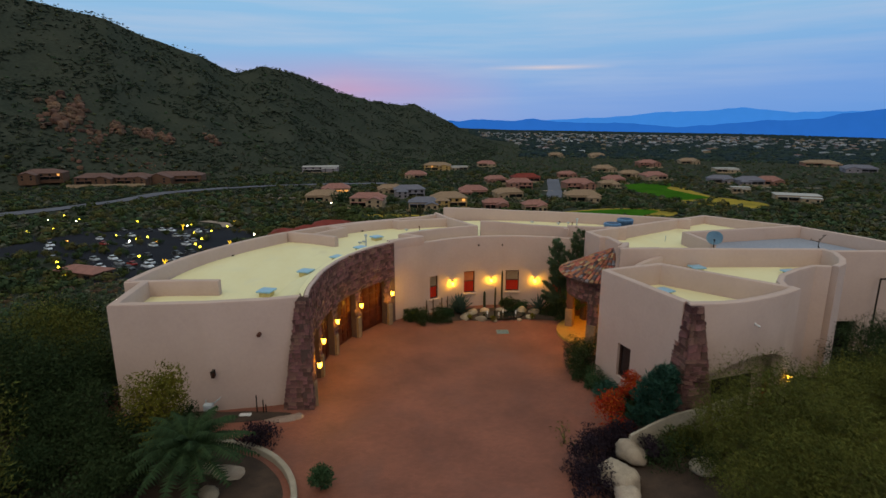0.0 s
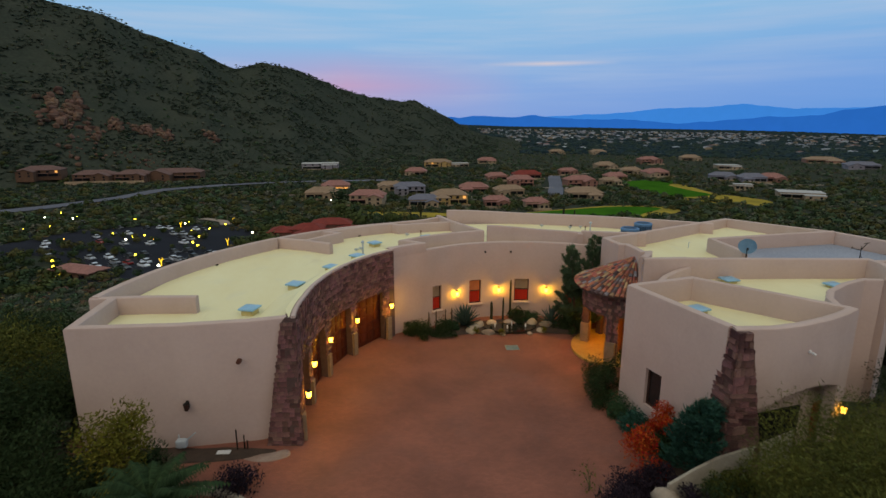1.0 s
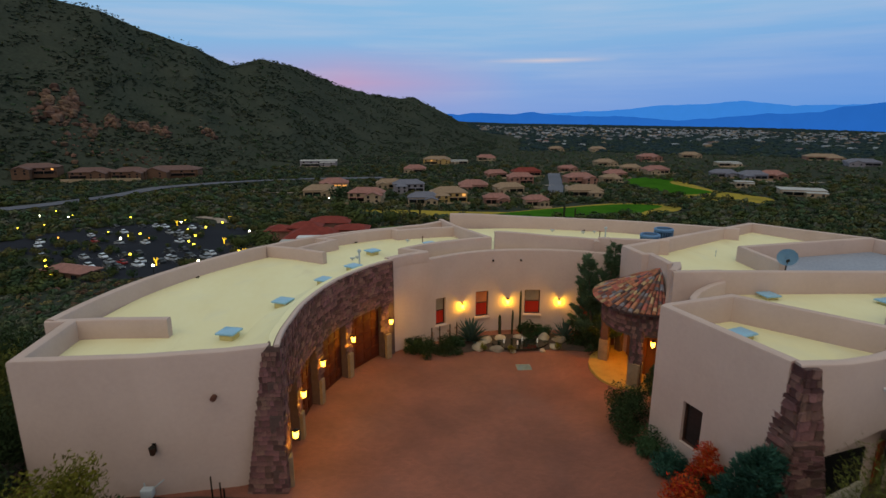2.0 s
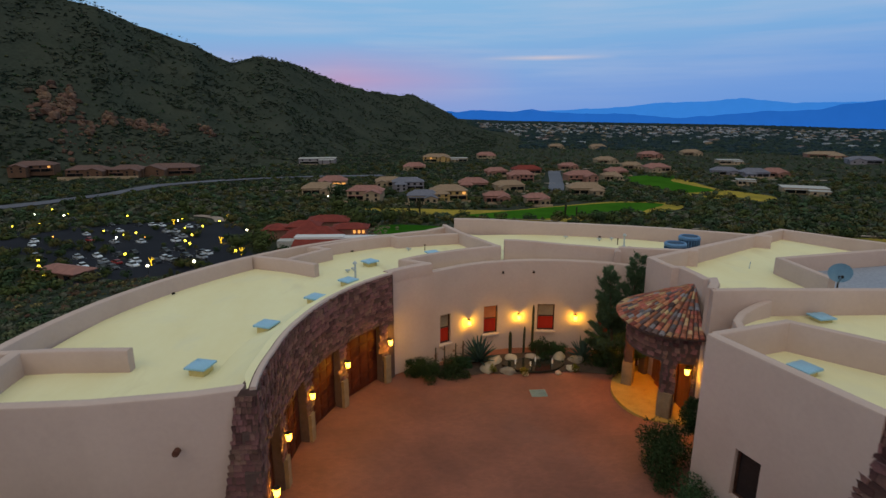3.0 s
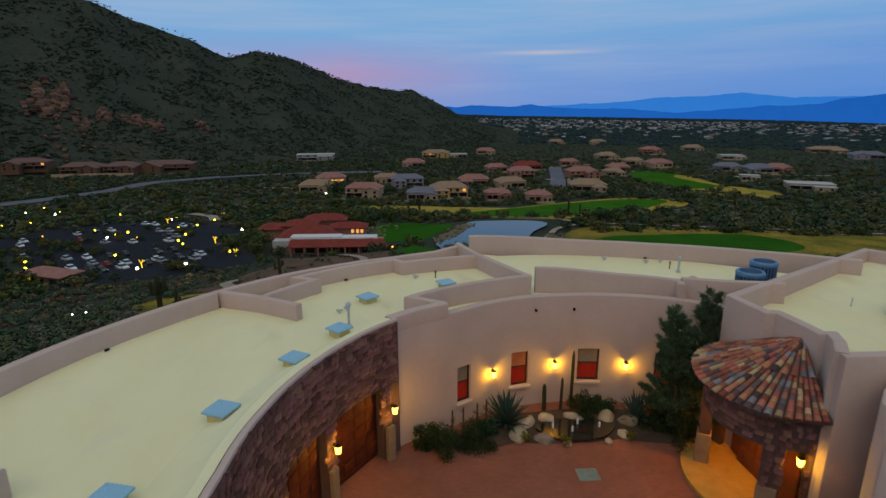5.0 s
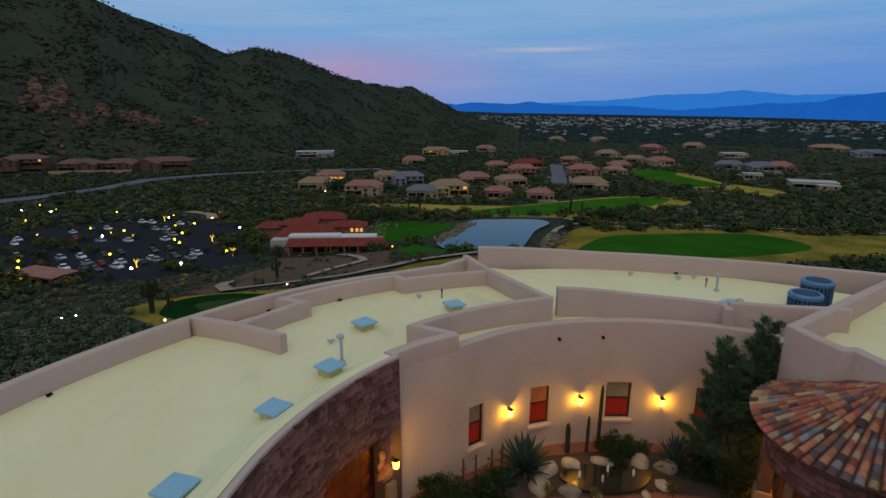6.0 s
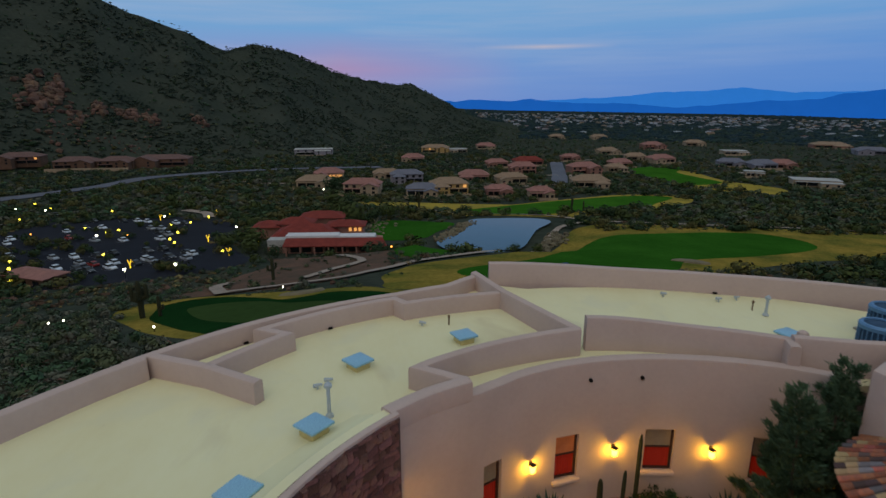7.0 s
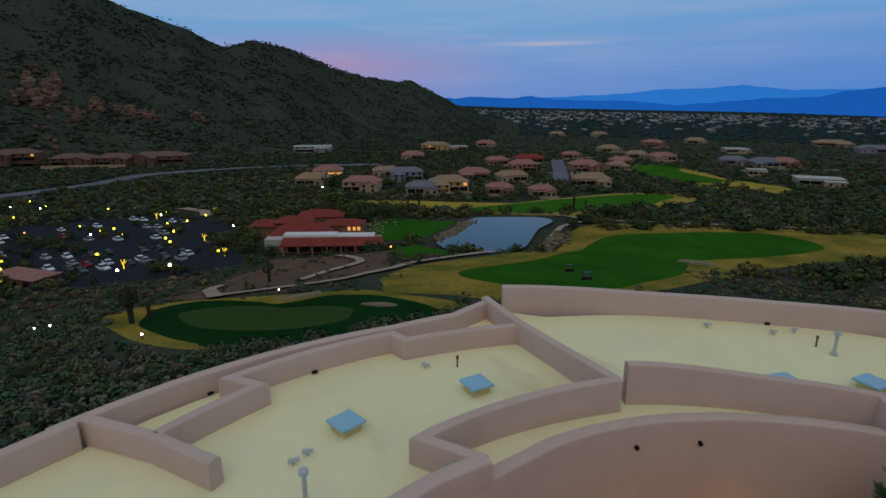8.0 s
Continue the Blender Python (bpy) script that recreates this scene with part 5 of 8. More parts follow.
# security camera and a round vent on the end walls
sc = thing("security_camera", "small white security camera on the stucco wall", "camera", at=(13.6, 16.6, 4.92), turn=-65)
bm = bmesh.new()
box(bm, -0.04, 0.02, -0.07, 0.07, -0.07, 0.07, 0.02)
tube(bm, (0, 0, 0), (0.16, 0, -0.04), 0.03, 0.03, 8)
part("bracket", bm, WHITEMETAL, sc)
bm = bmesh.new()
tube(bm, (0.1, 0, -0.02), (0.26, 0.03, -0.09), 0.06, 0.05, 10)
part("lens_housing", bm, WHITEMETAL, sc)
sc.scale = (0.8, 0.8, 0.8)
bm = bmesh.new()
tube(bm, (-8.58, 19.22, 3.85), (-8.58, 19.42, 3.85), 0.1, 0.1, 12)
tagged(part("round_vent", bm, material("rust_brown_metal", (0.12, 0.05, 0.035), (0.09, 0.04, 0.03), 5.0, 0.7)), "small round rust-brown wall vent", "vent")

# utilities at the foot of the end wall
gm = thing("gas_meter", "pale grey gas meter with pipes at the wall foot", "gas meter", at=(-11.1, 19.0, -0.05))
bm = bmesh.new()
box(bm, -0.22, 0.22, -0.18, 0.12, 0.28, 0.62, 0.06)
part("body", bm, PVC, gm)
bm = bmesh.new()
tube(bm, (-0.15, 0.1, -0.05), (-0.15, 0.1, 0.75), 0.03, 0.03, 8)
tube(bm, (0.15, 0.1, 0.5), (0.55, 0.1, 0.85), 0.03, 0.03, 8)
part("pipe", bm, PVC, gm)
st = thing("standpipe", "dark upright irrigation standpipe by the wall", "standpipe", at=(-8.85, 18.95, -0.05))
for dx, h in ((0, 1.0), (0.3, 0.75), (0.42, 0.5)):
    bm = bmesh.new()
    tube(bm, (dx, 0, 0), (dx, 0, h), 0.03, 0.03, 8)
    part("pipe", bm, BLACKIRON, st)
bm = bmesh.new()
box(bm, -9.6, -9.05, 18.55, 18.8, -0.02, 0.14, 0.03)
tagged(part("valve_box", bm, WHITEMETAL), "white irrigation valve box on the ground", "valve box")
DRAIN = material("green_grey_iron", (0.22, 0.30, 0.29), (0.16, 0.22, 0.22), 4.0, 0.7)
drain = thing("drain_cover", "green-grey slotted drain cover set in the pavers", "drain cover", at=(4.8, 30.0, -0.60))
bm = bmesh.new()
box(bm, -0.42, 0.42, -0.36, 0.36, -0.05, 0.03, 0.02)
part("frame", bm, DRAIN, drain)
for k in range(6):
    bm = bmesh.new()
    box(bm, -0.34, 0.34, -0.29 + 0.1 * k, -0.23 + 0.1 * k, 0.02, 0.05, 0.008)
    part("bar", bm, DRAIN, drain)

# ---------------------------------------------------------------- planting near the house
def leaves(n, place, size, rng, flat=0.0):
    """Quads of foliage: place(rng) gives a spot; size is (length, width)."""
    vs, fs = [], []
    for _ in range(n):
        p, out = place(rng)
        d = Vector((rng.gauss(0, 1), rng.gauss(0, 1), rng.gauss(0, 1) * (1 - flat))).normalized()
        d = (d + Vector(out) * 0.9).normalized()
        s = d.cross(Vector((rng.gauss(0, 1), rng.gauss(0, 1), rng.gauss(0, 1)))).normalized()
        l, w = size[0] * rng.uniform(0.6, 1.3), size[1] * rng.uniform(0.6, 1.3)
        p = Vector(p)
        k = len(vs)
        vs += [tuple(p - s * w * 0.5), tuple(p + d * l * 0.5 - s * w * 0.1 + s * w * 0.6), tuple(p + d * l), tuple(p + d * l * 0.5 - s * w * 0.5)]
        fs.append((k, k + 1, k + 2, k + 3))
    return vs, fs


def limb(parent, pts, r, mat=None):
    """One bent, tapering branch in a single skin."""
    bm = bmesh.new()
    rings, n = [], 5
    for k, p in enumerate(pts):
        p = Vector(p)
        d = (Vector(pts[min(k + 1, len(pts) - 1)]) - Vector(pts[max(k - 1, 0)]))
        rot = d.to_track_quat("Z", "Y").to_matrix()
        rad = r * (1 - 0.85 * k / (len(pts) - 1))
        rings.append([bm.verts.new(p + rot @ Vector((math.cos(2 * math.pi * i / n), math.sin(2 * math.pi * i / n), 0)) * rad) for i in range(n)])
    for a, b in zip(rings, rings[1:]):
        for i in range(n):
            bm.faces.new((a[i], a[(i + 1) % n], b[(i + 1) % n], b[i]))
    bm.faces.new(rings[-1])
    return part("limb", bm, mat or BARK, parent)


def palm(x, y, z, trunk_h, reach, count, seed):
    """A small feather palm: short trunk, arching fronds with hanging leaflets."""
    rng = random.Random(seed)
    t = thing("palm", "small dark feather palm with arching fronds in the island", "palm", "", (x, y, z))
    bm = bmesh.new()
    tube(bm, (0, 0, -0.3), (0.05, 0, trunk_h), 0.17, 0.13, 9)
    part("trunk", bm, BARK, t)
    for i in range(count):
        a, tilt = i * 2.39996, 1.15 * (i + 0.5) / count + 0.25
        l = reach * rng.uniform(0.8, 1.1)
        d, up = Vector((math.cos(a), math.sin(a), 0)), Vector((0, 0, 1))
        side = d.cross(up)
        bm = bmesh.new()
        pts = []
        for k in range(13):
            f = k / 12
            pts.append(Vector((0.05, 0, trunk_h)) + d * l * (f * math.sin(tilt) + 0.25 * f * f) + up * l * (f * math.cos(tilt) - (0.35 + 0.35 * math.sin(tilt)) * f * f))
        rail = [(bm.verts.new(p - side * 0.015 * (1 - k / 14)), bm.verts.new(p + side * 0.015 * (1 - k / 14))) for k, p in enumerate(pts)]
        for k in range(12):
            p, q = rail[k], rail[k + 1]
            bm.faces.new((p[0], p[1], q[1], q[0]))
            if k < 2:
                continue
            for sgn, (u, v) in ((-1, (p[0], q[0])), (1, (p[1], q[1]))):
                for h in (0.0, 0.5):
                    c = u.co.lerp(v.co, h)
                    e = u.co.lerp(v.co, h + 0.5)
                    ll = 0.42 * math.sin(math.pi * min(1.0, (k + 1) / 13)) + 0.06
                    tip = c + side * sgn * ll + d * 0.22 * ll - up * (0.35 * ll + rng.uniform(0, 0.1))
                    bm.faces.new((bm.verts.new(c), bm.verts.new(e), bm.verts.new(tip)))
        part("frond", bm, LEAF_PALM, t)
    return t


def plant(name, label, category, x, y, z, height, width, mat, n, leaf, seed, clumps=9, trunk=0.35, limbs=6, top_heavy=0.5, turn=0.0, group="", base=0.12, twig=None, spread=0.27):
    """A shrub or small tree: tapered stem, forking limbs, and leaves gathered round the limb ends in uneven clumps."""
    rng = random.Random(seed)
    t = thing(name, label, category, group, (x, y, z), turn)
    stem_r = max(0.02, 0.025 * height)
    bm = bmesh.new()
    tube(bm, (0, 0, -0.3), (0.05 * width, 0, height * trunk), stem_r * 1.4, stem_r, 7)
    part("trunk", bm, BARK, t)
    heads = []
    for i in range(clumps):
        a = 2 * math.pi * (i / clumps) + rng.uniform(-0.4, 0.4)
        f = rng.uniform(0.15, 1.0)
        h = height * (base + (1 - base) * (rng.random() ** (1 - top_heavy * 0.6)) * (1 - 0.35 * f))
        r = width * 0.5 * f * 0.8
        heads.append((Vector((r * math.cos(a), r * math.sin(a), h * 0.88)), rng.uniform(0.55, 1.0)))
        if i < limbs and width > 1.0:
            limb(t, ((0.05 * width, 0, height * trunk * 0.8), (r * 0.4 * math.cos(a), r * 0.4 * math.sin(a), height * trunk + (h - height * trunk) * 0.45), heads[-1][0]), stem_r * 0.7, twig)
    cr = width * spread

    def place(rg):
        c, s = heads[rg.randrange(len(heads))]
        d = Vector((rg.gauss(0, 1), rg.gauss(0, 1), rg.gauss(0, 0.8))).normalized() * (rg.random() ** 0.5) * cr * s
        p = c + d
        p.z = max(0.03, p.z)
        return p, d.normalized() * 0.6 + Vector((0, 0, 0.3))
    vs, fs = leaves(n, place, leaf, rng)
    mesh_object("crown", vs, fs, mat, t)
    return t


def conifer(name, label, x, y, z, height, width, mat, n, seed, leaders=1):
    """A feathery juniper: upswept boughs round one or more pointed leaders, needle sprays along each bough."""
    rng = random.Random(seed)
    t = thing(name, label, "tree", "", (x, y, z))
    sprays = []
    for k in range(leaders):
        dx = (k - (leaders - 1) / 2) * width * 0.36
        top = height * (1 - 0.09 * (leaders - 1 - k))
        tip = Vector((dx * 1.25, rng.uniform(-0.3, 0.3), top))
        root = Vector((dx * 0.35, 0, 0))
        bm = bmesh.new()
        tube(bm, root - Vector((0, 0, 0.3)), tip, 0.035 * height ** 0.7, 0.008, 7)
        part("trunk", bm, BARK, t)
        reach = width * (0.34 if leaders > 1 else 0.5)
        boughs = 46 if leaders > 1 else 60
        for i in range(boughs):
            f = (i + rng.random()) / boughs
            a = i * 2.39996 + rng.uniform(-0.5, 0.5)
            c = root.lerp(tip, 0.04 + 0.95 * f)
            l = (reach * (1 - f) ** 0.75 + 0.12) * rng.uniform(0.6, 1.3)
            lift = 0.35 + 0.9 * f + rng.uniform(-0.15, 0.25)
            out = Vector((math.cos(a), math.sin(a), 0))
            e = c + out * l + Vector((0, 0, l * lift))
            mid = c.lerp(e, 0.5) - Vector((0, 0, 0.12 * l))
            sprays.append((c, mid, e, max(0.25, l)))
            for _ in range(2):
                g = rng.uniform(0.35, 0.85)
                p = c.lerp(e, g)
                side = out.cross(Vector((0, 0, 1))) * rng.choice((-1, 1))
                q = p + (out * 0.5 + side * 0.7 + Vector((0, 0, 0.5))).normalized() * l * 0.38
                sprays.append((p, p.lerp(q, 0.5), q, max(0.18, l * 0.5)))
    weights = np.cumsum([sp[3] for sp in sprays]).tolist()

    def place(rg):
        a, m, b, l = rg.choices(sprays, cum_weights=weights)[0]
        g = rg.random() ** 0.6
        q = a.lerp(m, g * 2) if g < 0.5 else m.lerp(b, g * 2 - 1)
        d = (b - a).normalized()
        sp = 0.11 * (1.25 - g)
        return q + Vector((rg.gauss(0, sp), rg.gauss(0, sp), rg.gauss(0, sp))), d * 1.8 + Vector((0, 0, 0.5))
    vs, fs = leaves(n, place, (0.2, 0.042), rng)
    mesh_object("crown", vs, fs, mat, t)
    return t


def agave(name, label, x, y, z, r, n, seed):
    rng = random.Random(seed)
    t = thing(name, label, "agave", "agaves", (x, y, z))
    for i in range(n):
        a, tilt = i * 2.39996, radians(6 + 66 * (i / n))
        l = r * rng.uniform(0.85, 1.1) * (1.05 - 0.25 * (i / n))
        d = Vector((math.cos(a) * math.sin(tilt), math.sin(a) * math.sin(tilt), math.cos(tilt)))
        s = d.cross(Vector((0, 0, 1))).normalized()
        u = s.cross(d).normalized()
        bm = bmesh.new()
        rows = []
        for f, w in ((0.0, 0.5), (0.3, 1.0), (0.6, 0.85), (0.85, 0.45), (1.0, 0.03)):
            c = d * l * f + Vector((0, 0, -0.10 * l * f * f * math.sin(tilt)))
            hw = 0.055 * l * w
            rows.append([bm.verts.new(c - s * hw + u * hw * 0.5), bm.verts.new(c - u * hw * 0.25), bm.verts.new(c + s * hw + u * hw * 0.5)])
        for p, q in zip(rows, rows[1:]):
            bm.faces.new((p[0], p[1], q[1], q[0]))
            bm.faces.new((p[1], p[2], q[2], q[1]))
        part("leaf", bm, AGAVE, t)
    return t


def column_cactus(x, y, z, h, r, arms, seed, name="column_cactus", label="slender ribbed column cactus against the wall", group="column cacti"):
    rng = random.Random(seed)
    t = thing(name, label, "cactus", group, (x, y, z))

    def ribbed(bm, p, q, rad, dome=True):
        p, q = Vector(p), Vector(q)
        rot = (q - p).to_track_quat("Z", "Y").to_matrix()
        n, rings = 16, []
        for f, k in ((0, 0.92), (0.3, 1.0), (0.75, 1.0), (0.93, 0.85), (1.0, 0.35)):
            rings.append([bm.verts.new(p.lerp(q, f) + rot @ Vector((math.cos(2 * math.pi * i / n), math.sin(2 * math.pi * i / n), 0)) * rad * k * (1 if i % 2 else 0.82)) for i in range(n)])
        for a, b in zip(rings, rings[1:]):
            for i in range(n):
                bm.faces.new((a[i], a[(i + 1) % n], b[(i + 1) % n], b[i]))
        bm.faces.new(rings[-1])
    bm = bmesh.new()
    ribbed(bm, (0, 0, -0.2), (rng.uniform(-0.05, 0.05), 0, h), r)
    part("stem", bm, CACTUS, t)
    for k in range(arms):
        a = rng.uniform(0, 2 * math.pi) if arms < 3 else 2 * math.pi * k / arms
        h0, reach, hh = h * rng.uniform(0.35, 0.55), r * 2.6, h * rng.uniform(0.25, 0.45)
        bm = bmesh.new()
        e = (reach * math.cos(a), reach * math.sin(a), h0 + r)
        ribbed(bm, (0, 0, h0), e, r * 0.7)
        ribbed(bm, (e[0], e[1], e[2] - r * 0.4), (e[0], e[1], h0 + hh), r * 0.7)
        part("arm", bm, CACTUS, t)
    return t


def boulder(x, y, z, sx_, sy_, sz_, seed, label="pale rounded granite boulder"):
    rng = random.Random(seed)
    bm = bmesh.new()
    bmesh.ops.create_icosphere(bm, subdivisions=3, radius=1.0)
    o = Vector((rng.uniform(0, 50), rng.uniform(0, 50), rng.uniform(0, 50)))
    for v in bm.verts:
        f = 1 + 0.28 * noise.noise(v.co * 1.1 + o) + 0.10 * noise.noise(v.co * 3.1 + o)
        v.co = Vector((v.co.x * sx_ * f, v.co.y * sy_ * f, v.co.z * sz_ * f))
        v.co.z = max(v.co.z, -0.45 * sz_)
    ob = tagged(part("boulder", bm, BOULDER, sharp=60), label, "boulder", "garden boulders")
    ob.matrix_world = pose(x, y, z, 0, 0, rng.uniform(0, 360))
    return ob


# rear bed: pool, boulders, agaves, cacti, shrubs
bm = bmesh.new()
slab(bm, [(5.2 + 1.75 * math.cos(radians(a)) * (1 + 0.1 * math.sin(radians(3 * a))), 32.85 + 0.85 * math.sin(radians(a))) for a in range(0, 360, 10)], -0.36, 0.12)
tagged(part("fountain_pool", bm, DARKWATER), "dark still fountain pool edged with boulders", "pool")
for x, y in ((4.15, 32.95), (5.35, 33.2), (6.25, 32.9), (4.95, 32.65)):
    bm = bmesh.new()
    lathe(bm, ((0.07, -0.5), (0.04, -0.3), (0.055, -0.2), (0.015, -0.08)), 8, (x, y, 0))
    tagged(part("fountain_jet", bm, FOAM), "short white bubbling fountain jet", "fountain jet", "fountain jets")
for i, (x, y, sx_, sy_, sz_) in enumerate(((2.55, 32.65, 0.6, 0.46, 0.32), (3.6, 32.3, 0.52, 0.36, 0.27), (3.05, 33.5, 0.55, 0.4, 0.34), (4.1, 33.75, 0.46, 0.34, 0.33), (5.35, 33.8, 0.52, 0.32, 0.28),
                                           (6.85, 33.7, 0.62, 0.42, 0.34), (7.75, 33.3, 0.5, 0.45, 0.36), (7.2, 32.35, 0.42, 0.32, 0.22), (6.35, 31.95, 0.25, 0.2, 0.18), (4.55, 31.95, 0.22, 0.2, 0.16))):
    boulder(x, y, court_z(x, y) + 0.05, sx_ * 0.88, sy_ * 0.88, sz_ * 0.85, 10 + i)
agave("agave", "large blue-grey agave rosette by the pool", 2.15, 33.5, -0.42, 1.6, 58, 3)
agave("agave", "blue-grey agave rosette beside the conifer", 8.15, 33.45, -0.42, 1.35, 48, 4)
column_cactus(5.5, 34.8, -0.45, 2.9, 0.075, 0, 5)
column_cactus(4.95, 34.6, -0.45, 1.65, 0.07, 0, 6)
column_cactus(4.15, 34.6, -0.45, 1.35, 0.1, 0, 7)
column_cactus(5.75, 34.25, -0.45, 0.8, 0.16, 1, 8)
for i, (x, y, h, w, m) in enumerate(((-0.75, 31.7, 1.1, 2.1, LEAF_DARK), (0.55, 32.1, 1.1, 1.8, LEAF_DARK), (-1.5, 32.0, 1.0, 1.5, LEAF_DARK), (1.2, 32.9, 0.9, 1.0, LEAF_GREEN),
                                     (5.9, 34.2, 0.9, 1.6, LEAF_DARK), (6.9, 34.4, 0.7, 1.2, LEAF_GREEN), (8.9, 32.9, 1.0, 1.6, LEAF_DARK), (9.6, 31.9, 1.1, 1.5, LEAF_DARK))):
    plant("shrub", "low dark green shrub against the rear wall", "shrub", x, y, court_z(x, y), h, w, m, 2600, (0.12, 0.045), 40 + i, trunk=0.15, base=0.0, top_heavy=0.2, group="rear bed shrubs")
for i, (x, y) in enumerate(((0.1, 32.75), (-0.4, 32.5), (0.75, 33.1), (1.2, 33.4))):
    plant("flower_stalk", "thin reddish flower stalk by the wall", "plant", x, y, court_z(x, y), 1.5, 0.3, material("dry_red_stalk", (0.16, 0.06, 0.03), (0.1, 0.045, 0.025), 3.0), 60, (0.09, 0.03), 60 + i, trunk=0.9,
          clumps=4, limbs=0, top_heavy=0.9, group="flower stalks")
for i, (x, y) in enumerate(((7.3, 32.0), (2.75, 32.15), (4.4, 31.85))):
    plant("yellow_flowers", "small clump of yellow flowers at the pool edge", "flowers", x, y, court_z(x, y) + 0.15, 0.35, 0.6, LEAF_YELLOW, 260, (0.08, 0.05), 70 + i, trunk=0.1, base=0.0, group="yellow flowers")
conifer("conifer", "dark green two-headed juniper beside the entrance", 9.95, 32.75, -0.45, 6.1, 3.9, LEAF_JUNIPER, 46000, 21, leaders=2)
plant("shrub", "dark shrub under the juniper", "shrub", 9.3, 31.6, -0.4, 1.6, 1.9, LEAF_DARK, 1400, (0.13, 0.05), 90, trunk=0.1, base=0.0)

# right-hand bed along the near wing
for i, (x, y, h, w, m, lab) in enumerate((
        (8.4, 23.6, 2.1, 2.6, LEAF_DARK, "dark shrub beside the entrance turret"), (7.8, 22.6, 1.9, 2.4, LEAF_DARK, "dark shrub at the wall corner"), (8.2, 20.9, 1.0, 1.7, LEAF_GREEN, "low green shrub at the wall foot"),
        (8.3, 19.6, 0.9, 1.6, LEAF_BLUE, "low blue-green shrub at the wall foot"), (7.5, 16.8, 1.55, 2.2, LEAF_RED, "orange-red flowering shrub at the drive edge"), (9.0, 18.2, 2.3, 1.5, LEAF_RED, "orange-red flowering shrub under the window"),
        (8.6, 17.6, 1.1, 1.7, LEAF_DARK, "dark shrub between the flowering ones"), (6.5, 15.0, 1.3, 2.1, LEAF_PURPLE, "dark purple low shrub at the drive edge"), (5.6, 13.9, 1.4, 2.2, LEAF_PURPLE, "dark purple low shrub at the drive edge"),
        (5.0, 15.6, 1.3, 1.3, LEAF_OLIVE, "thin straw-coloured grass tuft"), (5.3, 12.5, 1.2, 2.0, LEAF_PURPLE, "dark purple low shrub at the drive edge"), (7.6, 15.3, 1.2, 1.6, LEAF_PURPLE, "dark purple low shrub at the drive edge"),
        (9.2, 13.6, 1.9, 2.8, LEAF_DARK, "dark green shrub before the garden wall"), (10.9, 13.6, 2.8, 3.6, LEAF_OLIVE, "olive shrub before the garden wall"), (8.2, 14.0, 1.4, 1.7, LEAF_PURPLE, "low dark shrub before the garden wall"),
        (9.6, 14.6, 1.45, 1.9, LEAF_OLIVE, "low olive shrub before the garden wall"), (10.7, 15.0, 1.6, 2.0, LEAF_OLIVE, "low olive shrub before the garden wall"))):
    plant("shrub", lab, "shrub", x, y, court_z(x, y), h, w, m, (4500 if i < 2 else 3200) if i != 9 else 120, (0.12, 0.045), 110 + i, trunk=0.15, base=0.0, top_heavy=0.3)
plant("shrub", "tall dark shrub between the turret and the near wing", "shrub", 10.3, 24.6, -0.2, 2.6, 1.4, LEAF_DARK, 6000, (0.13, 0.05), 171, trunk=0.15, base=0.0, clumps=14)
conifer("juniper_bush", "blue-green pointed juniper bush by the stone pillar", 9.35, 16.15, 0.1, 3.1, 2.1, LEAF_BLUE, 13000, 31)
for i, (x, y, a, b, c) in enumerate(((6.3, 12.6, 0.85, 0.7, 0.6), (7.4, 14.1, 0.65, 0.55, 0.5), (6.2, 11.4, 0.6, 0.5, 0.4), (9.8, 13.0, 0.5, 0.45, 0.35))):
    boulder(x, y, 0.45, a, b, c, 60 + i, "pale granite boulder in the roadside bed")
for i, (x, y, z, h, w, n) in enumerate(((12.0, 11.3, 0.1, 5.7, 7.8, 44000), (17.4, 13.2, 0.0, 5.6, 6.8, 32000), (10.6, 8.6, 0.1, 5.2, 5.8, 24000), (20.8, 17.0, -0.5, 6.3, 5.4, 24000), (14.5, 6.0, 0.1, 5.4, 6.5, 20000))):
    plant("palo_verde", "olive-green palo verde tree with thin pale branches", "tree", x, y, z, h, w, LEAF_OLIVE if i != 3 else LEAF_DARK, int(n * 1.5), (0.17, 0.022), 140 + i, clumps=90, trunk=0.22, limbs=34, base=0.2, group="palo verde trees", twig=TWIG, spread=0.15)
for i, (x, y, h, w) in enumerate(((22.0, 21.0, 2.5, 3.0), (25.0, 22.5, 3.0, 3.4), (24.0, 17.0, 3.0, 4.0), (17.0, 9.5, 2.5, 3.5))):
    plant("shrub", "dark green desert shrub on the slope", "shrub", x, y, ground_z(x, y) + 0.5, h, w, LEAF_DARK, 2200, (0.16, 0.06), 160 + i, trunk=0.15, base=0.0, clumps=14)

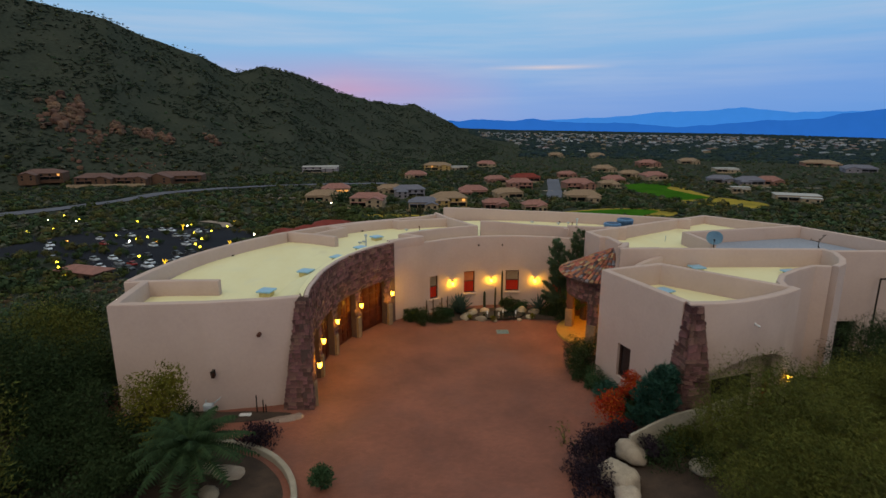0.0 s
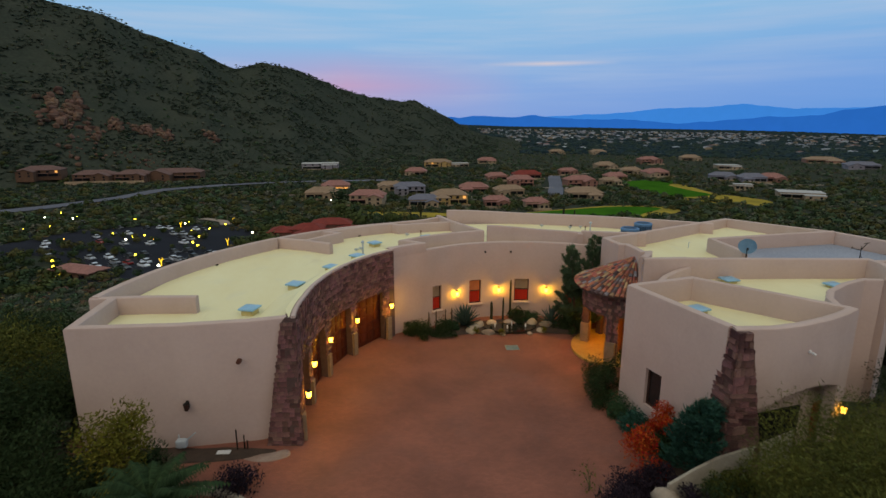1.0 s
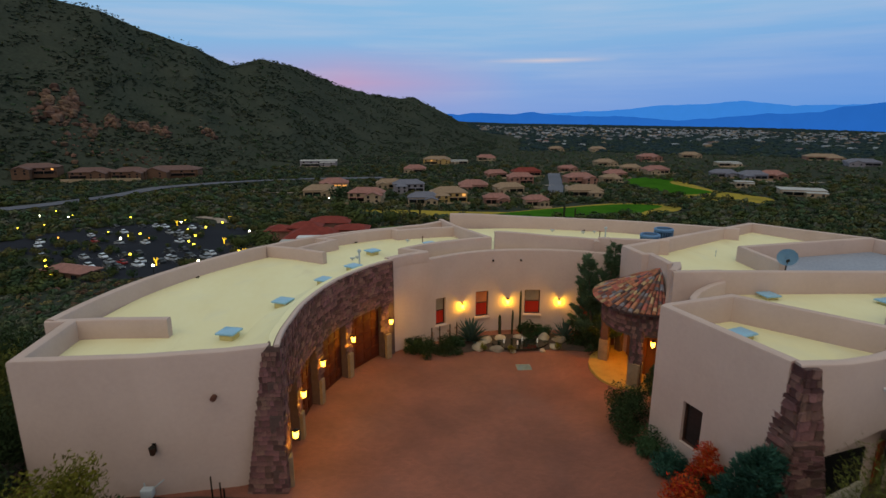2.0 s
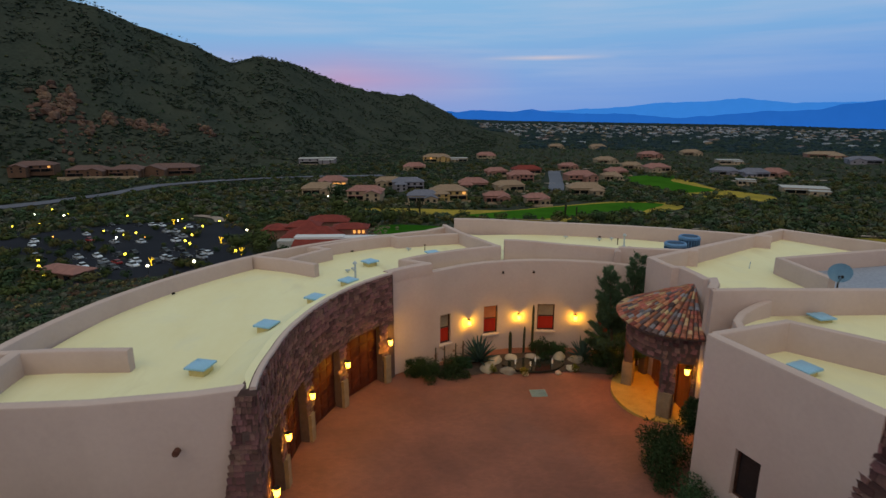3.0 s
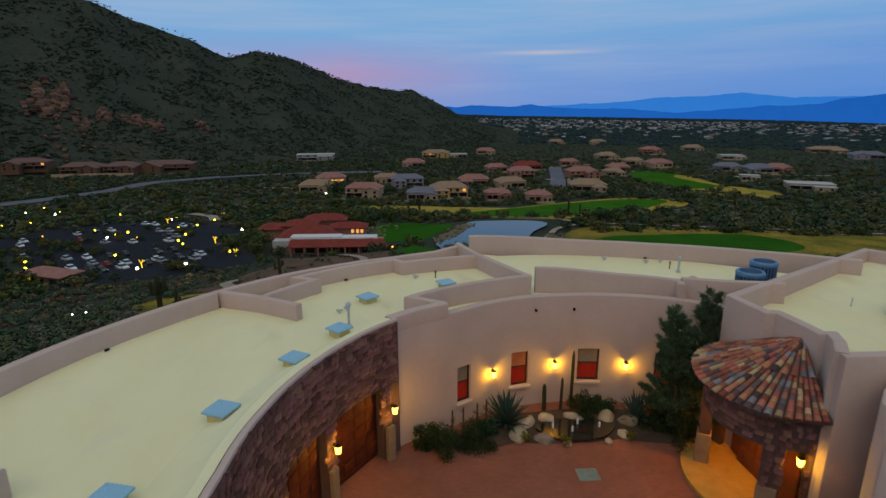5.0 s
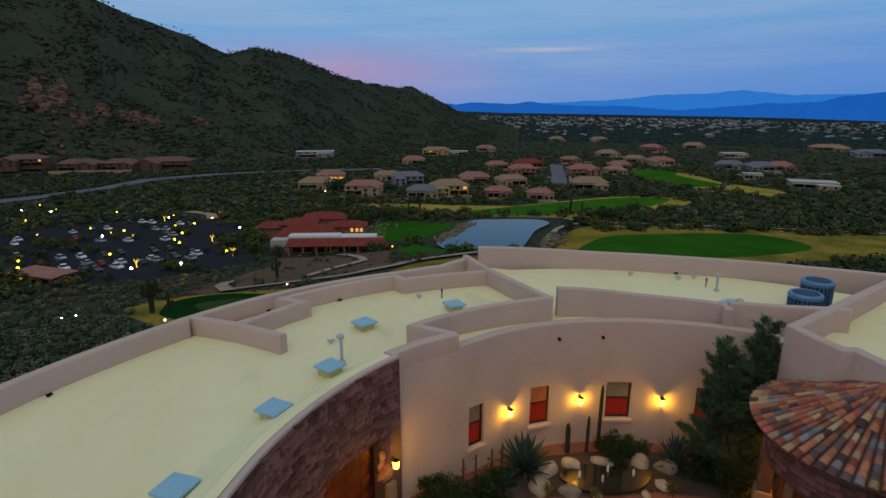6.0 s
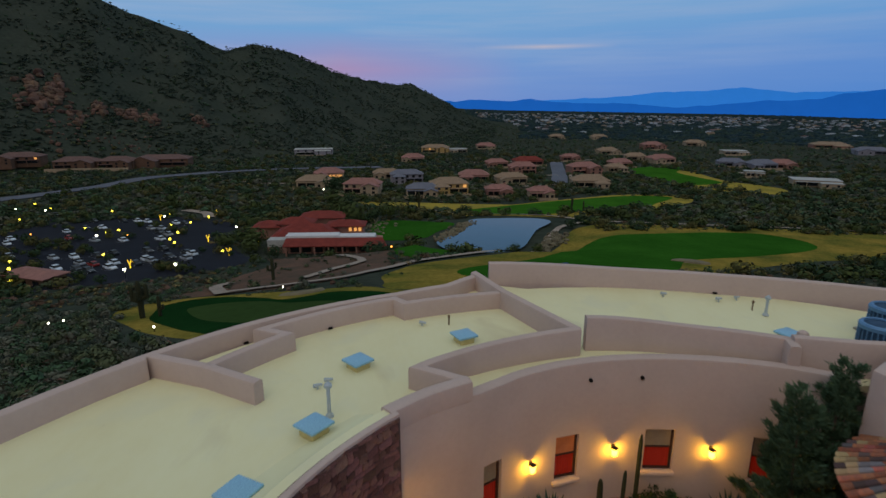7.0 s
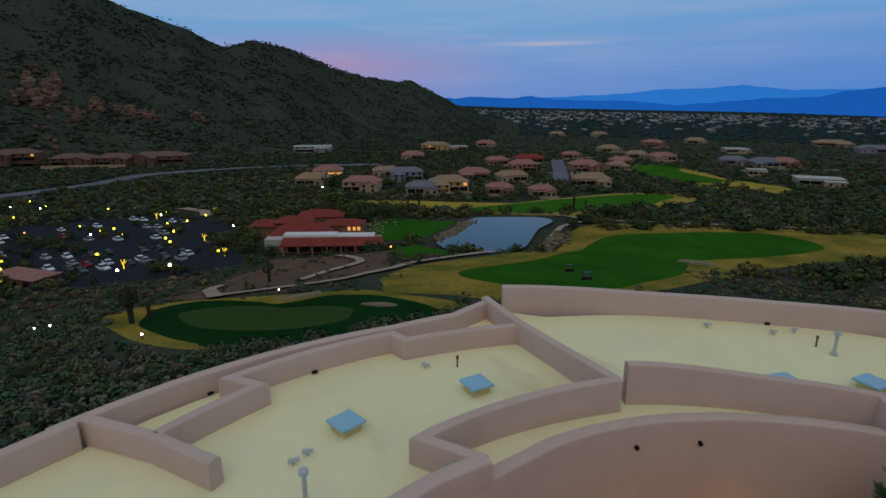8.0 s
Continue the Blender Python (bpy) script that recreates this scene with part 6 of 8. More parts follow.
# left-hand island and slope
plant("bushy_tree", "yellow-green bushy tree before the garage end wall", "tree", -11.5, 15.2, 0.2, 4.5, 2.9, LEAF_YELLOW, 5200, (0.15, 0.06), 180, clumps=18, limbs=12, trunk=0.3, base=0.3)
for i, (x, y, h, w, m) in enumerate(((-13.6, 15.2, 2.8, 3.6, LEAF_DARK), (-12.4, 12.6, 2.2, 3.0, LEAF_DARK), (-15.9, 16.2, 3.4, 4.0, LEAF_DARK), (-11.4, 16.0, 2.0, 2.4, LEAF_DARK), (-15.2, 13.4, 2.6, 3.6, LEAF_DARK), (-17.6, 18.6, 4.2, 4.4, LEAF_DARK),
                                     (-8.1, 16.3, 0.9, 2.0, LEAF_PURPLE), (-4.9, 13.2, 0.9, 0.9, LEAF_GREEN), (-16.6, 20.8, 4.0, 3.6, LEAF_DARK))):
    plant("shrub", "dark leafy shrub in the kerbed island" if i < 6 else "small rounded shrub at the drive edge" if i < 8 else "tall dark shrub at the house corner", "shrub", x, y, court_z(x, y) + 0.1, h, w, m, 9000 if i not in (6, 7) else 1800,
          (0.16, 0.05), 190 + i, trunk=0.15, base=0.0, clumps=18)
palm(-9.7, 13.3, 0.25, 1.7, 2.2, 46, 9)
for i, (x, y, a, b, c) in enumerate(((-8.6, 14.0, 0.62, 0.4, 0.22), (-8.9, 12.8, 0.4, 0.34, 0.26), (-9.4, 14.3, 0.4, 0.3, 0.2), (-11.8, 12.0, 0.4, 0.35, 0.3))):
    boulder(x, y, 0.3, a, b, c, 80 + i, "pale flat boulder in the kerbed island")
for i, (x, y, h, w) in enumerate(((-19.5, 18.0, 6.5, 6.5), (-21.5, 24.0, 6.0, 6.0), (-18.0, 11.0, 6.8, 7.0), (-22.0, 14.0, 7.0, 7.5), (-16.5, 5.5, 6.0, 6.5), (-24.5, 30.0, 6.0, 6.5))):
    plant("mesquite", "dark olive mesquite tree on the slope", "tree", x, y, ground_z(x, y) + 0.2, h, w, LEAF_OLIVE if i in (1, 2, 3, 4) else LEAF_DARK, 24000, (0.22, 0.05), 210 + i, clumps=44, limbs=14, trunk=0.25, base=0.15, group="mesquite trees")

# ---------------------------------------------------------------- clubhouse, houses, cars and lamps below
RED_TILE = material("red_clay_roof", (0.23, 0.045, 0.035), (0.15, 0.032, 0.026), 0.4, 0.85, fine=0.4)
PINK_TILE = material("faded_pink_tile_roof", (0.329, 0.165, 0.140), (0.232, 0.116, 0.104), 0.5, 0.9, fine=0.4)
TAN_TILE = material("tan_tile_roof", (0.293, 0.207, 0.140), (0.232, 0.165, 0.116), 0.5, 0.9, fine=0.4)
GREY_TILE = material("blue_grey_tile_roof", (0.165, 0.171, 0.213), (0.128, 0.134, 0.177), 0.5, 0.9, fine=0.4)
WHITE_ROOF = material("pale_flat_roof", (0.42, 0.42, 0.41), (0.34, 0.34, 0.34), 0.4, 0.85)
WALL_TAN = material("tan_house_stucco", (0.403, 0.305, 0.207), (0.317, 0.244, 0.171), 0.3, 0.9)
WALL_YELLOW = material("ochre_house_stucco", (0.488, 0.329, 0.134), (0.403, 0.268, 0.110), 0.3, 0.9)
WALL_PINK = material("rose_brown_house_stucco", (0.317, 0.165, 0.128), (0.256, 0.134, 0.107), 0.3, 0.9)
BROWN_TILE = material("dull_brown_tile_roof", (0.165, 0.10, 0.09), (0.125, 0.078, 0.072), 0.5, 0.9, fine=0.4)
WALL_BROWN = material("dull_brown_stucco", (0.155, 0.088, 0.06), (0.12, 0.07, 0.048), 0.3, 0.9)
WALL_GREY = material("grey_house_stucco", (0.256, 0.244, 0.281), (0.207, 0.195, 0.232), 0.3, 0.9)
PANE = material("dark_window_pane", (0.02, 0.022, 0.026), (0.015, 0.017, 0.02), 1.0, 0.15, spec=0.5)
LITPANE = material("lamplit_window", (0.5, 0.3, 0.1), (0.5, 0.28, 0.1), 1.0, 0.4, emit=(1.0, 0.45, 0.12), emit_strength=0.9)
GLOW_YELLOW = material("glowing_yellow_lamp", (0.9, 0.8, 0.2), (0.9, 0.75, 0.2), 1.0, 0.4, emit=(1.0, 0.80, 0.05), emit_strength=5.0)
GLOW_WHITE = material("glowing_white_lamp", (0.9, 0.9, 0.8), (0.9, 0.9, 0.8), 1.0, 0.4, emit=(1.0, 0.93, 0.72), emit_strength=9.0)
GLOW_ORANGE = material("glowing_orange_lamp", (0.9, 0.4, 0.1), (0.9, 0.4, 0.1), 1.0, 0.4, emit=(1.0, 0.36, 0.05), emit_strength=4.0)
GLOW_WRAP = material("trunk_wrapped_in_lights", (0.5, 0.35, 0.05), (0.3, 0.2, 0.03), 2.0, 0.6, emit=(1.0, 0.62, 0.03), emit_strength=1.6)


def hip_roof(bm, w, d, z, rise, eave=0.7, x=0.0, y=0.0):
    """A hipped roof with a fascia over a w by d box."""
    hw, hd = w / 2 + eave, d / 2 + eave
    k = min(hw, hd) * 0.92
    a = [bm.verts.new((x + sx_ * hw, y + sy_ * hd, z)) for sx_, sy_ in ((-1, -1), (1, -1), (1, 1), (-1, 1))]
    b = [bm.verts.new((v.co.x, v.co.y, z + 0.25)) for v in a]
    if hw >= hd:
        r = [bm.verts.new((x - hw + k, y, z + rise)), bm.verts.new((x + hw - k, y, z + rise))]
        tops = ((b[0], b[1], r[1], r[0]), (b[1], b[2], r[1]), (b[2], b[3], r[0], r[1]), (b[3], b[0], r[0]))
    else:
        r = [bm.verts.new((x, y - hd + k, z + rise)), bm.verts.new((x, y + hd - k, z + rise))]
        tops = ((b[0], b[1], r[0]), (b[1], b[2], r[1], r[0]), (b[2], b[3], r[1]), (b[3], b[0], r[0], r[1]))
    for f in tops:
        bm.faces.new(f)
    for i in range(4):
        bm.faces.new((a[i], a[(i + 1) % 4], b[(i + 1) % 4], b[i]))
    bm.faces.new(a[::-1])


def gable_roof(bm, w, d, z, rise, eave=0.7, x=0.0, y=0.0):
    """A gabled roof whose ridge runs towards the viewer, with a thick verge."""
    hw, hd = w / 2 + eave, d / 2 + eave
    rows = []
    for yy in (y - hd, y + hd):
        rows.append([bm.verts.new(p) for p in ((x - hw, yy, z), (x - hw, yy, z + 0.3), (x, yy, z + rise + 0.3), (x + hw, yy, z + 0.3), (x + hw, yy, z), (x, yy, z + rise))])
    for k in range(6):
        bm.faces.new((rows[0][k], rows[0][(k + 1) % 6], rows[1][(k + 1) % 6], rows[1][k]))
    bm.faces.new(rows[0][::-1])
    bm.faces.new(rows[1])
    bmesh.ops.recalc_face_normals(bm, faces=bm.faces)


def distant_house(x, y, w, roof, wall_mat, turn, storeys, lit, seed, label, flat=False, lift=0.8):
    rng = random.Random(seed)
    h = thing("distant_house", label, "house", "houses below the hill", (x, y, ground_z(x, y) + lift), turn)
    d = w * rng.uniform(0.45, 0.6)
    sh = 3.0
    up = sh * storeys + (1.0 if storeys == 1 else 0)
    bm = bmesh.new()
    box(bm, -w / 2, w / 2, -d / 2, d / 2, -3.5, up)
    part("wall", bm, wall_mat, h, smooth=False)
    bm = bmesh.new()
    if flat:
        box(bm, -w / 2 - 0.5, w / 2 + 0.5, -d / 2 - 0.5, d / 2 + 0.5, up, up + 0.5, 0.08)
    else:
        hip_roof(bm, w, d, up, min(3.6, d * 0.27) + 0.5)
    part("roof", bm, roof, h, smooth=False)
    # a lower wing towards the viewer, gabled on most houses
    ww, wd, wx = w * rng.uniform(0.36, 0.48), w * 0.28, rng.choice((-1, 1)) * w * 0.25
    wh = sh * max(1, storeys - 0.35)
    bm = bmesh.new()
    box(bm, wx - ww / 2, wx + ww / 2, -d / 2 - wd, -d / 2 - 0.02, -4.0, wh)
    gabled = not flat and rng.random() < 0.7
    if gabled:
        g = [bm.verts.new(p) for p in ((wx - ww / 2, -d / 2 - wd, wh), (wx + ww / 2, -d / 2 - wd, wh), (wx, -d / 2 - wd, wh + ww * 0.2),
                                       (wx - ww / 2, -d / 2 - wd + 0.3, wh), (wx + ww / 2, -d / 2 - wd + 0.3, wh), (wx, -d / 2 - wd + 0.3, wh + ww * 0.2))]
        bm.faces.new(g[:3])
        bm.faces.new(g[3:][::-1])
        bm.faces.new((g[0], g[3], g[5], g[2]))
        bm.faces.new((g[1], g[2], g[5], g[4]))
    part("wing_wall", bm, wall_mat, h, smooth=False)
    bm = bmesh.new()
    if flat:
        box(bm, wx - ww / 2 - 0.3, wx + ww / 2 + 0.3, -d / 2 - wd - 0.3, -d / 2 - 0.03, wh, wh + 0.4, 0.05)
    elif gabled:
        gable_roof(bm, ww, wd + 1.2, wh, ww * 0.2, 0.6, wx, -d / 2 - wd / 2 + 0.6)
    else:
        hip_roof(bm, ww, wd, wh, 1.9, 0.6, wx, -d / 2 - wd / 2)
    part("wing_roof", bm, roof, h, smooth=False)
    # a porch opening with posts beside the wing
    px0, px1 = sorted((wx + (ww / 2 + 0.6) * (-1 if wx > 0 else 1), -0.46 * w if wx > 0 else 0.46 * w))
    bm = bmesh.new()
    box(bm, px0, px1, -d / 2 - 0.16, -d / 2 - 0.03, 0.1, 2.7, 0.02)
    part("porch_opening", bm, LITPANE if lit and rng.random() < 0.15 else PANE, h, smooth=False)
    bm = bmesh.new()
    box(bm, px0 - 0.4, px1 + 0.4, -d / 2 - 2.6, -d / 2 - 0.02, 2.9, 3.2, 0.05)
    part("porch_roof", bm, roof, h, smooth=False)
    for k in range(3):
        bm = bmesh.new()
        px = px0 + (px1 - px0) * k / 2
        box(bm, px - 0.22, px + 0.22, -d / 2 - 2.5, -d / 2 - 2.1, -3.5, 2.9, 0.03)
        part("post", bm, wall_mat, h, smooth=False)
    for s_ in range(1, storeys):
        for i in range(5):
            px = -w / 2 + w * (i + 0.5) / 5
            if abs(px - wx) < ww / 2 + 1:
                continue
            bm = bmesh.new()
            box(bm, px - 1.1, px + 1.1, -d / 2 - 0.12, -d / 2 - 0.01, sh * s_ + 0.6, sh * s_ + 2.5, 0.03)
            part("window", bm, LITPANE if lit and rng.random() < 0.2 else PANE, h, smooth=False)
    for i in range(2):
        for z in ((0.6,) if storeys == 1 else (0.6, 3.3)):
            px = wx + (i - 0.5) * ww * 0.5
            bm = bmesh.new()
            box(bm, px - 0.9, px + 0.9, -d / 2 - wd - 0.12, -d / 2 - wd - 0.01, z, z + 1.8, 0.03)
            part("window", bm, LITPANE if lit == 2 and i and z < 1 else PANE, h, smooth=False)
    if seed % 3:
        bm = bmesh.new()
        gy = -d / 2 - wd - 4.5
        box(bm, -w * 0.55, w * 0.5, gy, gy + 0.35, -4, 1.1, 0.05)
        part("garden_wall", bm, WALL_TAN, h, "low pale garden wall", smooth=False)
    if not flat:
        bm = bmesh.new()
        box(bm, w * 0.2, w * 0.2 + 1.2, -0.6, 0.6, up, up + 3.6, 0.05)
        part("chimney", bm, wall_mat, h, smooth=False)


HOUSES = ((-366, 562, 36, BROWN_TILE, WALL_BROWN, 14, 2, 1), (-318, 566, 36, BROWN_TILE, WALL_BROWN, 10, 2, 0), (-283, 572, 32, BROWN_TILE, WALL_BROWN, 6, 2, 0), (-252, 598, 52, BROWN_TILE, WALL_BROWN, 8, 2, 1),
          (-119, 719, 46, WHITE_ROOF, WALL_GREY, 6, 2, 0), (35, 744, 36, TAN_TILE, WALL_YELLOW, -4, 2, 1), (64, 743, 24, WHITE_ROOF, WALL_TAN, 3, 1, 0), (-72, 434, 26, TAN_TILE, WALL_TAN, 4, 1, 0),
          (-33, 395, 25, PINK_TILE, WALL_TAN, -6, 2, 0), (-3, 448, 25, GREY_TILE, WALL_GREY, 4, 2, 0), (8, 384, 22, GREY_TILE, WALL_TAN, -3, 1, 1), (26, 392, 25, TAN_TILE, WALL_YELLOW, 5, 2, 1),
          (52, 463, 24, PINK_TILE, WALL_PINK, -4, 1, 0), (58, 376, 17, PINK_TILE, WALL_PINK, 0, 1, 0), (79, 444, 24, TAN_TILE, WALL_TAN, 4, 1, 0), (101, 506, 24, PINK_TILE, WALL_PINK, -5, 2, 0),
          (124, 588, 30, RED_TILE, WALL_PINK, 4, 1, 0), (157, 506, 27, PINK_TILE, WALL_PINK, 6, 2, 0), (134, 418, 27, TAN_TILE, WALL_TAN, -6, 1, 0), (179, 621, 20, PINK_TILE, WALL_PINK, 0, 1, 0),
          (251, 702, 26, TAN_TILE, WALL_TAN, 8, 1, 0), (252, 618, 22, TAN_TILE, WALL_TAN, -8, 1, 0), (338, 767, 28, PINK_TILE, WALL_PINK, 3, 2, 0), (270, 594, 27, PINK_TILE, WALL_TAN, 5, 1, 0),
          (313, 420, 32, WHITE_ROOF, WALL_TAN, -25, 1, 0), (350, 543, 26, GREY_TILE, WALL_GREY, -12, 1, 0), (330, 562, 26, GREY_TILE, WALL_GREY, -20, 1, 0), (372, 545, 24, PINK_TILE, WALL_PINK, -14, 1, 0),
          (301, 478, 15, WHITE_ROOF, WALL_TAN, -20, 1, 0), (83, 362, 16, PINK_TILE, WALL_TAN, 0, 1, 1), (-68, 482, 24, PINK_TILE, WALL_TAN, 5, 1, 1), (4, 617, 24, PINK_TILE, WALL_TAN, -5, 1, 0),
          (191, 518, 18, TAN_TILE, WALL_TAN, 10, 1, 0), (423, 813, 28, TAN_TILE, WALL_TAN, -8, 1, 0), (404, 680, 28, WHITE_ROOF, WALL_TAN, -12, 1, 0), (604, 775, 46, TAN_TILE, WALL_PINK, -20, 1, 0),
          (579, 673, 38, GREY_TILE, WALL_GREY, -26, 1, 0), (109, 796, 26, PINK_TILE, WALL_TAN, 0, 1, 0), (270, 1015, 26, TAN_TILE, WALL_TAN, 0, 1, 0), (337, 981, 28, TAN_TILE, WALL_TAN, 0, 1, 0),
          (88, 570, 22, PINK_TILE, WALL_PINK, 2, 1, 1), (212, 560, 22, PINK_TILE, WALL_PINK, 2, 1, 0), (-20, 480, 22, TAN_TILE, WALL_TAN, 2, 1, 0))
ROOFWORD = {RED_TILE: "red-tiled", PINK_TILE: "pink-tiled", BROWN_TILE: "brown-tiled", TAN_TILE: "tan-tiled", GREY_TILE: "blue-grey tiled", WHITE_ROOF: "pale flat-roofed"}
for i, (x, y, w, roof, wm, turn, st, lit) in enumerate(HOUSES):
    distant_house(x, y, w, roof, wm, turn, st, lit, 300 + i, f"{ROOFWORD[roof]} stucco house of {'two storeys' if st == 2 else 'one storey'} among trees", flat=roof is WHITE_ROOF, lift=2.2 if roof is BROWN_TILE else 0.8)

# clubhouse
club = thing("clubhouse", "low clubhouse with red tile roofs and a white clerestory band", "building", at=(-29.5, 222, -40.5), turn=-1)


def club_block(x0, x1, y0, y1, h, rise, roof=RED_TILE):
    bm = bmesh.new()
    box(bm, x0, x1, y0, y1, -1, h)
    part("wall", bm, WALL_PINK, club, smooth=False)
    bm = bmesh.new()
    hip_roof(bm, x1 - x0, y1 - y0, h, rise, 1.0, (x0 + x1) / 2, (y0 + y1) / 2)
    part("roof", bm, roof, club, smooth=False)


club_block(-24, -1, 1, 15, 4.3, 3.8)
club_block(-26, -13, 18, 27, 5.4, 2.4)
club_block(-20, -2, 31, 42, 5.2, 2.4)
club_block(-5, 9, 10, 18, 6.2, 2.0)
club_block(-36, -26, 17, 27, 4.4, 2.2)
for px in (3.4, 5.4, 7.2):
    bm = bmesh.new()
    box(bm, px, px + 1.1, 9.7, 9.98, 4.3, 5.7, 0.03)
    part("window", bm, LITPANE, club, smooth=False)
bm = bmesh.new()
box(bm, -25, -18.6, -4.8, 1, 2.0, 4.6, 0.05)
part("end_wall", bm, WHITE_ROOF, club, "white end wall under the roof", smooth=False)
bm = bmesh.new()
box(bm, -25, -18.6, -4.7, 1, -1.5, 1.98)
part("wall", bm, WALL_PINK, club, smooth=False)
bm = bmesh.new()
box(bm, -17.5, 17, -5.5, 6, -1, 3.4)
part("wall", bm, WALL_PINK, club, "rose-brown terrace front")
bm = bmesh.new()
v = [bm.verts.new(p) for p in ((-18.5, -9.5, 3.3), (19.5, -9.5, 3.3), (17.5, -4.5, 5.2), (-18.0, -4.5, 5.2), (-18.5, -9.5, 3.0), (19.5, -9.5, 3.0), (17.5, -4.5, 3.0), (-17.5, -4.5, 3.0))]
for f in ((0, 1, 2, 3), (4, 5, 1, 0), (5, 6, 2, 1), (7, 4, 0, 3), (6, 7, 3, 2), (7, 6, 5, 4)):
    bm.faces.new([v[i] for i in f])
bmesh.ops.recalc_face_normals(bm, faces=bm.faces)
part("terrace_roof", bm, RED_TILE, club, "long lean-to roof of red tiles", smooth=False)
bm = bmesh.new()
box(bm, -18.3, 1.2, -4.3, 0.9, 4.0, 6.05, 0.05)
CLERE = material("white_clerestory_roof", (0.62, 0.62, 0.64), (0.55, 0.55, 0.58), 0.5, 0.7)
part("clerestory", bm, CLERE, club, "white flat clerestory band")
bm = bmesh.new()
box(bm, 1.22, 14.8, -4.25, 0.9, 4.0, 5.65, 0.05)
part("clerestory", bm, CLERE, club)
for i in range(9):
    bm = bmesh.new()
    px = -16.5 + i * 4.3
    box(bm, px, px + 3.2, -5.75, -5.52, 0.1, 2.6, 0.03)
    part("window", bm, PANE, club, smooth=False)
for i in range(8):
    bm = bmesh.new()
    px = -17.5 + i * 5.1
    box(bm, px, px + 0.5, -9.3, -8.8, -1.2, 3.05, 0.03)
    part("post", bm, WALL_PINK, club, smooth=False)


def car_base(paint_name, c1, c2):
    """A saloon: lofted body, glazed cabin, four wheels with tyre and rim, lamps."""
    paint = material(paint_name, c1, c2, 1.0, 0.3, spec=0.5)
    t = thing("parked_car", f"{paint_name.split('_')[0]} saloon car parked in a bay", "car", "parked cars")
    bm = bmesh.new()
    rows = []
    for x, w, z0, z1 in ((-2.25, 0.70, 0.45, 0.72), (-2.15, 0.84, 0.3, 0.88), (-1.3, 0.9, 0.25, 0.95), (0.0, 0.92, 0.25, 0.95), (1.2, 0.9, 0.25, 0.92), (2.0, 0.84, 0.3, 0.8), (2.25, 0.70, 0.4, 0.66)):
        rows.append([bm.verts.new(p) for p in ((x, -w, z0), (x, -w, (z0 + z1) / 2), (x, -w * 0.9, z1), (x, w * 0.9, z1), (x, w, (z0 + z1) / 2), (x, w, z0))])
    for a, b in zip(rows, rows[1:]):
        for i in range(6):
            bm.faces.new((a[i], b[i], b[(i + 1) % 6], a[(i + 1) % 6]))
    bm.faces.new(rows[0])
    bm.faces.new(rows[-1][::-1])
    bmesh.ops.recalc_face_normals(bm, faces=bm.faces)
    part("body", bm, paint, t)
    bm = bmesh.new()
    lo = [bm.verts.new(p) for p in ((-1.75, -0.8, 0.92), (1.05, -0.8, 0.92), (1.05, 0.8, 0.92), (-1.75, 0.8, 0.92))]
    hi = [bm.verts.new(p) for p in ((-1.15, -0.66, 1.38), (0.25, -0.66, 1.42), (0.25, 0.66, 1.42), (-1.15, 0.66, 1.38))]
    for i in range(4):
        bm.faces.new((lo[i], lo[(i + 1) % 4], hi[(i + 1) % 4], hi[i]))
    part("glazing", bm, PANE, t, "dark car windows")
    bm = bmesh.new()
    box(bm, -1.17, 0.27, -0.68, 0.68, 1.38, 1.45, 0.03)
    part("roof", bm, paint, t)
    for x in (-1.4, 1.4):
        for y in (-0.86, 0.86):
            bm = bmesh.new()
            tube(bm, (x, y - 0.1, 0.32), (x, y + 0.1, 0.32), 0.32, 0.32, 14)
            wheel = part("wheel", bm, BLACKIRON, t)
            bm = bmesh.new()
            s = 1 if y > 0 else -1
            tube(bm, (x, y + s * 0.1, 0.32), (x, y + s * 0.115, 0.32), 0.19, 0.17, 10)
            part("rim", bm, PVC, wheel)
    for y in (-0.6, 0.6):
        bm = bmesh.new()
        box(bm, 2.14, 2.24, y - 0.15, y + 0.15, 0.6, 0.74, 0.02)
        part("headlight", bm, WHITEMETAL, t)
    return t


PAINTS = {"w": car_base("white_paint", (0.62, 0.68, 0.78), (0.58, 0.64, 0.74)), "k": car_base("black_paint", (0.03, 0.035, 0.045), (0.025, 0.03, 0.04)),
          "s": car_base("silver_paint", (0.30, 0.33, 0.38), (0.27, 0.30, 0.35)), "r": car_base("red_paint", (0.30, 0.02, 0.02), (0.25, 0.015, 0.015))}
CARS = (("w", ((-156, 268), (-135, 290), (-129, 287), (-112, 279), (-102, 238), (-116, 237), (-118, 208), (-113, 190), (-95, 187), (-98, 195), (-89, 198), (-77, 205), (-172, 256), (-166, 245), (-143, 273))),
        ("k", ((-152, 276), (-143, 292), (-159, 296), (-105, 187), (-100, 184), (-111, 209), (-107, 212), (-96, 214), (-92, 217), (-83, 201), (-80, 208), (-90, 192), (-82, 190), (-107, 276), (-109, 254), (-191, 319))),
        ("s", ((-110, 197), (-86, 195), (-76, 197), (-146, 217), (-125, 208), (-117, 264), (-112, 263), (-103, 248), (-128, 239))), ("r", ((-104, 194), (-143, 248))))
rng = random.Random(5)
for key, spots in CARS:
    for i, (x, y) in enumerate(spots):
        m = pose(x, y, ground_z(x, y) + 0.4, 0, 0, -38 + rng.choice((0, 180)) + rng.uniform(-4, 4)) @ Matrix.Diagonal((1.08, 1.08, 1.1, 1))
        if i == 0:
            PAINTS[key].matrix_basis = m
        else:
            copy_thing(PAINTS[key], m)


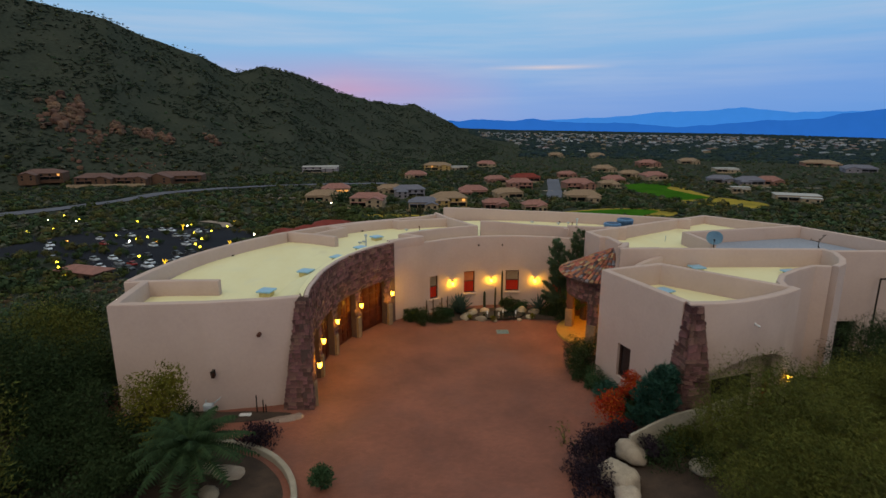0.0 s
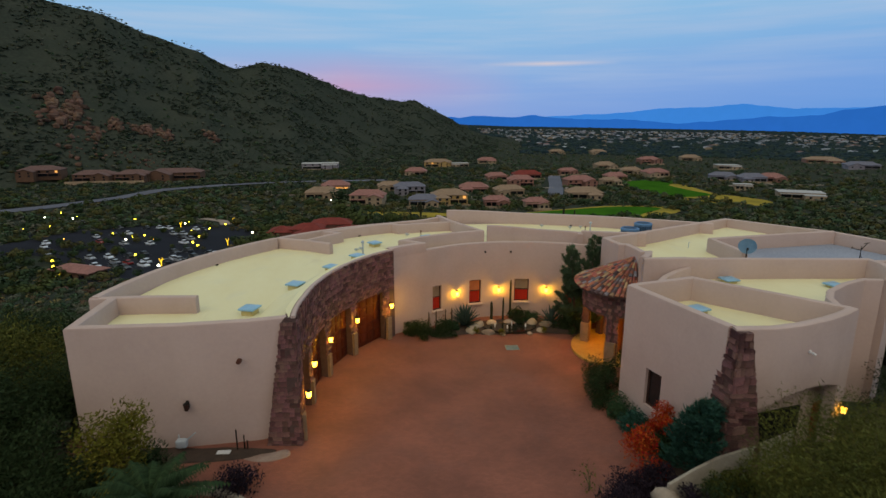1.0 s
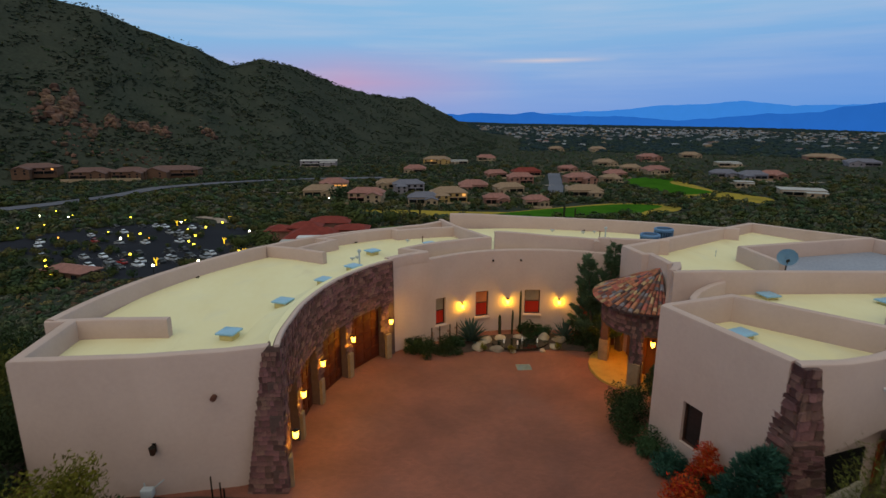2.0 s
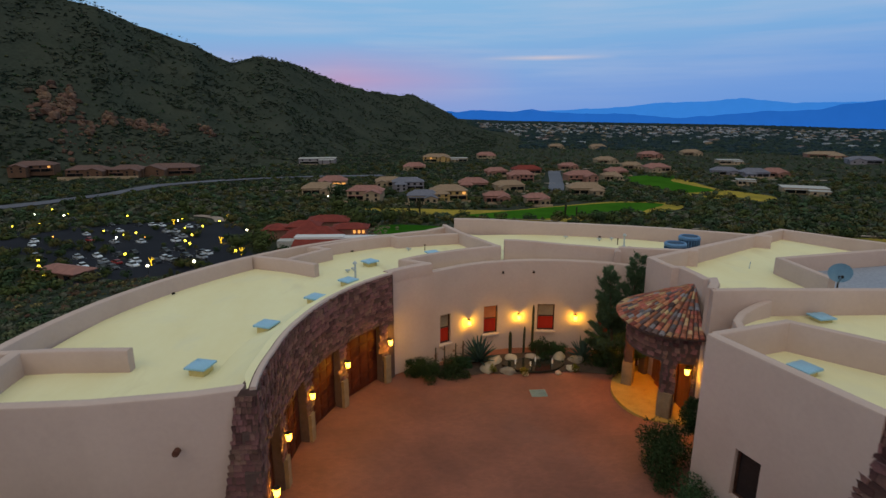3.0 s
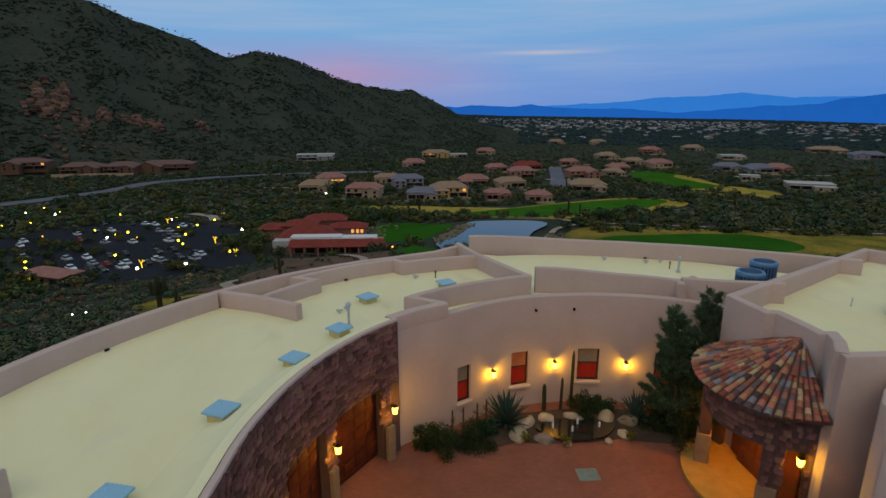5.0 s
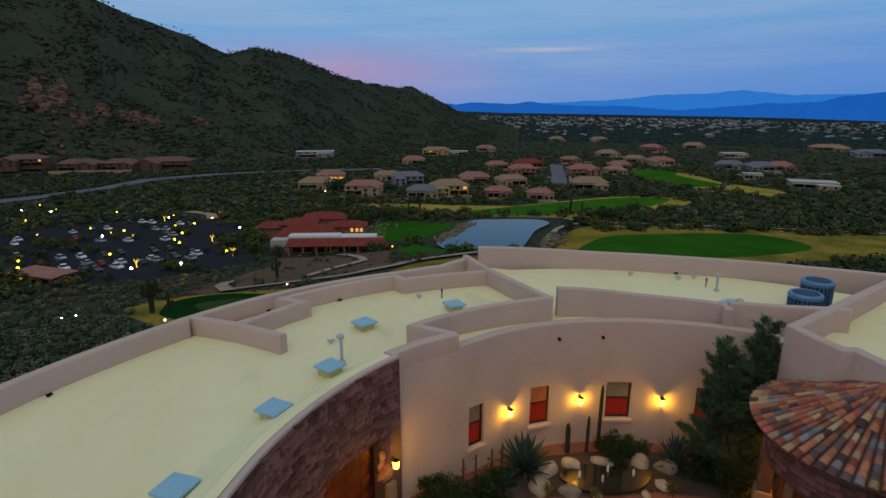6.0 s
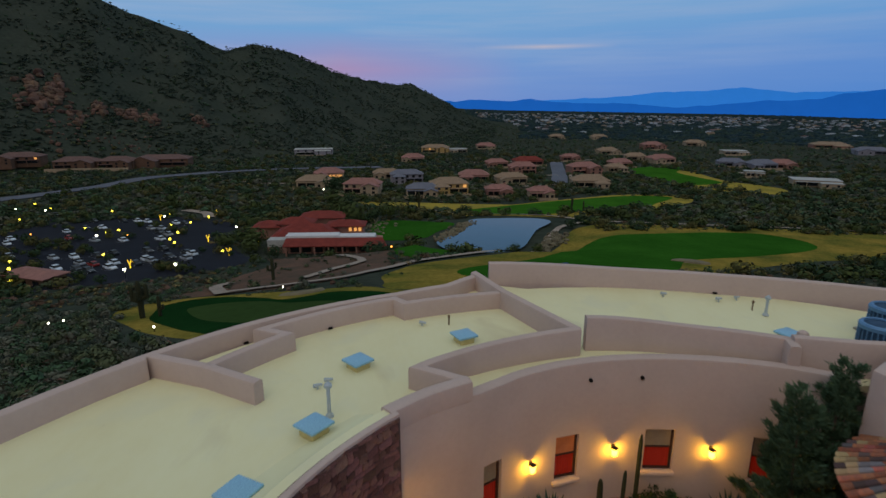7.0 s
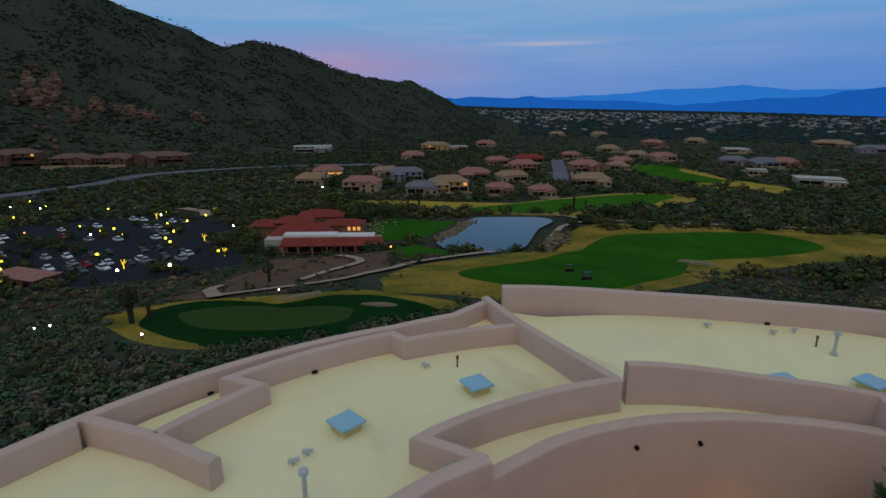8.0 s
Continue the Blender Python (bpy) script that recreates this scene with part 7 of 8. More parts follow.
bv, bf = [], []
for key, spots in CARS:
    for x, y in spots:
        c, q = math.cos(radians(-38)), math.sin(radians(-38))
        for off in (-1.55, 1.55):
            k = len(bv)
            for u, v in ((-2.9, -0.09), (2.9, -0.09), (2.9, 0.09), (-2.9, 0.09)):
                px, py = x + u * c - (v + off) * q, y + u * q + (v + off) * c
                bv.append((px, py, ground_z(px, py) + 0.46))
            bf.append((k, k + 1, k + 2, k + 3))
tagged(mesh_object("bay_lines", bv, bf, material("worn_white_road_paint", (0.20, 0.21, 0.25), (0.10, 0.105, 0.125), 0.8, 0.8)), "worn white bay lines on the car park", "road markings", kind="structure")


def lot_lamp(glow, word, h, r):
    t = thing("lot_lamp", f"{word} glowing lamp on a thin post in the dusk", "lamp post", "lamps below the hill")
    bm = bmesh.new()
    tube(bm, (0, 0, -0.5), (0, 0, h), 0.09, 0.06, 6)
    part("post", bm, BLACKIRON, t)
    bm = bmesh.new()
    bmesh.ops.create_icosphere(bm, subdivisions=2, radius=r, matrix=Matrix.Translation((0, 0, h)))
    part("globe", bm, glow, t)
    return t


LAMPS = ((GLOW_WHITE, "white", 2.6, 0.42, ((-222, 334), (-199, 323), (-122, 290), (-127, 239), (-70, 175), (-83, 172), (-76, 252), (-60, 395), (118, 552))),
         (GLOW_YELLOW, "yellow", 1.4, 0.46, ((-201, 305), (-207, 340), (-163, 321), (-132, 255), (-127, 308), (-102, 293), (-104, 275), (-99, 248), (-96, 233), (-91, 225), (-107, 206), (-136, 203), (-128, 191), (-115, 172), (-66, 203), (-61, 230),
                                            (-149, 270), (-128, 258), (-229, 361), (-110, 268), (-196, 296), (-212, 300))),
         (GLOW_ORANGE, "orange", 1.5, 0.3, ((77, 569), (94, 568), (150, 522), (-8, 193), (-117, 243), (-167, 261))), (GLOW_WHITE, "low white", 0.6, 0.17, ((-67, 114), (-29, 130), (-40, 96), (-65, 115))))
for glow, word, h, r, spots in LAMPS:
    first = lot_lamp(glow, word, h, r)
    for i, (x, y) in enumerate(spots):
        m = pose(x, y, ground_z(x, y) + 0.3)
        if i == 0:
            first.matrix_basis = m
        else:
            copy_thing(first, m)
for x, y in ((-126, 294), (-103, 309), (-81, 232), (-89, 187), (-63, 200)):
    k_ = 0.75
    t = thing("light_wrapped_tree", "small forked tree trunk wrapped in amber lights", "tree", "light-wrapped trees", (x, y, ground_z(x, y)))
    for p, q, r in (((0, 0, 0), (0, 0, 2.2), 0.28), ((0, 0, 2.0), (-0.9, 0.2, 4.2), 0.2), ((0, 0, 2.0), (0.8, -0.2, 4.4), 0.2), ((0.3, 0, 3.0), (1.5, 0.3, 3.7), 0.13)):
        bm = bmesh.new()
        tube(bm, Vector(p) * k_, Vector(q) * k_, r * k_, r * 0.6 * k_, 7)
        part("limb", bm, GLOW_WRAP, t)


def golf_cart(x, y, turn):
    t = thing("golf_cart", "small dark golf cart standing on the fairway", "golf cart", "golf carts", (x, y, ground_z(x, y) + 0.5), turn)
    bm = bmesh.new()
    box(bm, -1.1, 1.1, -0.55, 0.55, 0.3, 0.75, 0.1)
    part("body", bm, BLACKIRON, t)
    bm = bmesh.new()
    box(bm, -0.9, 0.7, -0.6, 0.6, 1.75, 1.83, 0.03)
    part("canopy", bm, ACDARK, t)
    for px, py in ((-0.8, -0.5), (-0.8, 0.5), (0.6, -0.5), (0.6, 0.5)):
        bm = bmesh.new()
        tube(bm, (px, py, 0.7), (px, py, 1.76), 0.03, 0.03, 6)
        part("post", bm, BLACKIRON, t)
        bm = bmesh.new()
        tube(bm, (px, py - 0.1, 0.22), (px, py + 0.1, 0.22), 0.23, 0.23, 10)
        part("wheel", bm, BLACKIRON, t)
    bm = bmesh.new()
    box(bm, -0.9, -0.2, -0.5, 0.5, 0.7, 1.1, 0.08)
    part("seat", bm, WALL_BROWN, t)


golf_cart(39, 154, 20)
golf_cart(38.5, 139, 10)
for x, y, h, arms, s in ((-49, 111, 7.0, 4, 1), (-45.5, 110, 4.0, 1, 2), (4, 324, 10.0, 5, 3), (-2, 318, 5.0, 0, 4), (85, 300, 8, 1, 5), (92, 302, 6, 0, 6), (-36, 150, 6, 2, 7)):
    column_cactus(x, y, ground_z(x, y), h, 0.055 * h + 0.1, arms, s, "saguaro", "tall dark saguaro cactus with raised arms", "saguaros")

# low rose-roofed store at the near corner of the car park
hut = thing("lot_store", "low store with a rose-red roof beside the car park", "building", at=(-109, 174, ground_z(-109, 174)), turn=-22)
bm = bmesh.new()
box(bm, -8, 8, -3.4, 3.4, -2.5, 3.0)
part("wall", bm, WALL_BROWN, hut, smooth=False)
bm = bmesh.new()
hip_roof(bm, 16, 6.8, 3.0, 1.5, 0.8)
part("roof", bm, PINK_TILE, hut, smooth=False)
for px in (-5, 0, 5):
    bm = bmesh.new()
    box(bm, px - 1.2, px + 1.2, -3.55, -3.42, 0.0, 2.3, 0.03)
    part("door", bm, PANE, hut, smooth=False)

# ---------------------------------------------------------------- scrub, trees and distant roofs
nrng = np.random.default_rng(11)


def clump_templates(count, quads, flat, seed):
    r = np.random.default_rng(seed)
    out = []
    for _ in range(count):
        d = r.normal(size=(quads, 3))
        d /= np.linalg.norm(d, axis=1, keepdims=True)
        c = d * (r.random((quads, 1)) ** 0.4) * [0.5, 0.5, 0.42]
        c[:, 2] += 0.45
        c[:, 2] = np.maximum(c[:, 2], 0.04)
        u = np.cross(d, r.normal(size=(quads, 3)))
        u /= np.linalg.norm(u, axis=1, keepdims=True)
        v = np.cross(d, u)
        s = flat * r.uniform(0.6, 1.4, (quads, 1))
        out.append(np.stack([c - u * s, c + v * s * 0.8 - u * 0.1 * s, c + u * s, c - v * s * 0.9], 1))
    return out


def dome_templates(count, seed):
    """Small uneven domes for shrubs far off, as rows of four corners."""
    r = np.random.default_rng(seed)
    out = []
    for _ in range(count):
        n, prof = 7, ((0.42, 0.0), (0.5, 0.34), (0.34, 0.72), (0.04, 0.92))
        wob = 1 + r.normal(0, 0.17, (len(prof), n))
        pts = np.array([[(p[0] * wob[k, i] * math.cos(2 * math.pi * i / n), p[0] * wob[k, i] * math.sin(2 * math.pi * i / n), p[1] * (1 + 0.12 * (wob[k, i] - 1) / 0.17 * 0.5)) for i in range(n)] for k, p in enumerate(prof)])
        quads = [[pts[k, i], pts[k, (i + 1) % n], pts[k + 1, (i + 1) % n], pts[k + 1, i]] for k in range(len(prof) - 1) for i in range(n)]
        out.append(np.array(quads))
    return out


def scatter(name, label, category, spots, mats, templates):
    """Many shrubs in one mesh for each tone: spots are rows of x, y, z, width, height."""
    groups = nrng.integers(0, len(mats), len(spots))
    for g, mat in enumerate(mats):
        vs = []
        for i in np.flatnonzero(groups == g):
            x, y, z, w, h = spots[i]
            t = templates[i % len(templates)]
            a = (i * 2.4) % 6.283
            c, s = math.cos(a), math.sin(a)
            q = np.empty_like(t)
            q[..., 0] = x + w * (t[..., 0] * c - t[..., 1] * s)
            q[..., 1] = y + w * (t[..., 0] * s + t[..., 1] * c)
            q[..., 2] = z + h * t[..., 2]
            vs.append(q.reshape(-1, 3))
        if not vs:
            continue
        v = np.concatenate(vs)
        n = len(v) // 4
        me = bpy.data.meshes.new(name)
        me.vertices.add(len(v))
        me.vertices.foreach_set("co", v.ravel())
        me.loops.add(len(v))
        me.loops.foreach_set("vertex_index", np.arange(len(v), dtype=np.int32))
        me.polygons.add(n)
        me.polygons.foreach_set("loop_start", np.arange(0, len(v), 4, dtype=np.int32))
        me.update(calc_edges=True)
        me.materials.append(mat)
        tagged(new(name, me), label, category, kind="stuff")


SCRUB = [leaf_material("scrub_dark", (0.062, 0.084, 0.054), (0.044, 0.065, 0.039), 0.25), leaf_material("scrub_olive", (0.101, 0.117, 0.062), (0.073, 0.090, 0.048), 0.25),
         leaf_material("scrub_grey", (0.120, 0.123, 0.092), (0.087, 0.092, 0.070), 0.25), leaf_material("scrub_green", (0.059, 0.104, 0.056), (0.044, 0.079, 0.043), 0.25)]
HILLSCRUB = [leaf_material("hill_scrub_dark", (0.034, 0.052, 0.039), (0.026, 0.039, 0.029), 0.2), leaf_material("hill_scrub_olive", (0.050, 0.064, 0.044), (0.037, 0.050, 0.034), 0.2),
             leaf_material("hill_scrub_green", (0.041, 0.064, 0.047), (0.032, 0.050, 0.037), 0.2)]
# Leaf colours shifted towards blue: distance haze painted into the far woods.
FARWOODS = [leaf_material("far_woods_blue_haze", (0.016, 0.034, 0.042), (0.012, 0.026, 0.034), 0.25), leaf_material("far_woods_green_haze", (0.024, 0.042, 0.036), (0.017, 0.031, 0.028), 0.25)]
TREES = [leaf_material("tree_dark", (0.038, 0.064, 0.032), (0.026, 0.045, 0.023), 0.3), leaf_material("tree_olive", (0.064, 0.084, 0.028), (0.043, 0.059, 0.022), 0.3),
         leaf_material("tree_straw", (0.104, 0.099, 0.038), (0.070, 0.070, 0.029), 0.3)]


def at_house(x, y, pad=0.0):
    """True on a house's plot and on the open ground before it."""
    for hx, hy, w, *rest in HOUSES:
        if abs(x - hx) < w * 0.5 + pad and hy - w * 0.5 - 3 < y < hy + w * 0.3 + pad:
            return True
    return False


def spots_between(count, d0, d1, b0, b1, wmin, wmax, hratio, power=1.0, keep=None):
    out = []
    while len(out) < count:
        f = nrng.random() ** power
        d = d0 * (d1 / d0) ** f
        b = radians(b0 + (b1 - b0) * nrng.random())
        x, y = OX + d * math.sin(b), OY + d * math.cos(b)
        if math.hypot(x - 5, y - 23) < 27 or (x > 0 and y < 44 and math.hypot(x - 20, y - 28) < 20) or near_feature(x, y):
            continue
        if d < 720 and wmax > 4 and at_house(x, y):
            continue
        if keep and not keep(x, y, d):
            continue
        w = wmin + (wmax - wmin) * nrng.random() ** 2
        out.append((x, y, ground_z(x, y) - 0.1 * w, w, w * hratio * nrng.uniform(0.7, 1.2)))
    return out


far_t, tuft_t, mid_t, near_t = dome_templates(16, 1), clump_templates(24, 30, 0.16, 6), clump_templates(14, 110, 0.085, 2), clump_templates(10, 300, 0.052, 3)
OUTCROPS = ((-31.6, 778, 0.5, 14, 46, 4.2), (-30.1, 792, 0.45, 12, 44, 4.2), (-30.4, 766, 0.9, 14, 60, 3.6), (-29.1, 745, 0.5, 10, 26, 3.4), (-30.6, 716, 0.8, 14, 26, 2.8), (-27.4, 766, 0.45, 7, 34, 3.4),
                              (-24.9, 765, 0.7, 7, 36, 3.2), (-23.6, 760, 0.5, 8, 34, 3.0), (-19.5, 766, 0.45, 6, 24, 3.0), (-25.9, 768, 0.3, 6, 12, 2.8), (-27, 702, 1.6, 12, 26, 1.7), (-24.8, 698, 1.6, 12, 22, 1.6), (-32.8, 757, 0.5, 12, 16, 3.2))


def on_hill(x, y, d):
    b = math.degrees(math.atan2(x - OX, y - OY))
    if any(abs(b - cb) < sb * 0.9 and -sd * 2.2 < d - cd < sd * 1.2 for cb, cd, sb, sd, k, s in OUTCROPS) and nrng.random() < 0.85:
        return False
    k = 1 + 14 / d
    x1, y1 = OX + (x - OX) * k, OY + (y - OY) * k
    if (ground_z(x1, y1) - 13.5) / (d * k) < (ground_z(x, y) - 13.5) / d and nrng.random() < 0.9:
        return False
    return noise.fractal(Vector((x * 0.022, y * 0.022, 7)), 1.0, 2.0, 3) > -0.25 + 0.3 * nrng.random()



scatter("hill_scrub", "dark dense desert scrub on the hillside", "scrub", spots_between(27000, 480, 1500, -44, 9, 1.4, 7.0, 0.5, 0.8, on_hill), HILLSCRUB, tuft_t)
scatter("plain_scrub", "dark trees and scrub over the plain", "scrub", spots_between(15000, 300, 1500, -44, 46, 2.0, 7.0, 0.75, 0.9), SCRUB, tuft_t)
scatter("far_trees", "dark far woods on the plain, tinted blue for haze", "woods", spots_between(16000, 1000, 4400, 6, 48, 7, 20, 0.4, 0.8, lambda x, y, d: d > 1750 or math.atan2(x - OX, y - OY) > radians(11.5)), FARWOODS, far_t)
scatter("desert_scrub", "dark desert shrubs on the slope below the house", "scrub", spots_between(5200, 45, 330, -46, 46, 0.9, 3.3, 0.8, 0.75), SCRUB, mid_t)
STRAW = [leaf_material("dry_straw_bush", (0.203, 0.155, 0.068), (0.121, 0.101, 0.047), 0.4), leaf_material("rust_bush", (0.115, 0.070, 0.046), (0.074, 0.051, 0.035), 0.4)]
scatter("dry_brush", "straw and rust coloured dry brush on the plain", "brush", spots_between(3800, 150, 800, -44, 46, 1.0, 3.6, 0.55, 0.85), STRAW, tuft_t)
scatter("mid_trees", "dark rounded trees among the houses", "trees", spots_between(3000, 180, 700, -44, 46, 4.5, 9.0, 0.75, 0.8), TREES, mid_t)
scatter("slope_scrub", "dark leafy shrubs on the slope below the walls", "scrub", spots_between(520, 40, 140, -50, 50, 1.2, 3.4, 0.85, 0.7), SCRUB, near_t)
bank = []
while len(bank) < 110:
    x, y = nrng.uniform(-66, -34), nrng.uniform(84, 116)
    if x + 0.95 * y < 48 and y < 112:
        w = nrng.uniform(1.0, 3.0)
        bank.append((x, y, ground_z(x, y) - 0.1, w, w * 0.8))
scatter("bank_scrub", "dark desert shrubs on the bank beside the putting green", "scrub", bank, SCRUB, mid_t)
terr = []
while len(terr) < 80:
    x, y = nrng.uniform(-52, -4), nrng.uniform(138, 206)
    w = nrng.uniform(0.6, 1.7)
    if y < 196 or x < -46:
        terr.append((x, y, ground_z(x, y) + 0.1, w, w * 0.8))
scatter("terrace_scrub", "low clipped shrubs on the clubhouse terraces", "scrub", terr, SCRUB, mid_t)
# pale drives and yards between the houses
for k, line in enumerate((((-60, 452), (-20, 440), (30, 430), (70, 418), (112, 428)), ((-10, 500), (40, 505), (80, 480), (128, 486)), ((170, 470), (176, 520), (168, 560)), ((60, 600), (110, 610), (160, 604), (240, 640)),
                          ((300, 500), (340, 512), (400, 506)), ((-150, 470), (-110, 450), (-86, 452)))):
    strip("lane", line, 5, PATHM, 0.6, "pale lane between the houses", "lane")
# planted islands of the car park
isl = []
while len(isl) < 240:
    x, y = nrng.uniform(-205, -58), nrng.uniform(165, 318)
    if abs(((x * 0.62 + y * 0.78) % 21) - 10.5) < 2.6 or (abs(x + 150) < 16 and y > 190 and y < 245):
        w = nrng.uniform(2.0, 5.0)
        if any(math.hypot(x - cx, y + w - cy) < 3 + w * 0.6 for _, spots in CARS for cx, cy in spots):
            continue
        isl.append((x, y, ground_z(x, y) + 0.3, w, w * 0.9))
scatter("island_trees", "dark small trees in the car park islands", "trees", isl, TREES, mid_t)
green_t = [(x, y, ground_z(x, y), w, w * 0.8) for x, y, w in ((-55, 408, 17), (-12, 200, 7), (-62, 225, 13), (-70, 218, 9), (-38, 196, 6), (-46, 192, 7), (-28, 192, 5), (-14, 200, 9), (-60, 215, 9), (28, 300, 8), (-28, 266, 18), (-38, 300, 14), (-12, 286, 14), (-44, 330, 16), (46, 213, 6), (38, 216, 5),
                                                           (22, 206, 6), (30, 207, 4.5), (35, 208, 5), (96, 280, 10), (104, 282, 8), (70, 252, 7))]
scatter("park_trees", "dark rounded trees round the clubhouse and lake", "trees", green_t, TREES[:2], near_t)


def rocks(name, label, spots, mat, seed):
    r = np.random.default_rng(seed)
    bm0 = bmesh.new()
    bmesh.ops.create_icosphere(bm0, subdivisions=1, radius=1.0)
    base = np.array([v.co for v in bm0.verts])
    tris = [[v.index for v in f.verts] for f in bm0.faces]
    bm0.free()
    vs, fs = [], []
    for x, y, z, s in spots:
        p = base * (1 + r.normal(0, 0.16, (len(base), 1))) * [s * r.uniform(0.7, 1.2), s * r.uniform(0.7, 1.2), s * r.uniform(0.6, 1.0)]
        k = len(vs)
        vs += [(x + a, y + b, z + c) for a, b, c in p]
        fs += [tuple(k + i for i in t) for t in tris]
    return tagged(mesh_object(name, vs, fs, mat), label, "rocks", kind="stuff")


ROCK = material("rust_brown_rock", (0.165, 0.098, 0.07), (0.075, 0.05, 0.04), 0.12, 0.95, island=0.3, fine=0.5)
PALEROCK = material("pale_yellow_rock", (0.17, 0.145, 0.095), (0.11, 0.095, 0.065), 0.3, 0.95, island=0.3, fine=0.5)
out = []
for cb, cd, sb, sd, k, s in OUTCROPS:
    for _ in range(k):
        b, d = radians(cb + nrng.normal(0, sb * 0.7)), cd + nrng.normal(0, sd)
        x, y = OX + d * math.sin(b), OY + d * math.cos(b)
        sz_ = s * 1.35 * nrng.uniform(0.25, 1.1) ** 1.3
        out.append((x, y, ground_z(x, y) + sz_ * 0.3, sz_))
rocks("rock_outcrop", "rust-brown boulder outcrop on the hillside", out, ROCK, 3)
out = []
for _ in range(170):
    f = nrng.random()
    x, y = 10 + 16 * f + nrng.normal(0, 1.6), 232 + 32 * f + nrng.normal(0, 2)
    out.append((x, y, ground_z(x, y) + 0.6, nrng.uniform(0.5, 1.4)))
for _ in range(120):
    f = nrng.random()
    x, y = 48 + 14 * f + nrng.normal(0, 1.5), 214 + 26 * f + nrng.normal(0, 3)
    out.append((x, y, ground_z(x, y) + 0.5, nrng.uniform(0.4, 1.4)))
for _ in range(90):
    x, y = -18 + nrng.normal(0, 4), 262 + nrng.normal(0, 14)
    out.append((x, y, ground_z(x, y) + 0.2, nrng.uniform(0.3, 1.1)))
rocks("lake_rocks", "pale yellow boulders along the lake bank", out, PALEROCK, 4)
out = []
for _ in range(420):
    d, b = 60 * 6 ** nrng.random(), radians(nrng.uniform(-44, 44))
    x, y = OX + d * math.sin(b), OY + d * math.cos(b)
    if math.hypot(x - 12, y - 26) > 30 and not near_feature(x, y):
        out.append((x, y, ground_z(x, y) + 0.2, nrng.uniform(0.3, 1.2)))
rocks("slope_rocks", "grey-brown loose boulders on the slope", out, ROCK, 5)


def suburb(name, label, count, mat_roof, mat_wall, seed):
    """Far streets of low houses: a box and a shallow hipped roof each."""
    r = np.random.default_rng(seed)
    bw, br = ([], []), ([], [])
    made = 0
    while made < count:
        b, d = r.uniform(7.0, 46), 1150 * (3150 / 1150) ** (r.random() ** 0.55)
        if d < 1700 and r.random() < 0.6 or b < 10 and d < 2000 or b > 34 and r.random() < 0.35:
            continue
        # streets: keep to bands
        if abs(((d * 0.011 + b * 0.12) % 1) - 0.5) > 0.38:
            continue
        x, y = OX + d * math.sin(radians(b)), OY + d * math.cos(radians(b))
        z = ground_z(x, y)
        w, dp, h, rise = r.uniform(7, 17), r.uniform(6, 10), r.uniform(3.0, 5.5), r.uniform(0.6, 1.4)
        a = radians(r.choice((0, 90)) + r.normal(0, 14))
        c, s = math.cos(a), math.sin(a)

        def put(store, pts, faces):
            k = len(store[0])
            store[0].extend((x + px * c - py * s, y + px * s + py * c, z + pz) for px, py, pz in pts)
            store[1].extend(tuple(k + i for i in f) for f in faces)
        hw, hd = w / 2, dp / 2
        put(bw, [(-hw, -hd, -2), (hw, -hd, -2), (hw, hd, -2), (-hw, hd, -2), (-hw, -hd, h), (hw, -hd, h), (hw, hd, h), (-hw, hd, h)],
            [(0, 1, 5, 4), (1, 2, 6, 5), (2, 3, 7, 6), (3, 0, 4, 7)])
        hw, hd = hw + 0.8, hd + 0.8
        put(br, [(-hw, -hd, h), (hw, -hd, h), (hw, hd, h), (-hw, hd, h), (-hw + hd, 0, h + rise), (hw - hd, 0, h + rise)],
            [(0, 1, 5, 4), (1, 2, 5), (2, 3, 4, 5), (3, 0, 4)])
        made += 1
    tagged(mesh_object(name + "_walls", *bw, mat_wall), label + ", their walls", "suburb", kind="stuff")
    tagged(mesh_object(name + "_roofs", *br, mat_roof), label + ", their roofs", "suburb", kind="stuff")


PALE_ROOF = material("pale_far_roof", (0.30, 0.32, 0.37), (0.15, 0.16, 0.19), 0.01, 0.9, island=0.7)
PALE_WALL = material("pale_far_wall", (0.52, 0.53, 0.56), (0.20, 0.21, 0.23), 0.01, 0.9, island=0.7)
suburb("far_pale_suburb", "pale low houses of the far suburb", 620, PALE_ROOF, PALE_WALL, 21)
suburb("far_pink_suburb", "pink-roofed low houses of the far suburb", 120, PINK_TILE, PALE_WALL, 22)
suburb("far_tan_suburb", "tan-roofed low houses of the far suburb", 160, TAN_TILE, WALL_TAN, 23)

# ---------------------------------------------------------------- stones and roof tiles, piece by piece
def stone_meshes(count, seed, mat):
    out = []
    rng = random.Random(seed)
    for k in range(count):
        bm = bmesh.new()
        ring = []
        n = 8
        for z, f in ((0.0, 1.0), (0.8, 0.98), (1.0, 0.91)):
            ring.append([])
            for i, (cx, cz) in enumerate(((0.5, 0.34), (0.42, 0.5), (-0.42, 0.5), (-0.5, 0.34), (-0.5, -0.34), (-0.42, -0.5), (0.42, -0.5), (0.5, -0.34))):
                jx = random.Random(seed * 97 + k * 31 + i).uniform(0.84, 1.07)
                ring[-1].append(bm.verts.new((cx * f * jx, z * rng.uniform(0.7, 1.25) if z else 0.0, cz * f * jx)))
        for a, b in zip(ring, ring[1:]):
            for i in range(n):
                bm.faces.new((a[i], a[(i + 1) % n], b[(i + 1) % n], b[i]))
        bm.faces.new(ring[-1])
        bmesh.ops.recalc_face_normals(bm, faces=bm.faces)
        me = bpy.data.meshes.new("stone")
        bm.to_mesh(me)
        bm.free()
        me.materials.append(mat)
        out.append(me)
    return out


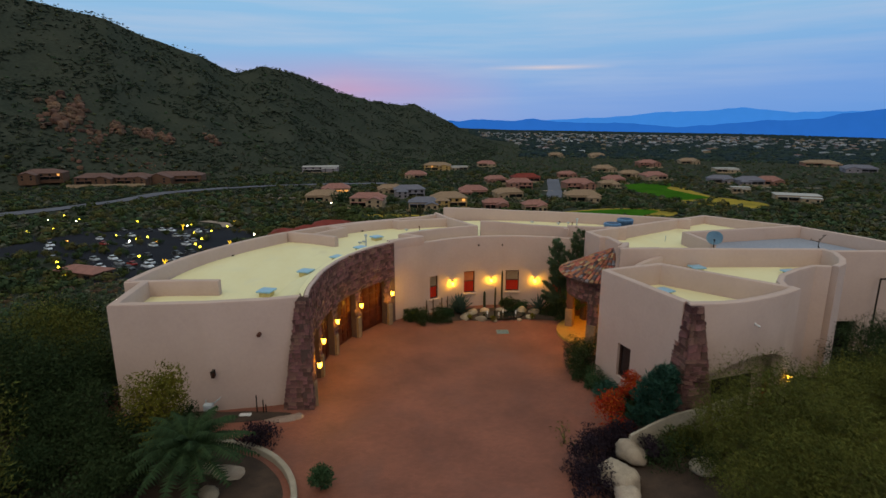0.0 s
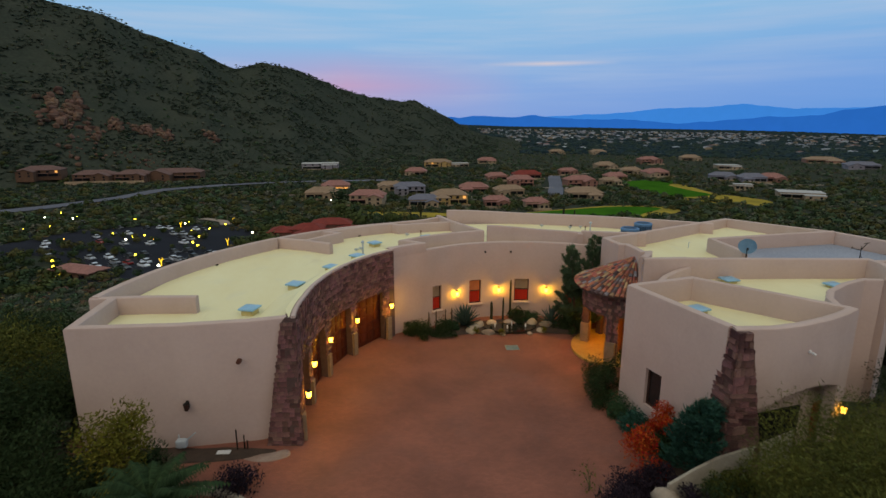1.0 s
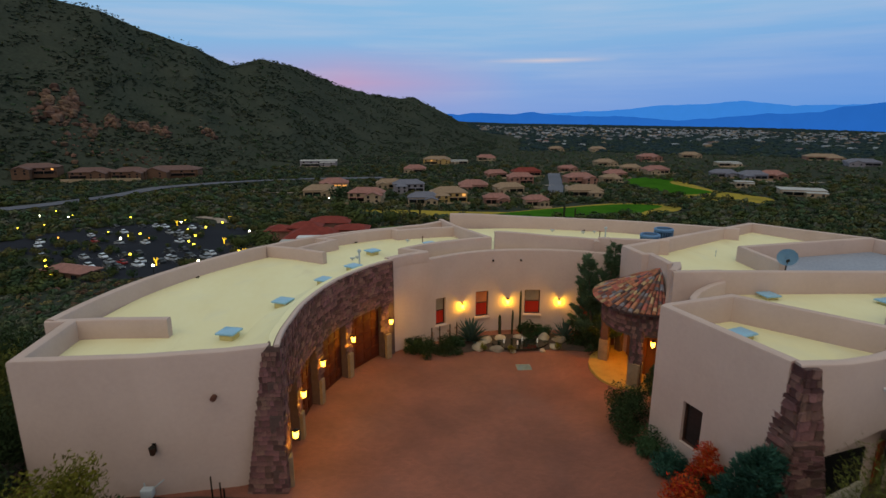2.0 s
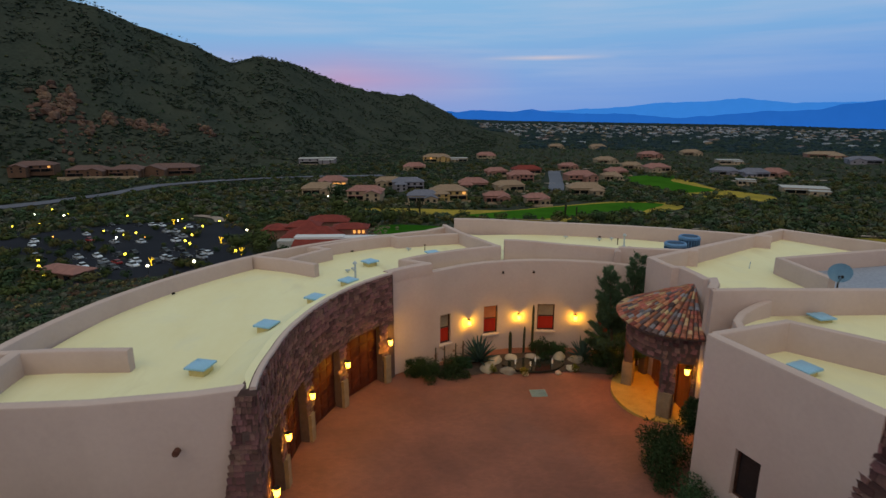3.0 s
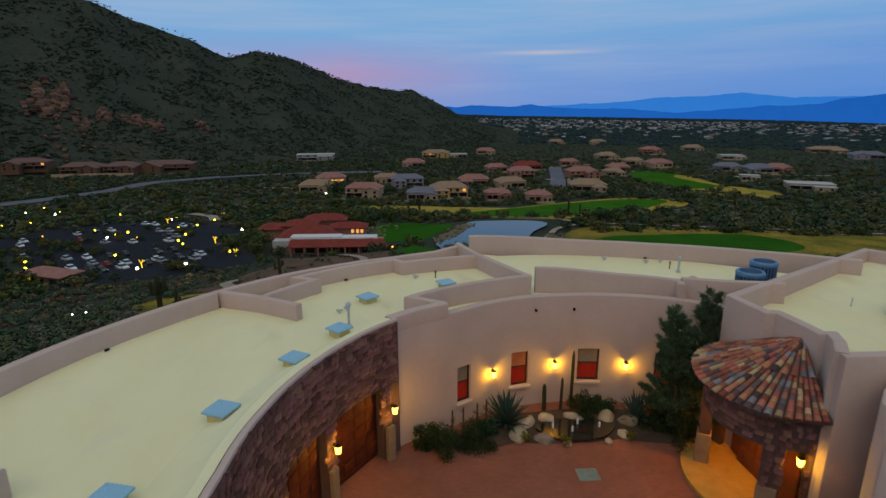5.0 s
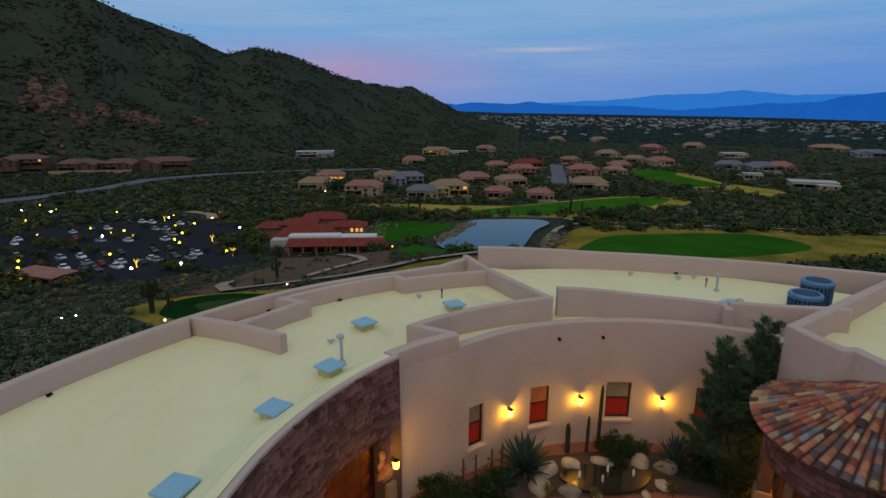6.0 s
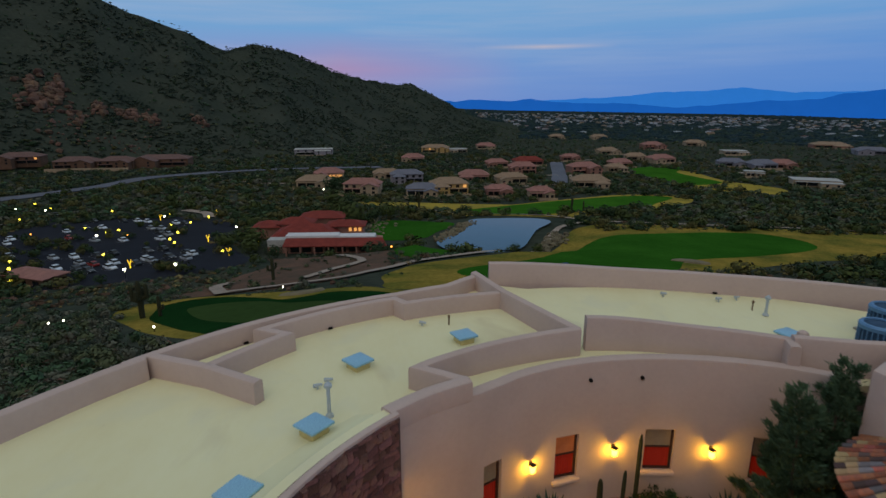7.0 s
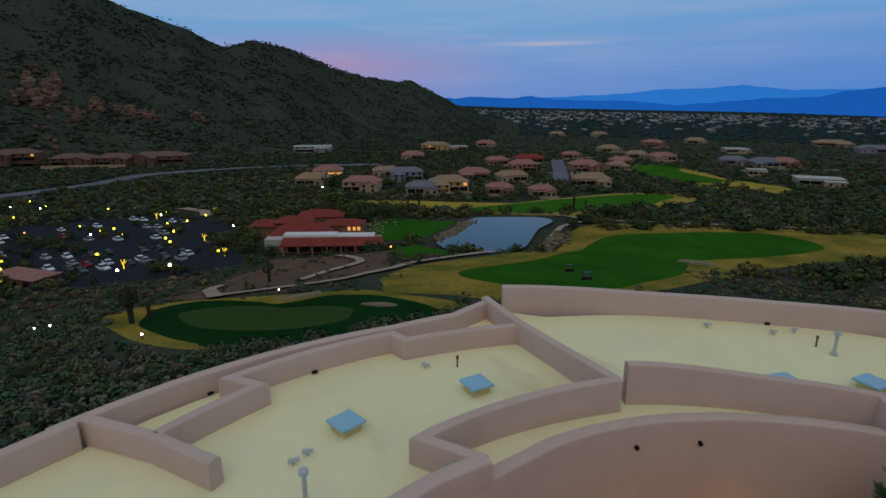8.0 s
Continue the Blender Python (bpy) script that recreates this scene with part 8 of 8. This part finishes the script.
STONES = stone_meshes(8, 5, STONE)


def lay_stones(parent, at, length, low, high, seed, course=(0.20, 0.34), run=(0.28, 0.62), skip=None, depth=0.05, taper=1.0, tilt=9):
    """Courses of rubble on a face: at(s, z) gives a place on it and the way it faces."""
    rng = random.Random(seed)
    z = low
    while z < high - 0.08:
        h = min(rng.uniform(*course), high - z)
        s = rng.uniform(-0.2, 0)
        while s < length:
            w = rng.uniform(*run)
            s0, s1 = max(0, s), min(length, s + w)
            mid = (s0 + s1) / 2
            if s1 - s0 > 0.1 and not (skip and skip(mid, z + h / 2)):
                (x, y, zz), (nx, ny) = at(mid, z + h / 2)
                ob = new("stone", STONES[rng.randrange(len(STONES))])
                ob.parent = parent
                turn = math.degrees(math.atan2(ny, nx)) - 90
                ob.matrix_world = pose(x, y, zz, 0, rng.uniform(-tilt, tilt), turn) @ Matrix.Diagonal(((s1 - s0) * 1.06 * (1 + (taper - 1) * (z - low) / (high - low)), depth * rng.uniform(0.6, 1.4), h * 1.06, 1))
            s += w
        z += h


ARC = radians(197.0 - 130.9) * 11.55


def garage_face(s, z):
    a = 197.0 - math.degrees(s / 11.55)
    x, y = core(a)
    d = (Vector((CX, CY)) - Vector((x, y))).normalized()
    return (x + d.x * 0.245, y + d.y * 0.245, z), (d.x, d.y)


def over_door(s, z):
    a = 197.0 - math.degrees(s / 11.55)
    if a > 197.2 - 3.4 * (z + 0.5) / 5.9:
        return True
    return z < HEAD + 0.03 and min(abs(a - p) for p in PILASTERS) > 1.5


lay_stones(stone_wall, garage_face, ARC, HEAD + 0.02, 5.42, 3, (0.12, 0.3), (0.14, 0.5), over_door, depth=0.045, tilt=24)
lay_stones(stone_wall, garage_face, ARC, 1.2, HEAD, 4, (0.16, 0.26), (0.2, 0.4), over_door, depth=0.04)


def flat_face(p, q, lean, tops, low=-0.5, high=5.75):
    """A leaning flat face from p to q on the ground; tops are its upper ends."""
    p, q, a, b = Vector(p), Vector(q), Vector(tops[0]), Vector(tops[1])
    n = Vector(((q - p).y, -(q - p).x)).normalized() * lean

    def at(s, z):
        f = (z - low) / (high - low)
        u, v = p.lerp(a, f), q.lerp(b, f)
        x = u.lerp(v, s / (q - p).length)
        return (x.x, x.y, z), (n.x, n.y)
    return at


for p, q, a, b in (((-7.75, 19.15), (-6.2, 19.05), (-6.9, 19.96), (-6.33, 19.98)), ((-6.2, 19.05), (-6.2, 20.1), (-6.33, 19.98), (-6.33, 20.5))):
    at = flat_face(p, q, 1, (a, b))
    lay_stones(end_pier, at, math.dist(p, q), -0.1, 5.35, 7, (0.13, 0.25), (0.18, 0.45), depth=0.035, taper=math.dist(a, b) / math.dist(p, q))
for i in range(3):
    p, q, a, b = PILLAR_LOW[i], PILLAR_LOW[i + 1], PILLAR_TOP[i], PILLAR_TOP[i + 1]
    at = flat_face(p, q, 1, (a, b), -0.9, 5.96)
    lay_stones(pillar, at, math.dist(p, q), -0.6, 5.95, 8 + i, (0.12, 0.34), (0.4, 1.1), depth=0.06, tilt=12, taper=math.dist(a, b) / math.dist(p, q))


def drum_face(s, z):
    a = 108 + math.degrees(s / DRUM)
    x, y = turret(DRUM - 0.01, a)
    return (x, y, z), (math.cos(radians(a)), math.sin(radians(a)))


def drum_gap(s, z):
    a = 108 + math.degrees(s / DRUM)
    return any(lo - 1 < a < hi + 1 and z < head + 0.05 for lo, hi, head in ((114, 142, 2.35), (152, 218, 2.45), (231, 250, 2.45)))


lay_stones(drum, drum_face, radians(256 - 108) * DRUM, 0.9, 3.78, 12, (0.16, 0.26), (0.22, 0.46), drum_gap, depth=0.035, tilt=3)
for a in (147, 224.5):
    bm = bmesh.new()
    x, y = turret(DRUM - 0.2, a)
    box(bm, -0.27, 0.27, -0.31, 0.31, -0.7, 0.92, 0.03)
    part("pillar_base", bm, TANSTONE, villa, "tan dressed stone pillar base").matrix_world = pose(x, y, 0, 0, 0, a)


def tile_mesh(k):
    """A tapered clay barrel tile, lying along y."""
    bm = bmesh.new()
    rows = []
    for y, r in ((0.0, 0.5), (1.0, 0.43)):
        o = [bm.verts.new((r * math.cos(math.pi * i / 6), y, r * 0.85 * math.sin(math.pi * i / 6))) for i in range(7)]
        rows.append(o)
    for i in range(6):
        bm.faces.new((rows[0][i], rows[0][i + 1], rows[1][i + 1], rows[1][i]))
    bm.faces.new(rows[0][::-1])
    bm.normal_update()
    me = bpy.data.meshes.new("tile")
    bm.to_mesh(me)
    bm.free()
    me.materials.append(k)
    return me


TILES = [tile_mesh(m) for m in (TILE, TILE, material("smoked_dark_tile", (0.13, 0.085, 0.085), (0.10, 0.065, 0.065), 3.5, 0.85, 0.4, 22, vary=0.4),
                                material("buff_clay_tile", (0.44, 0.30, 0.17), (0.36, 0.25, 0.145), 3.5, 0.85, 0.4, 22, vary=0.3), material("grey_mossy_tile", (0.22, 0.20, 0.22), (0.17, 0.16, 0.175), 3.5, 0.85, 0.4, 22, vary=0.4))]
rng = random.Random(17)
courses = 14
for k in range(courses):
    f0 = k / courses
    r0 = 3.45 + (0.10 - 3.45) * f0
    z0 = 3.83 + (5.48 - 3.83) * f0
    count = 30 if r0 > 1.9 else 15 if r0 > 0.8 else 8
    slope = math.degrees(math.atan2(5.48 - 3.83, 3.33))
    wide = radians(254 - 98) * r0 / count
    for i in range(count):
        a = 98 + (254 - 98) * (i + 0.5) / count
        x, y = turret(r0, a)
        ob = new("tile", TILES[rng.choice((0, 0, 0, 1, 1, 1, 2, 2, 3, 3, 4))])
        ob.parent = cone
        w = wide * (1 - 0.18 * smoothstep((a - 200) / 56))
        ob.matrix_world = pose(x, y, z0 + 0.01, 0, 0, a + 90) @ pose(0, 0, 0, slope + rng.uniform(-1.5, 1.5), rng.uniform(-3, 3), rng.uniform(-1.5, 1.5)) @ Matrix.Diagonal((min(0.3, w * 0.8), 0.31, min(0.27, w * 0.85), 1))
